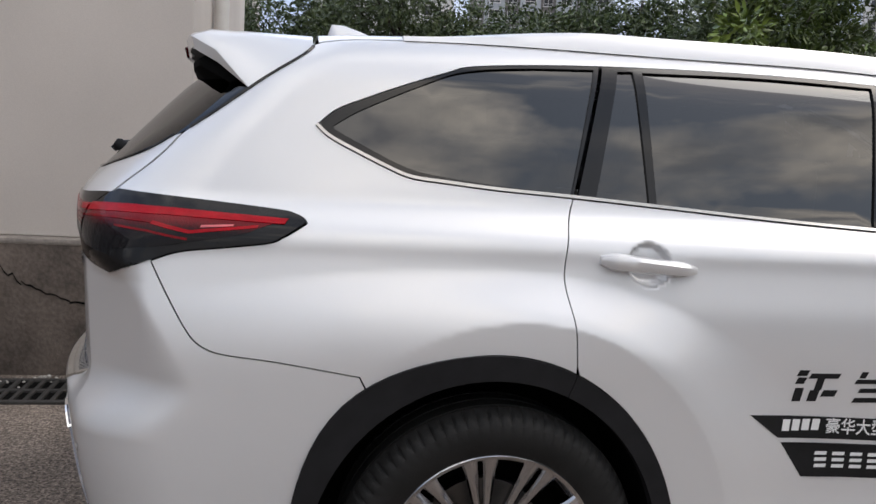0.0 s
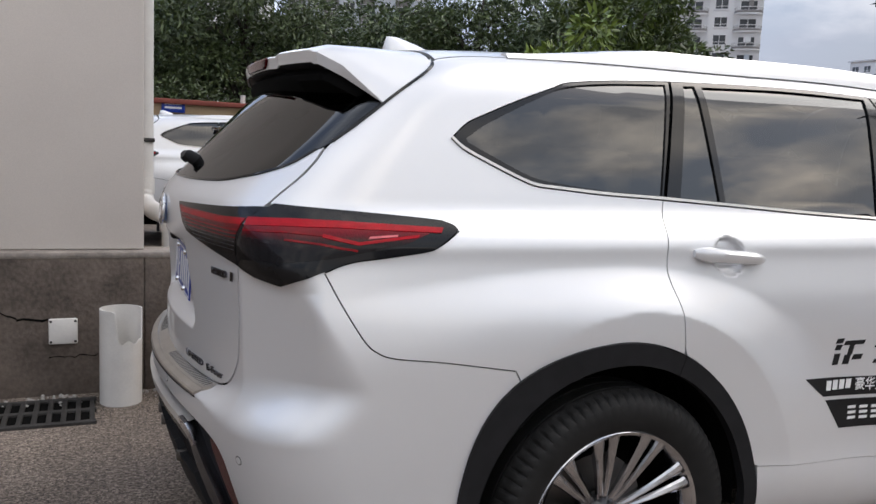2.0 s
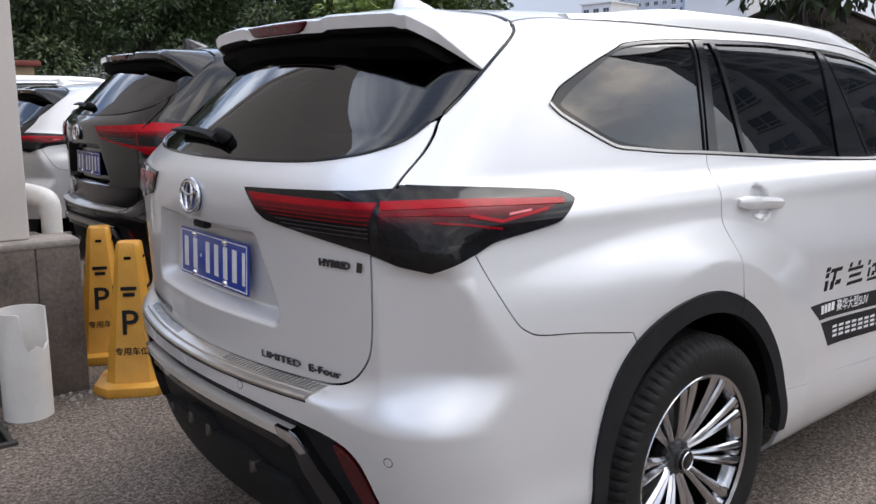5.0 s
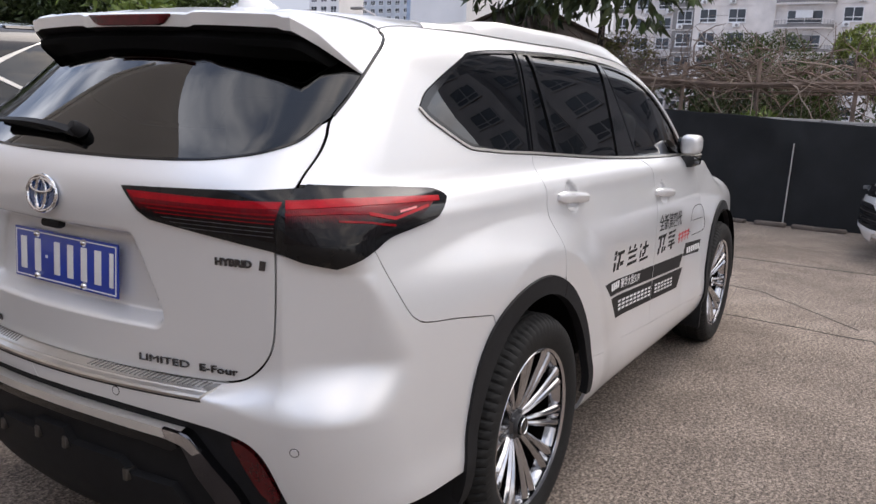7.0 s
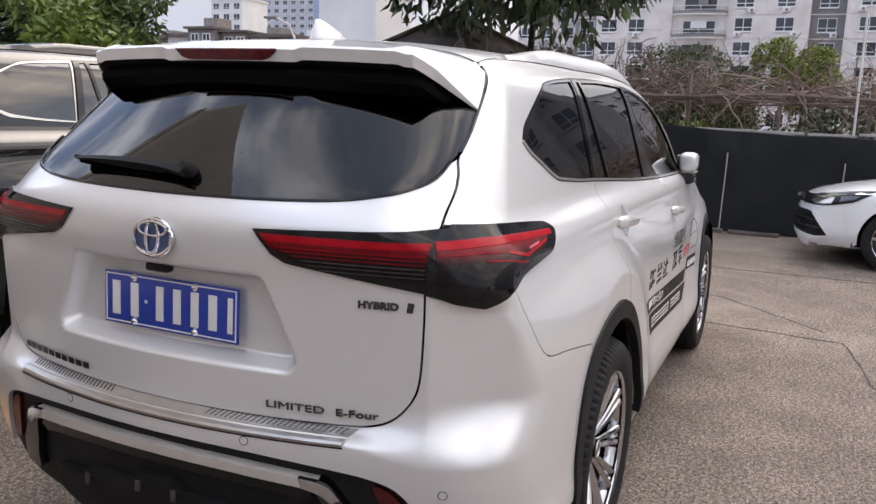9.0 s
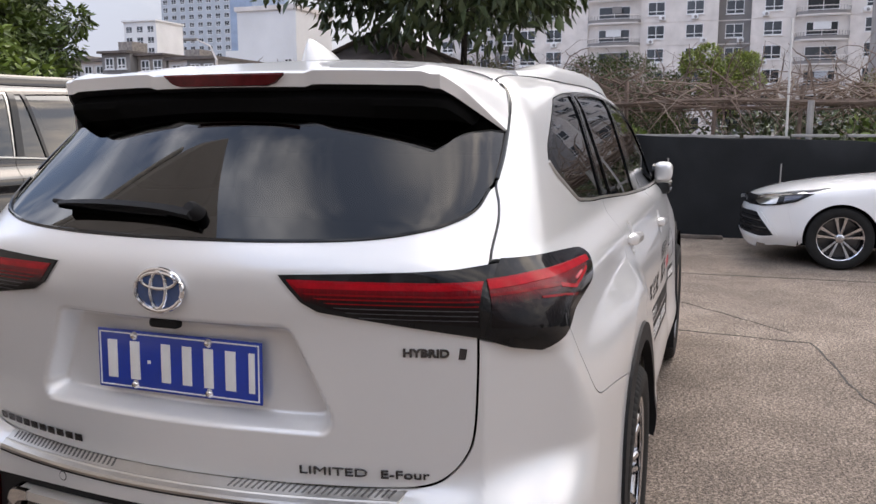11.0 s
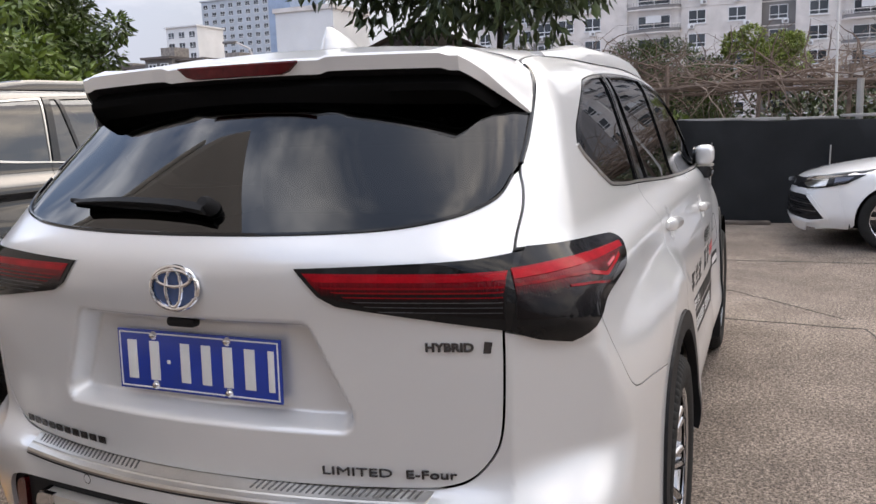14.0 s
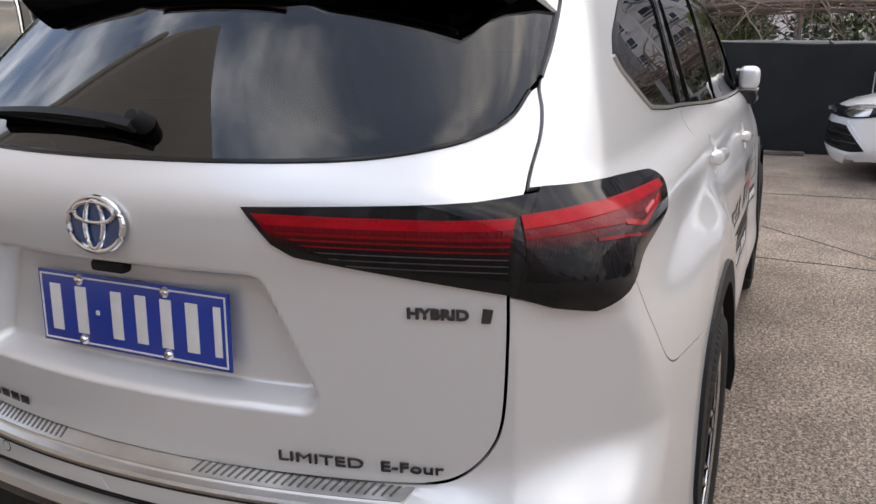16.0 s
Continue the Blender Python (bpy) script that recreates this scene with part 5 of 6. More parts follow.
# the building at the back of the yard: plinth, plaster, pipe
bm = box((-9, 1.95, -.1), (-1.075, 2.9, .765), .012)
box((-1.076, 1.951, -.1), (-.875, 2.18, .764), .012, bm=bm)
plinth = setting("wall_plinth", bm, PLINTH, "weathered dark cement plinth with cracks", 30, "wall")
ledge = part("ledge", box((-9, 1.945, .735), (-.872, 2.18, .772), .012), OLD_CEMENT, plinth)
wall = setting("wall_plaster", box((-9, 2.03, .774), (-1.075, 6.5, 4.85), .01), PLASTER, "plain beige plastered house wall", 30, "wall")
rnd = random.Random(3)
def wall_crack(points, width):
    secs = []
    for i, (x, z) in enumerate(points):
        w = width * rnd.uniform(.5, 1.3) / 2
        secs.append([(x, 1.951, z - w), (x, 1.946, z - w * .4), (x, 1.946, z + w * .4), (x, 1.951, z + w)])
    part("crack", rings(secs), SHADE_BLACK, plinth, "", 0)
def wander(p, q, n, amp):
    return [(p[0] + (q[0] - p[0]) * k / n, p[1] + (q[1] - p[1]) * k / n + rnd.uniform(-amp, amp)) for k in range(n + 1)]
wall_crack(wander((-2.15, .70), (-1.95, .52), 9, .02) + wander((-1.95, .52), (-1.70, .42), 10, .012) + wander((-1.70, .42), (-1.52, .41), 6, .006), .012)
wall_crack(wander((-1.55, .20), (-1.30, .22), 10, .012), .006)
wall_crack(wander((-3.4, .60), (-2.4, .35), 22, .03), .008)
box_plate = thing("junction_box", "square white plastic cover plate screwed to the plinth", "box")
part("cover", box((-1.550, 1.928, .283), (-1.410, 1.953, .420), .008), PVC, box_plate)
for x in (-1.539, -1.421):
    for z in (.297, .406):
        part("screw", lathe([(.0001, -.004), (.006, -.004), (.007, 0)], 10, Matrix.Translation((x, 1.929, z))), IRON, box_plate)

# rain pipe round the corner of the wall
pipe = thing("rain_pipe", "white plastic rain pipe with an elbow beside the wall", "pipe")
part("upper_pipe", tube([(-1.015, 3.02, 4.8), (-1.015, 3.02, 1.06)], .05, 20), PVC, pipe)
bend = curve([(-1.015, 3.02, 1.06), (-1.015, 2.99, .985), (-1.013, 2.92, .963), (-1.01, 2.60, .960), (-1.00, 2.40, .958), (-.965, 2.30, .950), (-.925, 2.272, .925), (-.915, 2.27, .86)], 4)
part("elbow", tube(bend, .053, 20), PVC, pipe)
part("lower_pipe", tube([(-.915, 2.27, .87), (-.915, 2.27, .0)], .05, 20), PVC, pipe)
part("bracket", box((-1.075, 2.96, 1.36), (-.96, 3.08, 1.385), .004), IRON, pipe)
part("socket", tube([(-1.015, 3.02, 1.12), (-1.015, 3.02, 1.02)], .058, 20), PVC, pipe)

# a cut-off length of pipe standing on the ground
stub = thing("pipe_offcut", "broken-off length of wide white plastic pipe standing upright", "pipe")
bm = bmesh.new()
n = 40
lo, hi, lo2, hi2 = [], [], [], []
for k in range(n):
    a = 2 * math.pi * k / n
    top = .50 - .165 * float(step(4.35, 4.60, a) * step(6.28, 6.05, a)) + .012 * math.sin(a * 9) * float(step(4.2, 4.5, a))
    for r, l, h in ((.105, lo, hi), (.098, lo2, hi2)):
        l.append(bm.verts.new((r * math.cos(a), r * math.sin(a), 0)))
        h.append(bm.verts.new((r * math.cos(a), r * math.sin(a), top)))
for k in range(n):
    j = (k + 1) % n
    bm.faces.new((lo[k], lo[j], hi[j], hi[k]))
    bm.faces.new((lo2[j], lo2[k], hi2[k], hi2[j]))
    bm.faces.new((hi[k], hi[j], hi2[j], hi2[k]))
o = part("tube_wall", bm, PVC, stub)
stub.matrix_basis = pose(-1.20, 1.77, 0, 0, 0, 0)

# drain cover
drain = thing("drain_cover", "cast iron drain grating with two rows of slots", "drain")
bm = bmesh.new()
x0, x1, y0, y1 = -2.50, -1.34, 1.45, 1.82
cols = 18
for k in range(cols + 1):
    x = x0 + (x1 - x0) * k / cols
    box((x - .012, y0, -.01), (x + .012, y1, .016), .003, 1, bm)
for y in (y0, (y0 + y1) / 2, y1):
    box((x0 - .02, y - .016, -.01), (x1 + .02, y + .016, .017), .003, 1, bm)
part("grating", bm, IRON, drain, smooth=0)
# no pit is dug: a flat black sheet gives the shade under the grating
part("pit", box((x0, y0, -.02), (x1, y1, .004)), SHADE_BLACK, drain, smooth=0)

# grit and litter along the foot of the plinth
rnd = random.Random(12)
bm = bmesh.new()
for k in range(240):
    x, y = rnd.uniform(-3.6, -.7), 1.93 - abs(rnd.gauss(0, .09))
    r = rnd.uniform(.004, .014)
    q = bmesh.ops.create_icosphere(bm, subdivisions=1, radius=r, matrix=Matrix.Translation((x, y, r * .4)))
grit = part("grit", bm, CEMENT, None, "loose grit along the foot of the plinth", 0)
tagged(grit, kind="stuff", category="grit")


# ---- parking cones ----
def parking_cone():
    c = thing("parking_cone", "scuffed yellow plastic parking pyramid with black letters", "parking cone", "parking cones")
    secs = []
    for z, w in ((.045, .135), (.06, .128), (.40, .092), (.70, .060), (.735, .056), (.745, .050)):
        b = w * .35
        secs.append([(x * w - (b if x > 0 else -b) * s1, y * w - (b if y > 0 else -b) * s2, z) for x, y, s1, s2 in
                     ((-1, -1, 0, 1), (-1, -1, 1, 0), (1, -1, 1, 0), (1, -1, 0, 1), (1, 1, 0, 1), (1, 1, 1, 0), (-1, 1, 1, 0), (-1, 1, 0, 1))])
    part("body", rings(secs), CONE_YELLOW, c)
    secs = []
    for z, w in ((0, .185), (.012, .19), (.045, .185), (.055, .17)):
        b = w * .42
        secs.append([(x * w - (b if x > 0 else -b) * s1, y * w - (b if y > 0 else -b) * s2, z) for x, y, s1, s2 in
                     ((-1, -1, 0, 1), (-1, -1, 1, 0), (1, -1, 1, 0), (1, -1, 0, 1), (1, 1, 0, 1), (1, 1, 1, 0), (-1, 1, 1, 0), (-1, 1, 0, 1))])
    part("base", rings(secs), CONE_YELLOW, c)
    for a in range(4):
        turn = Matrix.Rotation(a * math.pi / 2, 4, "Z")
        lean = Matrix.Rotation(math.atan(.108), 4, "X")
        def place(size_x, z0):
            def f(co):
                out = []
                for x, y, z in co:
                    h = z0 + y
                    out.append(tuple(turn @ Vector((x + size_x, -(.1345 - .1085 * (h - .045)) - .001, h))))
                return np.array(out)
            return f
        lettering("P", .17, BLACK_INK, c, place(-.045, .30), "letter", .002)
        lettering("专用车位", .040, BLACK_INK, c, place(-.075, .20), "letter", .0006)
        for k in range(2):
            w = .075 - .02 * k
            z = .515 - .03 * k
            q = -(.1345 - .1085 * (z - .045))
            part("small_print", box((-w / 2, q - .001, z), (w / 2, q + .002, z + .018), m=turn), BLACK_INK, c, smooth=0)
        q = -(.1345 - .1085 * (.67 - .045))
        # a black inlay gives the shade of the grip hole, which isn't cut
        part("grip_hole", box((-.016, q - .001, .665), (.016, q + .003, .680), .004, m=turn), SHADE_BLACK, c, smooth=0)
    return c


cone = parking_cone()
cone.matrix_basis = pose(-.67, 1.86, 0, 0, 0, -29)
copy_thing(cone, pose(-.63, 2.46, 0, 0, 0, -22))

# ---- other parked cars ----
def repaint(car, swaps):
    for o in car.children_recursive:
        if o.type == "MESH" and o.data.materials and o.data.materials[0] in swaps:
            o.material_slots[0].link = "OBJECT"
            o.material_slots[0].material = swaps[o.data.materials[0]]


def strip_marks(car):
    for o in [k for k in car.children_recursive if k.name.startswith(("vinyl", "lettering", "badge"))]:
        bpy.data.objects.remove(o)


def parked(m, label, paint):
    c = copy_thing(suv, m)
    strip_marks(c)
    repaint(c, {PAINT: paint, SMOKE: RED_LENS if paint is BLACK_PAINT else SMOKE})
    return tagged(c, label, "car", "parked cars")


black_suv = parked(pose(.72, 3.36, 0) @ Matrix.Scale(1.05, 4), "black SUV with red lamps and bright window frames beside the cones", BLACK_PAINT)
for o in black_suv.children_recursive:
    if o.name.startswith(("quarter_trim", "belt_moulding")):
        o.material_slots[0].link = "OBJECT"
        o.material_slots[0].material = SATIN
hatch = parked(pose(.62, 6.3, 0) @ Matrix.Scale(.93, 4), "white compact SUV with a black tailgate in the parked row", PAINT)
for o in hatch.children_recursive:
    if o.name.startswith(("tailgate", "spoiler")) and o.data.materials[0] == PAINT:
        o.material_slots[0].link = "OBJECT"
        o.material_slots[0].material = BLACK_PAINT
parked(pose(-.1, 9.1, 0), "white parked car with red rear lamps in the row", PAINT)
parked(pose(-.3, 12.0, 0), "silver parked car at the end of the row", SILVER_PAINT)


# the white saloon across the yard
cam_w = spline([.14, .22, .32, .5, .66, .80, .88, .95, 1.0, 1.1, 1.25, 1.40, 1.5], [.74, .82, .875, .900, .905, .895, .875, .84, .80, .745, .665, .56, .45])
cam_top = spline([-1.12, -1.0, -.75, -.2, .4, .9, 1.3, 1.7, 2.05, 2.3, 2.6, 3.1, 3.45, 3.65, 3.76, 3.85], [.95, 1.06, 1.12, 1.36, 1.44, 1.44, 1.385, 1.25, 1.09, 1.005, .97, .90, .825, .755, .68, .50])
cam_rear = spline([.15, .3, .5, .8, 1.0, 1.15], [-.95, -1.03, -1.08, -1.09, -1.05, -.95])


def saloon_body(x, y, z):
    y = np.abs(y)
    w = cam_w(z)
    for xc in (0, 2.825):
        rho = np.sqrt(((x - xc) / .62) ** 2 + ((z - .34) / .55) ** 2)
        w = w + .028 * step(0, .5, 1 - rho)
    w = w - .07 * np.maximum(x - 2.7, 0) ** 2 - .05 * np.maximum(-.2 - x, 0) ** 2
    f = smax(y - w, (cam_rear(z) + .16 * y * y - x) * .9, .12)
    f = smax(f, (z - cam_top(x) + .10 * y * y) * .9, .07)
    f = smax(f, (x - 3.80 + .30 * y * y + .10 * np.maximum(z - .62, 0) + .5 * np.maximum(.28 - z, 0)) * .92, .10)
    return smax(f, .16 - z, .04)


VIEWS["nose"] = ((-0.7071, 0.7071, 0), (0.7071, 0.7071, 0), (0, 0, 1), (4.6 - .2, -1.7, 0))


def saloon():
    car = thing("saloon_car", "white saloon car with alloy wheels parked along the black fence", "car", "parked cars")
    fb = saloon_body
    ring = lambda xc, a0, a1, r=.365, n=22: [(xc + r * math.cos(radians(a)), .335 + r * math.sin(radians(a))) for a in np.linspace(a0, a1, n)]
    WHITE = material("bright_white_paint", (.80, .80, .80), .3, 0, 1.0, .03, 3, 0, 700)
    lamp = [(3.30, .745), (3.50, .70), (3.66, .655), (3.70, .70)]
    belt = curve([(-.75, 1.02), (.2, .985), (1.2, .955), (2.05, .945)], 6)
    side = belt[::-1] + [(-.95, 1.0), (-1.0, .8), (-.98, .35), (-.36, .25)] + ring(0, 190, -10)[::1] + [(.5, .2), (2.3, .2)] + ring(2.825, 190, -10) + [(3.22, .24), (3.28, .45), (3.33, .66), (3.2, .80), (2.9, .87), (2.4, .945)]
    pair("body_side", cut(side, "side", fb, .035), WHITE, car)
    dlo = belt + curve([(1.85, 1.08), (1.45, 1.26), (1.1, 1.36), (.6, 1.395), (.1, 1.37), (-.4, 1.22), (-.75, 1.04)], 5)
    pair("side_window", cut(dlo, "side", fb, .05, lift=-.003), TINT, car, "dark side windows")
    top = [(-1.0, -.72), (-.85, -.70), (.0, -.56), (.9, -.56), (1.25, -.58), (1.27, 0)]
    panel("roof", cut(clean(np.array(top + [(x, -y) for x, y in top[::-1]])), "top", fb, .06), WHITE, car)
    ws = [(1.30, 0), (1.28, -.55), (1.7, -.64), (2.22, -.72), (2.32, -.4), (2.36, 0)]
    panel("windscreen", cut(clean(np.array(ws + [(x, -y) for x, y in ws[::-1]])), "top", fb, .06), TINT, car, "dark windscreen")
    hood = [(2.38, 0), (2.34, -.4), (2.24, -.74), (2.6, -.80), (3.1, -.77), (3.45, -.62), (3.66, -.35), (3.71, 0)]
    panel("bonnet", cut(clean(np.array(hood + [(x, -y) for x, y in hood[::-1]])), "top", fb, .04), WHITE, car)
    U = lambda x, y: .7071 * (x + y)
    fr = cut([(0, .70), (-.30, .705), (-.52, .70), (-.70, .66), (-.76, .55), (-.78, .3), (-.6, .18), (0, .17)] , "front", fb, .03)
    pair("front_bumper", fr, WHITE, car)
    sidefill = cut([(3.27, .25), (3.30, .45), (3.36, .66), (3.22, .80), (3.36, .775), (3.52, .70), (3.60, .60), (3.62, .40), (3.55, .22)], "side", fb, .02)
    pair("bumper_corner", sidefill, WHITE, car)
    pair("inner_wing", cut([(3.05, .80), (3.20, .825), (3.50, .735), (3.71, .67), (3.74, .45), (3.70, .24), (3.24, .22), (3.22, .45), (3.12, .66)], "side", fb, .03, lift=-.006), WHITE, car)
    pair("grille_intake", cut([(0, .58), (-.50, .575), (-.58, .46), (-.60, .34), (0, .33)], "front", fb, .04, lift=.004, gap=0, flange=.01), PLASTIC, car, "black lower grille")
    for k in range(4):
        z = .30 + .055 * k
        pair("grille_slat", cut([(-.02, z), (-.62, z + .01), (-.62, z + .018), (-.02, z + .008)], "front", fb, .05, lift=.014, gap=0, flange=.01), GLOSS_BLACK, car)
    intake = [(3.79, .575), (3.70, .585), (3.62, .575), (3.545, .455), (3.47, .345), (3.60, .325), (3.79, .335)]
    pair("side_intake", cut(intake, "side", fb, .02, lift=.008, gap=0, flange=.01), PLASTIC, car, "black side intake with slats")
    for k in range(5):
        z, back = .375 + .038 * k, 3.52 + .024 * k
        pair("intake_slat", cut([(3.78, z), (back, z), (back + .01, z + .010), (3.78, z + .012)], "side", fb, .03, lift=.013, gap=0, flange=.008), IRON_DISC if k % 2 else GLOSS_BLACK, car)
    pair("intake_blade", cut([(3.64, .598), (3.605, .595), (3.52, .465), (3.435, .345), (3.465, .332), (3.545, .440), (3.625, .560)], "side", fb, .02, lift=.018, gap=0, flange=.014), WHITE, car, "white blade round the intake")
    pair("front_lip", cut([(3.80, .335), (3.60, .325), (3.45, .345), (3.44, .325), (3.60, .295), (3.78, .300)], "side", fb, .02, lift=.016, gap=0, flange=.014), WHITE, car, "white lip under the intake")
    pair("upper_grille", cut([(0, .685), (-.45, .69), (-.48, .655), (0, .64)], "front", fb, .03, lift=.005, gap=0, flange=.01), GLOSS_BLACK, car)
    pair("head_lamp", cut([(-.44, .705), (-.66, .735), (-.70, .66), (-.46, .645)], "front", fb, .02, lift=.007, gap=0, flange=.01), SMOKE, car, "swept dark head lamp")
    hl = cut([(3.10, .800), (3.34, .788), (3.57, .760), (3.70, .700), (3.675, .650), (3.45, .672), (3.27, .712)], "side", fb, .015, lift=.007, gap=0, flange=.01)
    for s in (False, True):
        g = panel("head_lamp", hl, SMOKE, car, "swept head lamp with a bright reflector", s)
        panel("lamp_unit", cut([(3.44, .752), (3.55, .738), (3.655, .695), (3.63, .668), (3.47, .685)], "side", fb, .02, lift=.010, gap=0, flange=.004), SATIN, g, "", s)
        panel("lamp_unit", cut([(3.20, .780), (3.38, .765), (3.40, .700), (3.28, .728)], "side", fb, .02, lift=.010, gap=0, flange=.004), DARK_CHROME, g, "", s)
    pair("upper_grille", cut([(3.56, .752), (3.68, .735), (3.80, .715), (3.80, .672), (3.69, .690)], "side", fb, .02, lift=.009, gap=0, flange=.008), GLOSS_BLACK, car)
    secs = []
    # near-black fillers in place of a shaded interior
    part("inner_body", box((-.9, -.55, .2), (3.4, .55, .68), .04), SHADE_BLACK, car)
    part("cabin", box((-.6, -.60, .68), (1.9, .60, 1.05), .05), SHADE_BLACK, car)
    for x in (0, 2.825):
        for s in (1, -1):
            m = Matrix.Translation((x, s * -.80, .335))
            if s < 0:
                m = m @ Matrix.Rotation(math.pi, 4, "Z")
            saloon_wheel(m, car)
            secs = [[(px, s * -.885, pz), (px, s * -.56, pz)] for px, pz in ring(x, -10, 190, .37)]
            part("wheel_liner", rings(secs, closed=False, caps=False), SHADE_BLACK, car)
    for s in (1, -1):
        part("door_mirror", box((1.95, s * .93 - .09, .98), (2.06, s * .93 + .09, 1.10), .04, 3), WHITE, car)
    return car


def saloon_wheel(m, parent):
    hub = new("wheel")
    hub.parent, hub.matrix_basis = parent, m
    part("tyre", lathe([(.228, -.092), (.25, -.104), (.29, -.106), (.318, -.098), (.330, -.085), (.334, -.06), (.335, .06), (.330, .085), (.318, .098), (.228, .092)], 72), RUBBER, hub)
    rim = part("rim", lathe([(.222, -.092), (.232, -.098), (.236, -.093), (.222, -.078), (.208, -.03), (.208, .09)], 60), RIM_METAL, hub)
    part("barrel", lathe([(.208, .0), (.2, .05), (.001, .06)], 40), RIM_DARK, rim)
    part("centre", lathe([(.0001, -.078), (.03, -.078), (.045, -.068), (.05, -.04), (.04, .0), (.0001, .01)], 24), RIM_METAL, rim)
    spoke = None
    for k in range(10):
        turn = Matrix.Rotation(2 * math.pi * k / 10 + (.10 if k % 2 else -.10), 4, "Y")
        if spoke is None:
            secs = [[(r, y + .02, -w), (r, y, -w * .6), (r, y, w * .6), (r, y + .02, w)] for r, y, w in ((.035, -.055, .016), (.10, -.070, .018), (.17, -.080, .022), (.226, -.086, .028))]
            spoke = part("spoke", rings(secs), RIM_METAL, rim, smooth=25)
            spoke.matrix_basis = turn
        else:
            o = new("spoke", spoke.data)
            o.parent, o.matrix_basis = rim, turn


white_car = saloon()
white_car.matrix_basis = pose(7.68, -5.18, 0, 0, 0, 90)

# ---- plants ----
def leaf_material(name, color, vary=.45):
    m = material(name, color, .45, 0, 0, 0, 5, 0, 60)
    nt = m.node_tree
    b = nt.nodes["Principled BSDF"]
    geo = nt.nodes.new("ShaderNodeNewGeometry")
    ramp = nt.nodes.new("ShaderNodeValToRGB")
    lo, hi = ramp.color_ramp.elements
    lo.color = (*[c * (1 - vary) for c in color], 1)
    hi.color = (color[0] * (1 + vary * 1.3), color[1] * (1 + vary), color[2] * (1 + vary * .3), 1)
    nt.links.new(geo.outputs["Random Per Island"], ramp.inputs["Fac"])
    nt.links.new(ramp.outputs["Color"], b.inputs["Base Color"])
    b.inputs["Transmission Weight"].default_value = 0.0
    return m


LEAF_DARK = leaf_material("dark_leaf", (.070, .103, .046))
LEAF_MID = leaf_material("green_leaf", (.055, .088, .032), .35)
LEAF_LIGHT = leaf_material("young_leaf", (.15, .22, .045), .4)
LEAF_OLIVE = leaf_material("olive_leaf", (.15, .155, .055))


def leaves(clusters, count, size, seed, droop=0.3, slim=.38):
    """Many small folded leaves round the cluster centres (x, y, z, radius)."""
    rng = np.random.default_rng(seed)
    cl = np.array(clusters, float)
    wt = cl[:, 3] ** 2
    which = rng.choice(len(cl), count, p=wt / wt.sum())
    d = rng.normal(size=(count, 3))
    d /= np.linalg.norm(d, axis=1, keepdims=True)
    r = cl[which, 3] * rng.uniform(.35, 1.05, count) ** .6
    p = cl[which, :3] + d * r[:, None] * (1, 1, .8)
    out = d + rng.normal(size=(count, 3)) * .7
    out[:, 2] -= droop
    out /= np.linalg.norm(out, axis=1, keepdims=True)
    side = np.cross(out, rng.normal(size=(count, 3)))
    side /= np.linalg.norm(side, axis=1, keepdims=True)
    nrm = np.cross(side, out)
    L = size * rng.uniform(.6, 1.25, count)[:, None]
    w = L * slim / 2
    v = np.stack([p, p + out * L * .45 + side * w + nrm * w * .35, p + out * L + nrm * -.12 * L, p + out * L * .45 - side * w + nrm * w * .35], 1)
    me = bpy.data.meshes.new("crown")
    n = count
    me.vertices.add(n * 4)
    me.vertices.foreach_set("co", v.reshape(-1))
    idx = np.arange(n)[:, None] * 4
    tri = np.concatenate([idx + (0, 1, 2), idx + (0, 2, 3)], 1).reshape(-1)
    me.loops.add(n * 6)
    me.loops.foreach_set("vertex_index", tri)
    me.polygons.add(n * 2)
    me.polygons.foreach_set("loop_start", np.arange(n * 2) * 3)
    me.update(calc_edges=True)
    return me


def crown_part(me, mat, parent, name="crown", label=""):
    me.materials.append(mat)
    o = new(name, me)
    o.parent = parent
    if label:
        tagged(o, label)
    return o


def tree(label, height, spread, count, size, mat, seed, trunk=.16, low=.35, droop=.3, group=""):
    t = thing("tree", label, "tree", group)
    rnd = random.Random(seed)
    lean = rnd.uniform(-.2, .2)
    spine = [(lean * (k / 6) ** 2, .1 * math.sin(k + seed), height * .72 * k / 6) for k in range(7)]
    part("trunk", tube(spine, [trunk * (1 - .11 * k) for k in range(7)], 9), BARK, t)
    clusters = []
    for k in range(int(9 + spread * 3)):
        a = rnd.uniform(0, 2 * math.pi)
        z0 = height * rnd.uniform(low, .70)
        reach = spread * rnd.uniform(.35, 1.0)
        tip = Vector((lean + math.cos(a) * reach, math.sin(a) * reach, min(height * .95, z0 + height * rnd.uniform(.05, .38))))
        st = Vector((lean * .5, 0, z0))
        midp = (st + tip) / 2 + Vector((0, 0, .12 * height))
        lb = bmesh.new()
        tube([st, midp, tip], [trunk * .35, trunk * .22, trunk * .08], 6, lb)
        part("limb", lb, BARK, t)
        for f in (.55, .8, 1.0):
            q = st.lerp(tip, f)
            clusters.append((q.x + rnd.gauss(0, .12 * spread), q.y + rnd.gauss(0, .12 * spread), q.z + rnd.gauss(.05, .06) * height, spread * rnd.uniform(.16, .34)))
    clusters.append((lean, 0, height * .88, spread * .35))
    crown_part(leaves(clusters, count, size, seed, droop), mat, t)
    return t


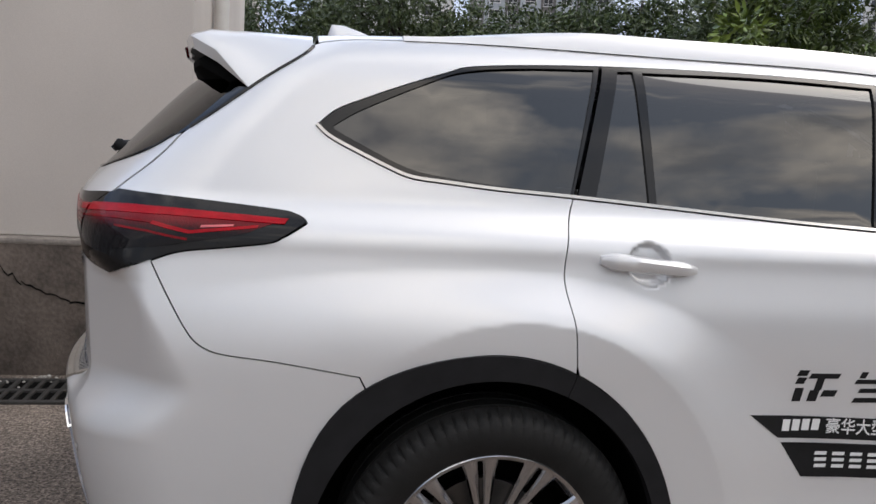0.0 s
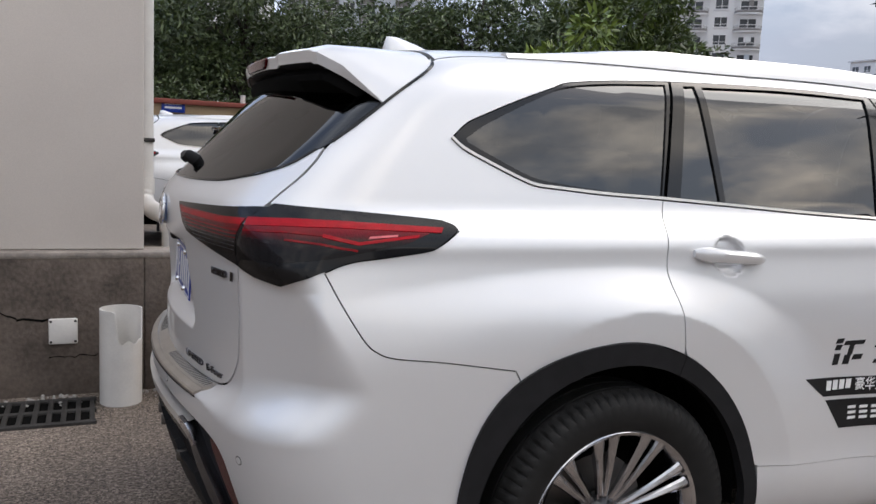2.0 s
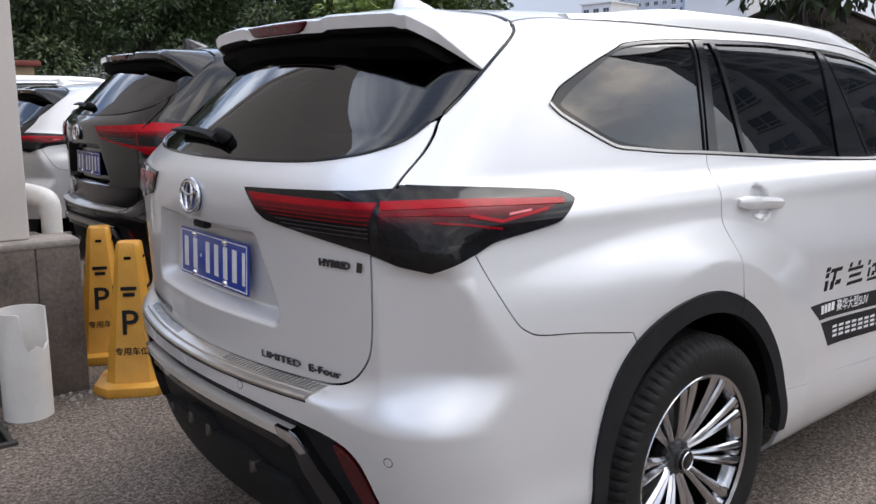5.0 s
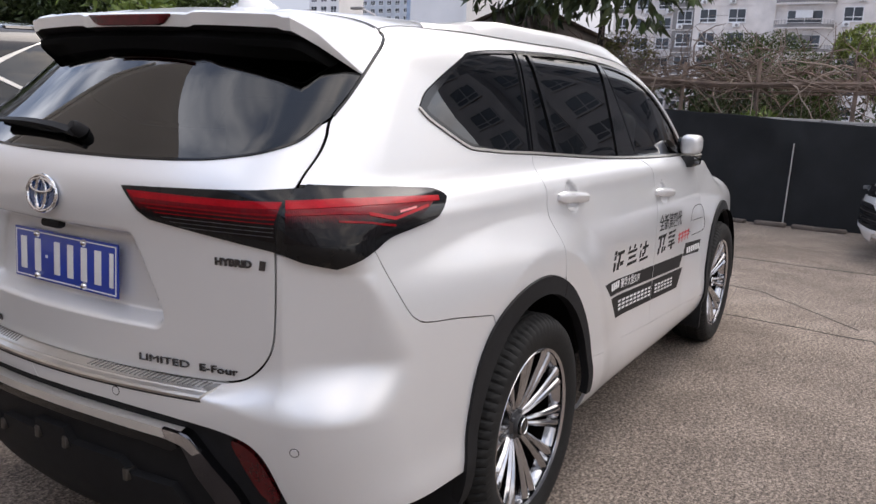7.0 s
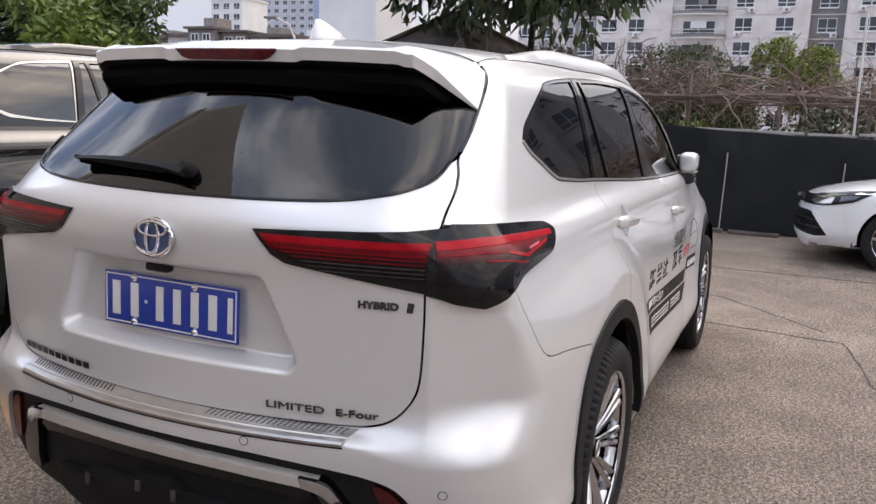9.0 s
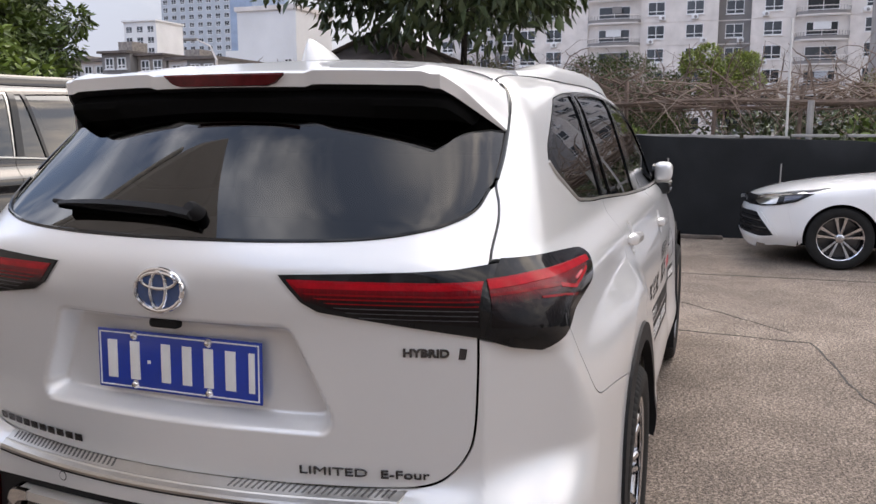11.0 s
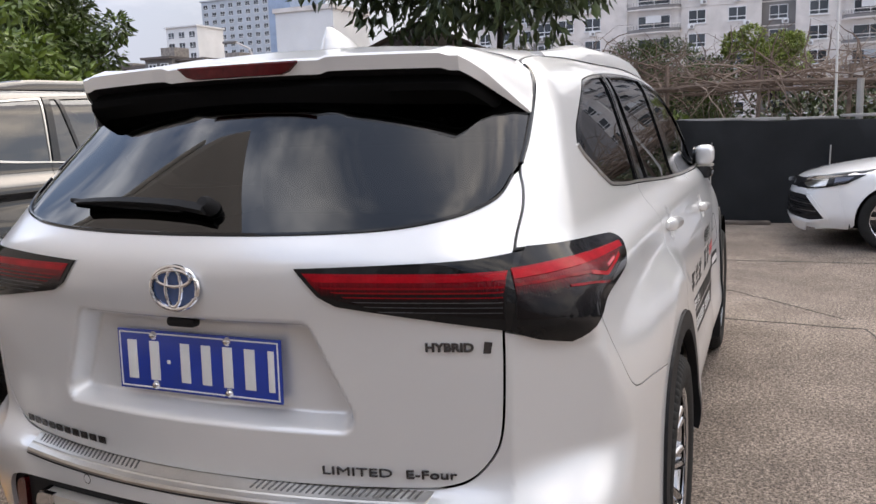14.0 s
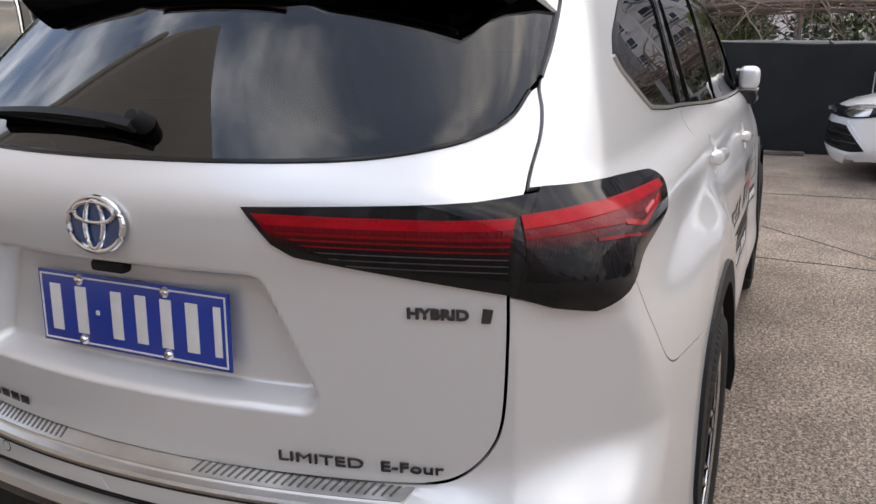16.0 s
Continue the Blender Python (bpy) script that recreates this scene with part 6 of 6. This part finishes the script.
# row of dense trees behind the parked cars
RT = "trees behind the car park"
t1 = tree("dense dark green tree behind the parked cars", 5.6, 2.1, 17000, .15, LEAF_DARK, 3, .14, .15, group=RT)
t2 = tree("dense green tree with some lighter leaves", 5.0, 2.2, 17000, .14, LEAF_MID, 5, .13, .12, group=RT)
t1.matrix_basis = pose(2.0, 17.2, 0, 0, 0, 20)
t2.matrix_basis = pose(4.8, 16.6, 0, 0, 0, 70)
rnd = random.Random(21)
for k, (x, y) in enumerate(((-1.2, 17.5), (7.4, 16.0), (9.6, 14.8), (10.4, 14.2), (-4.0, 18.0), (3.4, 19.5), (6.4, 19.0), (0.4, 20.0), (9.5, 18.0), (-6.8, 18.4))):
    s = rnd.uniform(.9, 1.12)
    copy_thing(t1 if k % 2 else t2, pose(x, y, 0, 0, 0, rnd.uniform(0, 360)) @ Matrix.Scale(s, 4))
hedge_cl = [(rnd.uniform(-9, 14), 15.4 + rnd.uniform(-.5, .5), rnd.uniform(.4, 2.4), rnd.uniform(.5, .8)) for k in range(90)]
hedge = thing("hedge", "dense dark shrubs under the row of trees", "hedge")
crown_part(leaves(hedge_cl, 26000, .12, 77), LEAF_DARK, hedge, "foliage")
part("stem", tube([(-9, 15.4, .0), (14, 15.4, .05)], .05, 6), BARK, hedge)

# young tree at the left of the far view and the lighter bush before it
LEAF_FRESH = leaf_material("fresh_leaf", (.075, .115, .03), .5)
t3 = tree("leafy green tree standing beyond the black SUV", 4.6, 1.7, 13000, .16, LEAF_FRESH, 9, .11, .2)
t3.matrix_basis = pose(8.0, 10.65, 0, 0, 0, 0)
t4 = tree("small light green tree beside the parked cars", 3.1, 1.1, 3200, .20, LEAF_LIGHT, 11, .07, .2)
t4.matrix_basis = pose(6.6, 9.0, 0, 0, 0, 0)

# tree with large drooping leaves over the hut
t5 = tree("tall tree with large drooping dark leaves", 6.7, 5.2, 30000, .30, LEAF_DARK, 14, .11, .50, .9)
t5.matrix_basis = pose(13.0, 3.85, 0, 0, 0, 100)

# shrubs behind the fence and the vine trellis
def shrub(at, r, h, count, size, mat, seed, label):
    s = thing("shrub", label, "shrub", "shrubs behind the fence")
    rnd = random.Random(seed)
    cl = [(rnd.uniform(-r, r) * .7, rnd.uniform(-r, r) * .7, h * rnd.uniform(.35, .9), r * rnd.uniform(.3, .5)) for k in range(14)]
    crown_part(leaves(cl, count, size, seed, .1, .55), mat, s, "foliage")
    for k in range(6):
        a = rnd.uniform(0, 6.28)
        bm = tube([(0, 0, 0), (.2 * r * math.cos(a), .2 * r * math.sin(a), h * .4), (.6 * r * math.cos(a), .6 * r * math.sin(a), h * .8)], [.03, .022, .01], 6)
        part("stem", bm, BARK, s)
    s.matrix_basis = Matrix.Translation(at)
    return s


LEAF_YELLOW = leaf_material("yellow_leaf", (.24, .31, .075), .35)
t6 = tree("bright yellow-green bushy tree behind the trellis", 2.75, .72, 13000, .075, LEAF_YELLOW, 31, .04, .60)
t6.matrix_basis = pose(13.6, -1.15, 0)
shrub((14.0, .75, 0), 1.4, 2.85, 40000, .05, LEAF_FRESH, 32, "olive green feathery shrub behind the trellis")
shrub((13.4, 3.6, 0), 1.6, 2.7, 30000, .062, LEAF_OLIVE, 33, "olive green shrub behind the trellis")
shrub((14.6, -5.0, 0), 1.8, 2.4, 30000, .062, LEAF_OLIVE, 34, "dull green shrub behind the trellis")
shrub((10.0, .2, 0), .5, 1.6, 700, .12, LEAF_LIGHT, 35, "small light green plant behind the fence")
shrub((10.2, -3.4, 0), .6, 1.55, 700, .12, LEAF_LIGHT, 36, "small light green plant behind the fence")
shrub((12.6, -2.4, 0), 1.8, 1.75, 3600, .14, LEAF_DARK, 37, "dark undergrowth behind the trellis")
shrub((12.4, 1.6, 0), 2.0, 1.75, 3600, .14, LEAF_DARK, 38, "dark undergrowth behind the trellis")
shrub((12.8, -6.6, 0), 2.0, 1.75, 3600, .14, LEAF_DARK, 39, "dark undergrowth behind the trellis")
shrub((13.0, 5.6, 0), 2.0, 1.9, 3600, .14, LEAF_DARK, 40, "dark undergrowth behind the trellis")

# trellis with leafless vines
trellis = thing("trellis", "wooden trellis overgrown with leafless brown vines", "trellis")
rnd = random.Random(51)
for y in np.arange(-9, 8, 1.15):
    part("post", tube([(9.9 + rnd.uniform(-.1, .1), y, 0), (9.9, y + rnd.uniform(-.1, .1), 1.95 + rnd.uniform(0, .25))], .03, 7), TWIG, trellis)
part("post", tube([(9.7, -2.25, 0), (9.7, -2.25, 1.86)], .045, 8), CEMENT, trellis)
part("pole", tube([(9.6, -1.97, 0), (9.6, -1.94, 2.95)], .016, 8), PVC, trellis)
for x in (9.75, 10.4, 11.2):
    pts = [(x + rnd.uniform(-.04, .04), y, 1.86 + rnd.uniform(-.03, .03)) for y in np.arange(-9.5, 8.5, .6)]
    part("beam", tube(pts, .03, 6), TWIG, trellis)
    pts = [(x + .05, y, 1.80 + rnd.uniform(-.05, .03)) for y in np.arange(-9.5, 8.5, .7)]
    part("beam", tube(pts, .018, 6), TWIG, trellis)
for y in np.arange(-9, 8, 1.3):
    part("cross_beam", tube([(9.6, y, 1.9), (11.5, y + rnd.uniform(-.2, .2), 1.92)], .025, 6), TWIG, trellis)


def vines(seed, count, r0, span, top):
    rnd = random.Random(seed)
    bm = bmesh.new()
    for k in range(count):
        p = Vector((rnd.uniform(9.6, 11.8), rnd.uniform(-9, 8), 1.88 + rnd.uniform(-.05, .2)))
        d = Vector((rnd.uniform(-.6, .6), rnd.uniform(-1, 1), rnd.uniform(-.15, .55) if rnd.random() < .85 else -.7)).normalized()
        pts = [p.copy()]
        for j in range(rnd.randint(4, 8)):
            d = (d + Vector((rnd.gauss(0, .28), rnd.gauss(0, .32), rnd.gauss(-.06, .28)))).normalized()
            p = p + d * span * rnd.uniform(.5, 1.2)
            if p.z > top or p.x < 9.35:
                break
            pts.append(p.copy())
        if len(pts) > 2:
            r = r0 * rnd.uniform(.5, 1.4)
            tube(pts, [r * (1 - .7 * i / (len(pts) - 1)) for i in range(len(pts))], 4, bm)
    return bm


PALE_TWIG = material("pale_dry_vine", (.34, .27, .215), .9, 0, 0, .35, 6, .2, 90)
for nm, mt, sd, cnt, r0 in (("vines", TWIG, 61, 700, .013), ("pale_vines", PALE_TWIG, 62, 260, .012), ("fine_vines", TWIG, 63, 800, .006)):
    v = tagged(part(nm, vines(sd, cnt, r0, .22, 2.75), mt, trellis, "", 60), kind="stuff")
rnd = random.Random(66)
for k in range(7):
    y = -3.2 + k * .62
    part("plank", box((9.25, y, 1.36), (9.40, y + rnd.uniform(.5, .8), 1.40), .006, m=Matrix.Rotation(rnd.uniform(-.015, .015), 4, "X")), CEMENT, trellis)

# trees on the open side of the yard, mirrored in the windows
for k, (x, y) in enumerate(((-9, -17), (-5, -18), (-1, -17.5), (3, -18.2), (7, -17.4), (11, -17.8), (15, -17), (-13, -18))):
    copy_thing(t1 if k % 2 else t2, pose(x, y, 0, 0, 0, 40 * k) @ Matrix.Scale(.48 + .08 * (k % 3), 4))

# ---- buildings ----
FACADE = material("grey_render", (.66, .62, .59), .9, 0, 0, .22, .6, .1, 20)
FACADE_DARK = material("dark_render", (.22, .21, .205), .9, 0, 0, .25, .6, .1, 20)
FACADE_WHITE = material("white_render", (.70, .70, .70), .9, 0, 0, .15, .2, .05, 12)
# these two blues are lightened: the haze of distance is put into their colour
SCAFFOLD_BLUE = material("hazed_blue_sheeting", (.30, .38, .52), .7, 0, 0, .3, .5, .1, 6)
FACADE_HAZE_BLUE = material("hazed_blue_grey_cladding", (.42, .455, .50), .6, 0, 0, .2, .3, .0, 12)
WINDOW_FRAME = material("white_window_frame", (.70, .70, .70), .5, 0, 0, .08, 5, 0, 60)
WINDOW_PANE = material("dark_window_pane", (.045, .05, .055), .12, 0, 0, .5, .35, 0, 5, object_random=.5)
TILE_ROOF = material("old_tiles", (.13, .11, .10), .9, 0, 0, .4, 1, .4, 12)
RED_CAP = material("red_brown_cap", (.22, .055, .04), .8, 0, 0, .3, 2, .2, 30)
YELLOW_WALL = material("ochre_wall", (.45, .33, .20), .9, 0, 0, .2, 1, .1, 30)


def window_unit(parent, x, y, z, w, h, cache, trim=None):
    """A window in a wall that faces -x: frame with bars, and panes set behind."""
    key = (round(w, 2), round(h, 2))
    trim = trim or WINDOW_FRAME
    if key not in cache:
        t = .09
        def plain(nm, bm, mat):
            me = bpy.data.meshes.new(nm)
            bmesh.ops.recalc_face_normals(bm, faces=bm.faces)
            bm.to_mesh(me)
            bm.free()
            me.materials.append(mat)
            return me
        loops = [[(x, a, c), (x, w - a, c), (x, w - a, h - c), (x, a, h - c)] for x, a, c in ((.06, 0, 0), (-.05, 0, 0), (-.05, t, t), (.06, t, t))]
        cache[key] = (plain("window", rings(loops + loops[:1], caps=False), trim), plain("pane", box((.0, t, t), (.02, w - t, h - t)), WINDOW_PANE),
                      plain("mullion", box((-.04, w / 2 - t / 2, t), (-.002, w / 2 + t / 2, h - t)), trim), plain("transom", box((-.042, t, h * .30 - t / 2), (-.003, w - t, h * .30 + t / 2)), trim),
                      plain("sill", box((-.12, -.08, -.10), (.06, w + .08, -.003)), trim))
    o = new("window", cache[key][0])
    o.parent = parent
    o.matrix_basis = Matrix.Translation((x, y, z))
    for nm, me in zip(("pane", "mullion", "transom", "sill"), cache[key][1:]):
        p = new(nm, me)
        p.parent = o
    return o


def apartment(name, label, at, bays, floors, storey=3.0, wall_mat=None, seed=1, far=False, category="building", group="", trim=None, down=6.0):
    """Flats whose front faces -x. bays: (width, kind) from -y to +y; kind: w window, b balcony, g recess, n blank."""
    b = thing(name, label, category, group)
    wall_mat = wall_mat or FACADE
    rnd = random.Random(seed)
    cache = {}
    H = floors * storey
    y = 0
    ac = None
    for width, kind in bays:
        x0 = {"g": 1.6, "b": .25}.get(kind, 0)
        # recess bays get the dark render: the shade inside them is painted in
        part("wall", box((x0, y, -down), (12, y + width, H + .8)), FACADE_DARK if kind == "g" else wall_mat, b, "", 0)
        for f in range(floors):
            z = f * storey
            if kind in "wg":
                w = min(width * .62, 2.2)
                window_unit(b, x0 - .02, y + (width - w) / 2, z + .80, w, 1.75, cache, trim)
                if not far:
                    part("floor_band", box((x0 - .05, y, z - .07), (x0 + .1, y + width, z + .07)), wall_mat, b, "", 0)
                    if rnd.random() < .75:
                        m = Matrix.Translation((x0 - .18, y + width * rnd.choice((.3, .5, .68)), z + .42))
                        if ac is None:
                            ac = part("air_conditioner", box((-.16, -.42, -.28), (.16, .42, .28), .03), WINDOW_FRAME, b)
                            ac.matrix_basis = m
                        else:
                            o = new("air_conditioner", ac.data)
                            o.parent, o.matrix_basis = b, m
                        part("fan_grille", lathe([(.0001, -.01), (.20, -.01), (.20, .01)], 16, m @ Matrix.Translation((-.165, -.08, 0)) @ Matrix.Rotation(radians(-90), 4, "Z")), FACADE_DARK, b)
            elif kind == "b":
                bm = bmesh.new()
                n = 10
                for zz, hh, out in ((z - .12, .16, 1.5), (z + .95, .09, 1.5)):
                    ring0 = [(-out * math.sin(math.pi * k / n) ** .6, y + width * (.5 - .5 * math.cos(math.pi * k / n))) for k in range(n + 1)]
                    rings([[(p, q, zz), (p, q, zz + hh), (p + .14 if k else p + .3, q, zz + hh), (p + .14 if k else p + .3, q, zz)] for k, (p, q) in enumerate(ring0)], bm=bm)
                bal = part("balcony", bm, wall_mat, b, "", 0)
                low_b = bmesh.new()
                ring0 = [(-1.46 * math.sin(math.pi * k / n) ** .6, y + width * (.5 - .5 * math.cos(math.pi * k / n))) for k in range(n + 1)]
                rings([[(p, q, z + .04), (p, q, z + (.42 if rnd.random() < 2 else 0)), (p + .08, q, z + .42), (p + .08, q, z + .04)] for p, q in ring0], bm=low_b)
                for k in range(1, 2 * n):
                    t = k / (2 * n)
                    p, q = -1.44 * math.sin(math.pi * t) ** .6, y + width * (.5 - .5 * math.cos(math.pi * t))
                    box((p, q - .02, z + .42), (p + .04, q + .02, z + .95), bm=low_b)
                part("balustrade", low_b, FACADE_DARK, bal, "", 0)
                window_unit(b, .22, y + width * .2, z + .05, width * .6, 2.2, cache, trim)
                if rnd.random() < .7:
                    part("washing", box((-.9, y + width * .35, z + 1.2), (-.86, y + width * rnd.uniform(.5, .7), z + 2.1), .02), rnd.choice((WINDOW_FRAME, FACADE_DARK, FACADE_HAZE_BLUE)), b, "", 0)
        y += width
    part("roof_slab", box((-.6, -.4, H + .8), (12.4, y + .4, H + 1.2)), wall_mat, b, "", 0)
    b.matrix_basis = at
    return b


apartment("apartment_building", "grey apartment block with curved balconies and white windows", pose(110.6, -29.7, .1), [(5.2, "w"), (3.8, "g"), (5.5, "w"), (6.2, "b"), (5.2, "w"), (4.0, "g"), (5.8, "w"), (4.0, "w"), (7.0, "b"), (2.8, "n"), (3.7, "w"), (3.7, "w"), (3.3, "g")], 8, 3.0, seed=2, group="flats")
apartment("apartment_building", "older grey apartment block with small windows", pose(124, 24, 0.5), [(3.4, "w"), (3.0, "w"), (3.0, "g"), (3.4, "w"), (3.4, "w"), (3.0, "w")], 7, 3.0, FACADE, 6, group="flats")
apartment("office_tower", "blue-grey office block with rows of windows", pose(270, 178.5, 24.0), [(4.0, "w")] * 8, 9, 3.0, FACADE_HAZE_BLUE, 7, True, group="far blocks", down=24.0)
apartment("office_tower", "bright blue clad building under scaffolding behind the blank wall", pose(118, 74.2, 0), [(4.3, "n")], 10, 3.0, SCAFFOLD_BLUE, 17, True, group="far blocks", trim=SCAFFOLD_BLUE)
apartment("tower_block", "pale distant residential tower", pose(190, 150.5, 0), [(3.7, "w")] * 3, 10, 3.0, FACADE_WHITE, 8, True, group="far blocks")
apartment("tower_block", "pale distant residential tower", pose(60, 150, 0) @ Matrix.Rotation(radians(75), 4, "Z"), [(4, "w"), (3, "g")] * 4, 15, 3.0, FACADE_HAZE_BLUE, 9, True, group="far blocks")
apartment("tower_block", "pale grey residential tower with rows of balconies", pose(102.8, 105.3, 0) @ Matrix.Rotation(radians(49), 4, "Z"), [(4.6, "b"), (4.2, "w"), (4.6, "b"), (4.2, "w")], 13, 3.0, FACADE_WHITE, 10, True, group="far blocks")
apartment("white_building", "white rendered building with a few dark windows", pose(18, 95, 0) @ Matrix.Rotation(radians(80), 4, "Z"), [(5, "w"), (7, "n"), (5, "w")], 7, 3.2, FACADE_WHITE, 11, True, group="far blocks")
apartment("tower_block", "tall distant residential tower", pose(-8, 160, 0) @ Matrix.Rotation(radians(90), 4, "Z"), [(4, "w")] * 4, 18, 3.0, FACADE, 12, True, group="far blocks")
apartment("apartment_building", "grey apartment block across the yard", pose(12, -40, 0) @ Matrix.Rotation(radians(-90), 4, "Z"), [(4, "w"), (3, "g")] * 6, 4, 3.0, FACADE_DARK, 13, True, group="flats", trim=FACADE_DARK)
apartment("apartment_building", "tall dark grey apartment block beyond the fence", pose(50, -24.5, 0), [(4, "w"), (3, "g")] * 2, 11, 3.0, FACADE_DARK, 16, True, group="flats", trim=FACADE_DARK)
# unseen block added behind the camera to hold back low sky light
apartment("apartment_building", "grey apartment block added unseen behind the camera to block low sky light", pose(-24, 18, 0) @ Matrix.Rotation(radians(180), 4, "Z"), [(4, "w"), (3, "g")] * 6, 5, 3.0, FACADE_HAZE_BLUE, 15, True, group="flats")

# blank white wall with a stepped top, and low old houses
blank = thing("blank_building", "blank white end wall of an old building", "building")
part("wall", box((72, 40.4, 0), (80, 47.3, 13.3)), FACADE_WHITE, blank, "", 0)
part("step_wall", box((72.2, 47.3, 0), (79, 49.0, 9.4)), FACADE_WHITE, blank, "", 0)
part("parapet", box((71.8, 40.2, 13.3), (80.2, 47.5, 13.75)), FACADE, blank, "", 0)
for z in (4.5, 7.2):
    window_unit(blank, 71.95, 40.9, z, .9, 1.2, {})
rnd = random.Random(91)
for k in range(9):
    y0 = 38.5 + k * 3.05
    h, x0 = rnd.uniform(6.9, 8.4), 55 + rnd.uniform(0, 2)
    house = thing("old_house", "low weathered house with a flat grey roof", "house", "old houses")
    part("wall", box((x0, y0, 0), (62, y0 + 3.0, h)), (FACADE_DARK, FACADE, OLD_CEMENT)[k % 3], house, "", 0)
    part("roof", box((x0 - .5, y0 - .1, h), (62.4, y0 + 3.1, h + rnd.uniform(.12, .3))), TILE_ROOF, house, "", 0)
    part("lean_to", box((x0 - .8, y0 + .3, h - 1.9), (x0, y0 + 2.6, h - 1.75)), TILE_ROOF, house, "", 0)
    if k % 2:
        part("roof_shed", box((x0 + 1, y0 + .5, h + .1), (x0 + 3, y0 + 2.0, h + rnd.uniform(.7, 1.1))), OLD_CEMENT, house, "", 0)
    cache = {}
    for q in (.4, 1.7):
        for z in (h - 1.3, h - 3.6):
            window_unit(house, x0 - .04, y0 + q, z, .9, .95, cache)

# hut with a hipped thatch roof
hut = thing("hut", "small pavilion with a brown hipped thatched roof", "hut")
bm = bmesh.new()
apex, eave = 3.62, 2.62
secs = []
for z, r in ((eave - .12, 2.25), (eave, 2.3), (eave + .35, 1.45), (eave + .75, .6), (apex, .06)):
    secs.append([(r * math.cos(a), r * math.sin(a), z) for a in np.linspace(math.pi / 6, 2 * math.pi + math.pi / 6, 6, endpoint=False)])
part("roof", rings(secs), THATCH, hut, "", 20)
for a in np.linspace(math.pi / 6, 2 * math.pi + math.pi / 6, 6, endpoint=False):
    part("ridge", tube([(2.3 * math.cos(a), 2.3 * math.sin(a), eave + .04), (1.45 * math.cos(a), 1.45 * math.sin(a), eave + .40), (.05 * math.cos(a), .05 * math.sin(a), apex + .03)], .05, 6), TWIG, hut)
    part("post", tube([(1.8 * math.cos(a), 1.8 * math.sin(a), 0), (1.8 * math.cos(a), 1.8 * math.sin(a), eave)], .08, 8), TWIG, hut)
hut.matrix_basis = pose(14.4, 6.1, 0)

# low ochre wall with a red cap, behind the row of cars
low = setting("wall_ochre", box((-12, 14.2, 0), (1.95, 14.45, 2.06)), YELLOW_WALL, "low ochre wall with a red-brown cap", 0, "wall")
part("cap", box((-12, 14.1, 2.062), (2.05, 14.55, 2.16), .02), RED_CAP, low)
# black piece on the wall for the shade in an uncut slot
part("vent_slot", box((.26, 14.194, 1.79), (.83, 14.21, 1.88), .004), SHADE_BLACK, low)
part("roof_vent", tube([(1.45, 14.3, 2.15), (1.45, 14.3, 2.33)], .05, 8), PVC, low)
notice = thing("notice_board", "small blue notice board with white marks on the ochre wall", "sign")
part("board", box((-.14, 14.15, 1.90), (.30, 14.17, 2.14), .004), PLATE_BLUE, notice)
for z in (2.07, 1.99):
    part("mark", box((-.08, 14.145, z - .02), (.24, 14.152, z + .02)), WHITE_INK, notice)

# street lamp far off
lamp = thing("street_lamp", "slim grey street lamp with a drooping head", "street lamp")
part("pole", tube([(30, 21.2, 0), (30, 21.2, 4.6), (30, 21.5, 5.2), (30, 22.3, 5.55)], [.09, .06, .045, .035], 8), FACADE, lamp)
part("lamp_head", box((29.85, 22.2, 5.48), (30.15, 22.9, 5.6), .04), FACADE_DARK, lamp)
copy_thing(lamp, pose(0, -13.2, -.35))
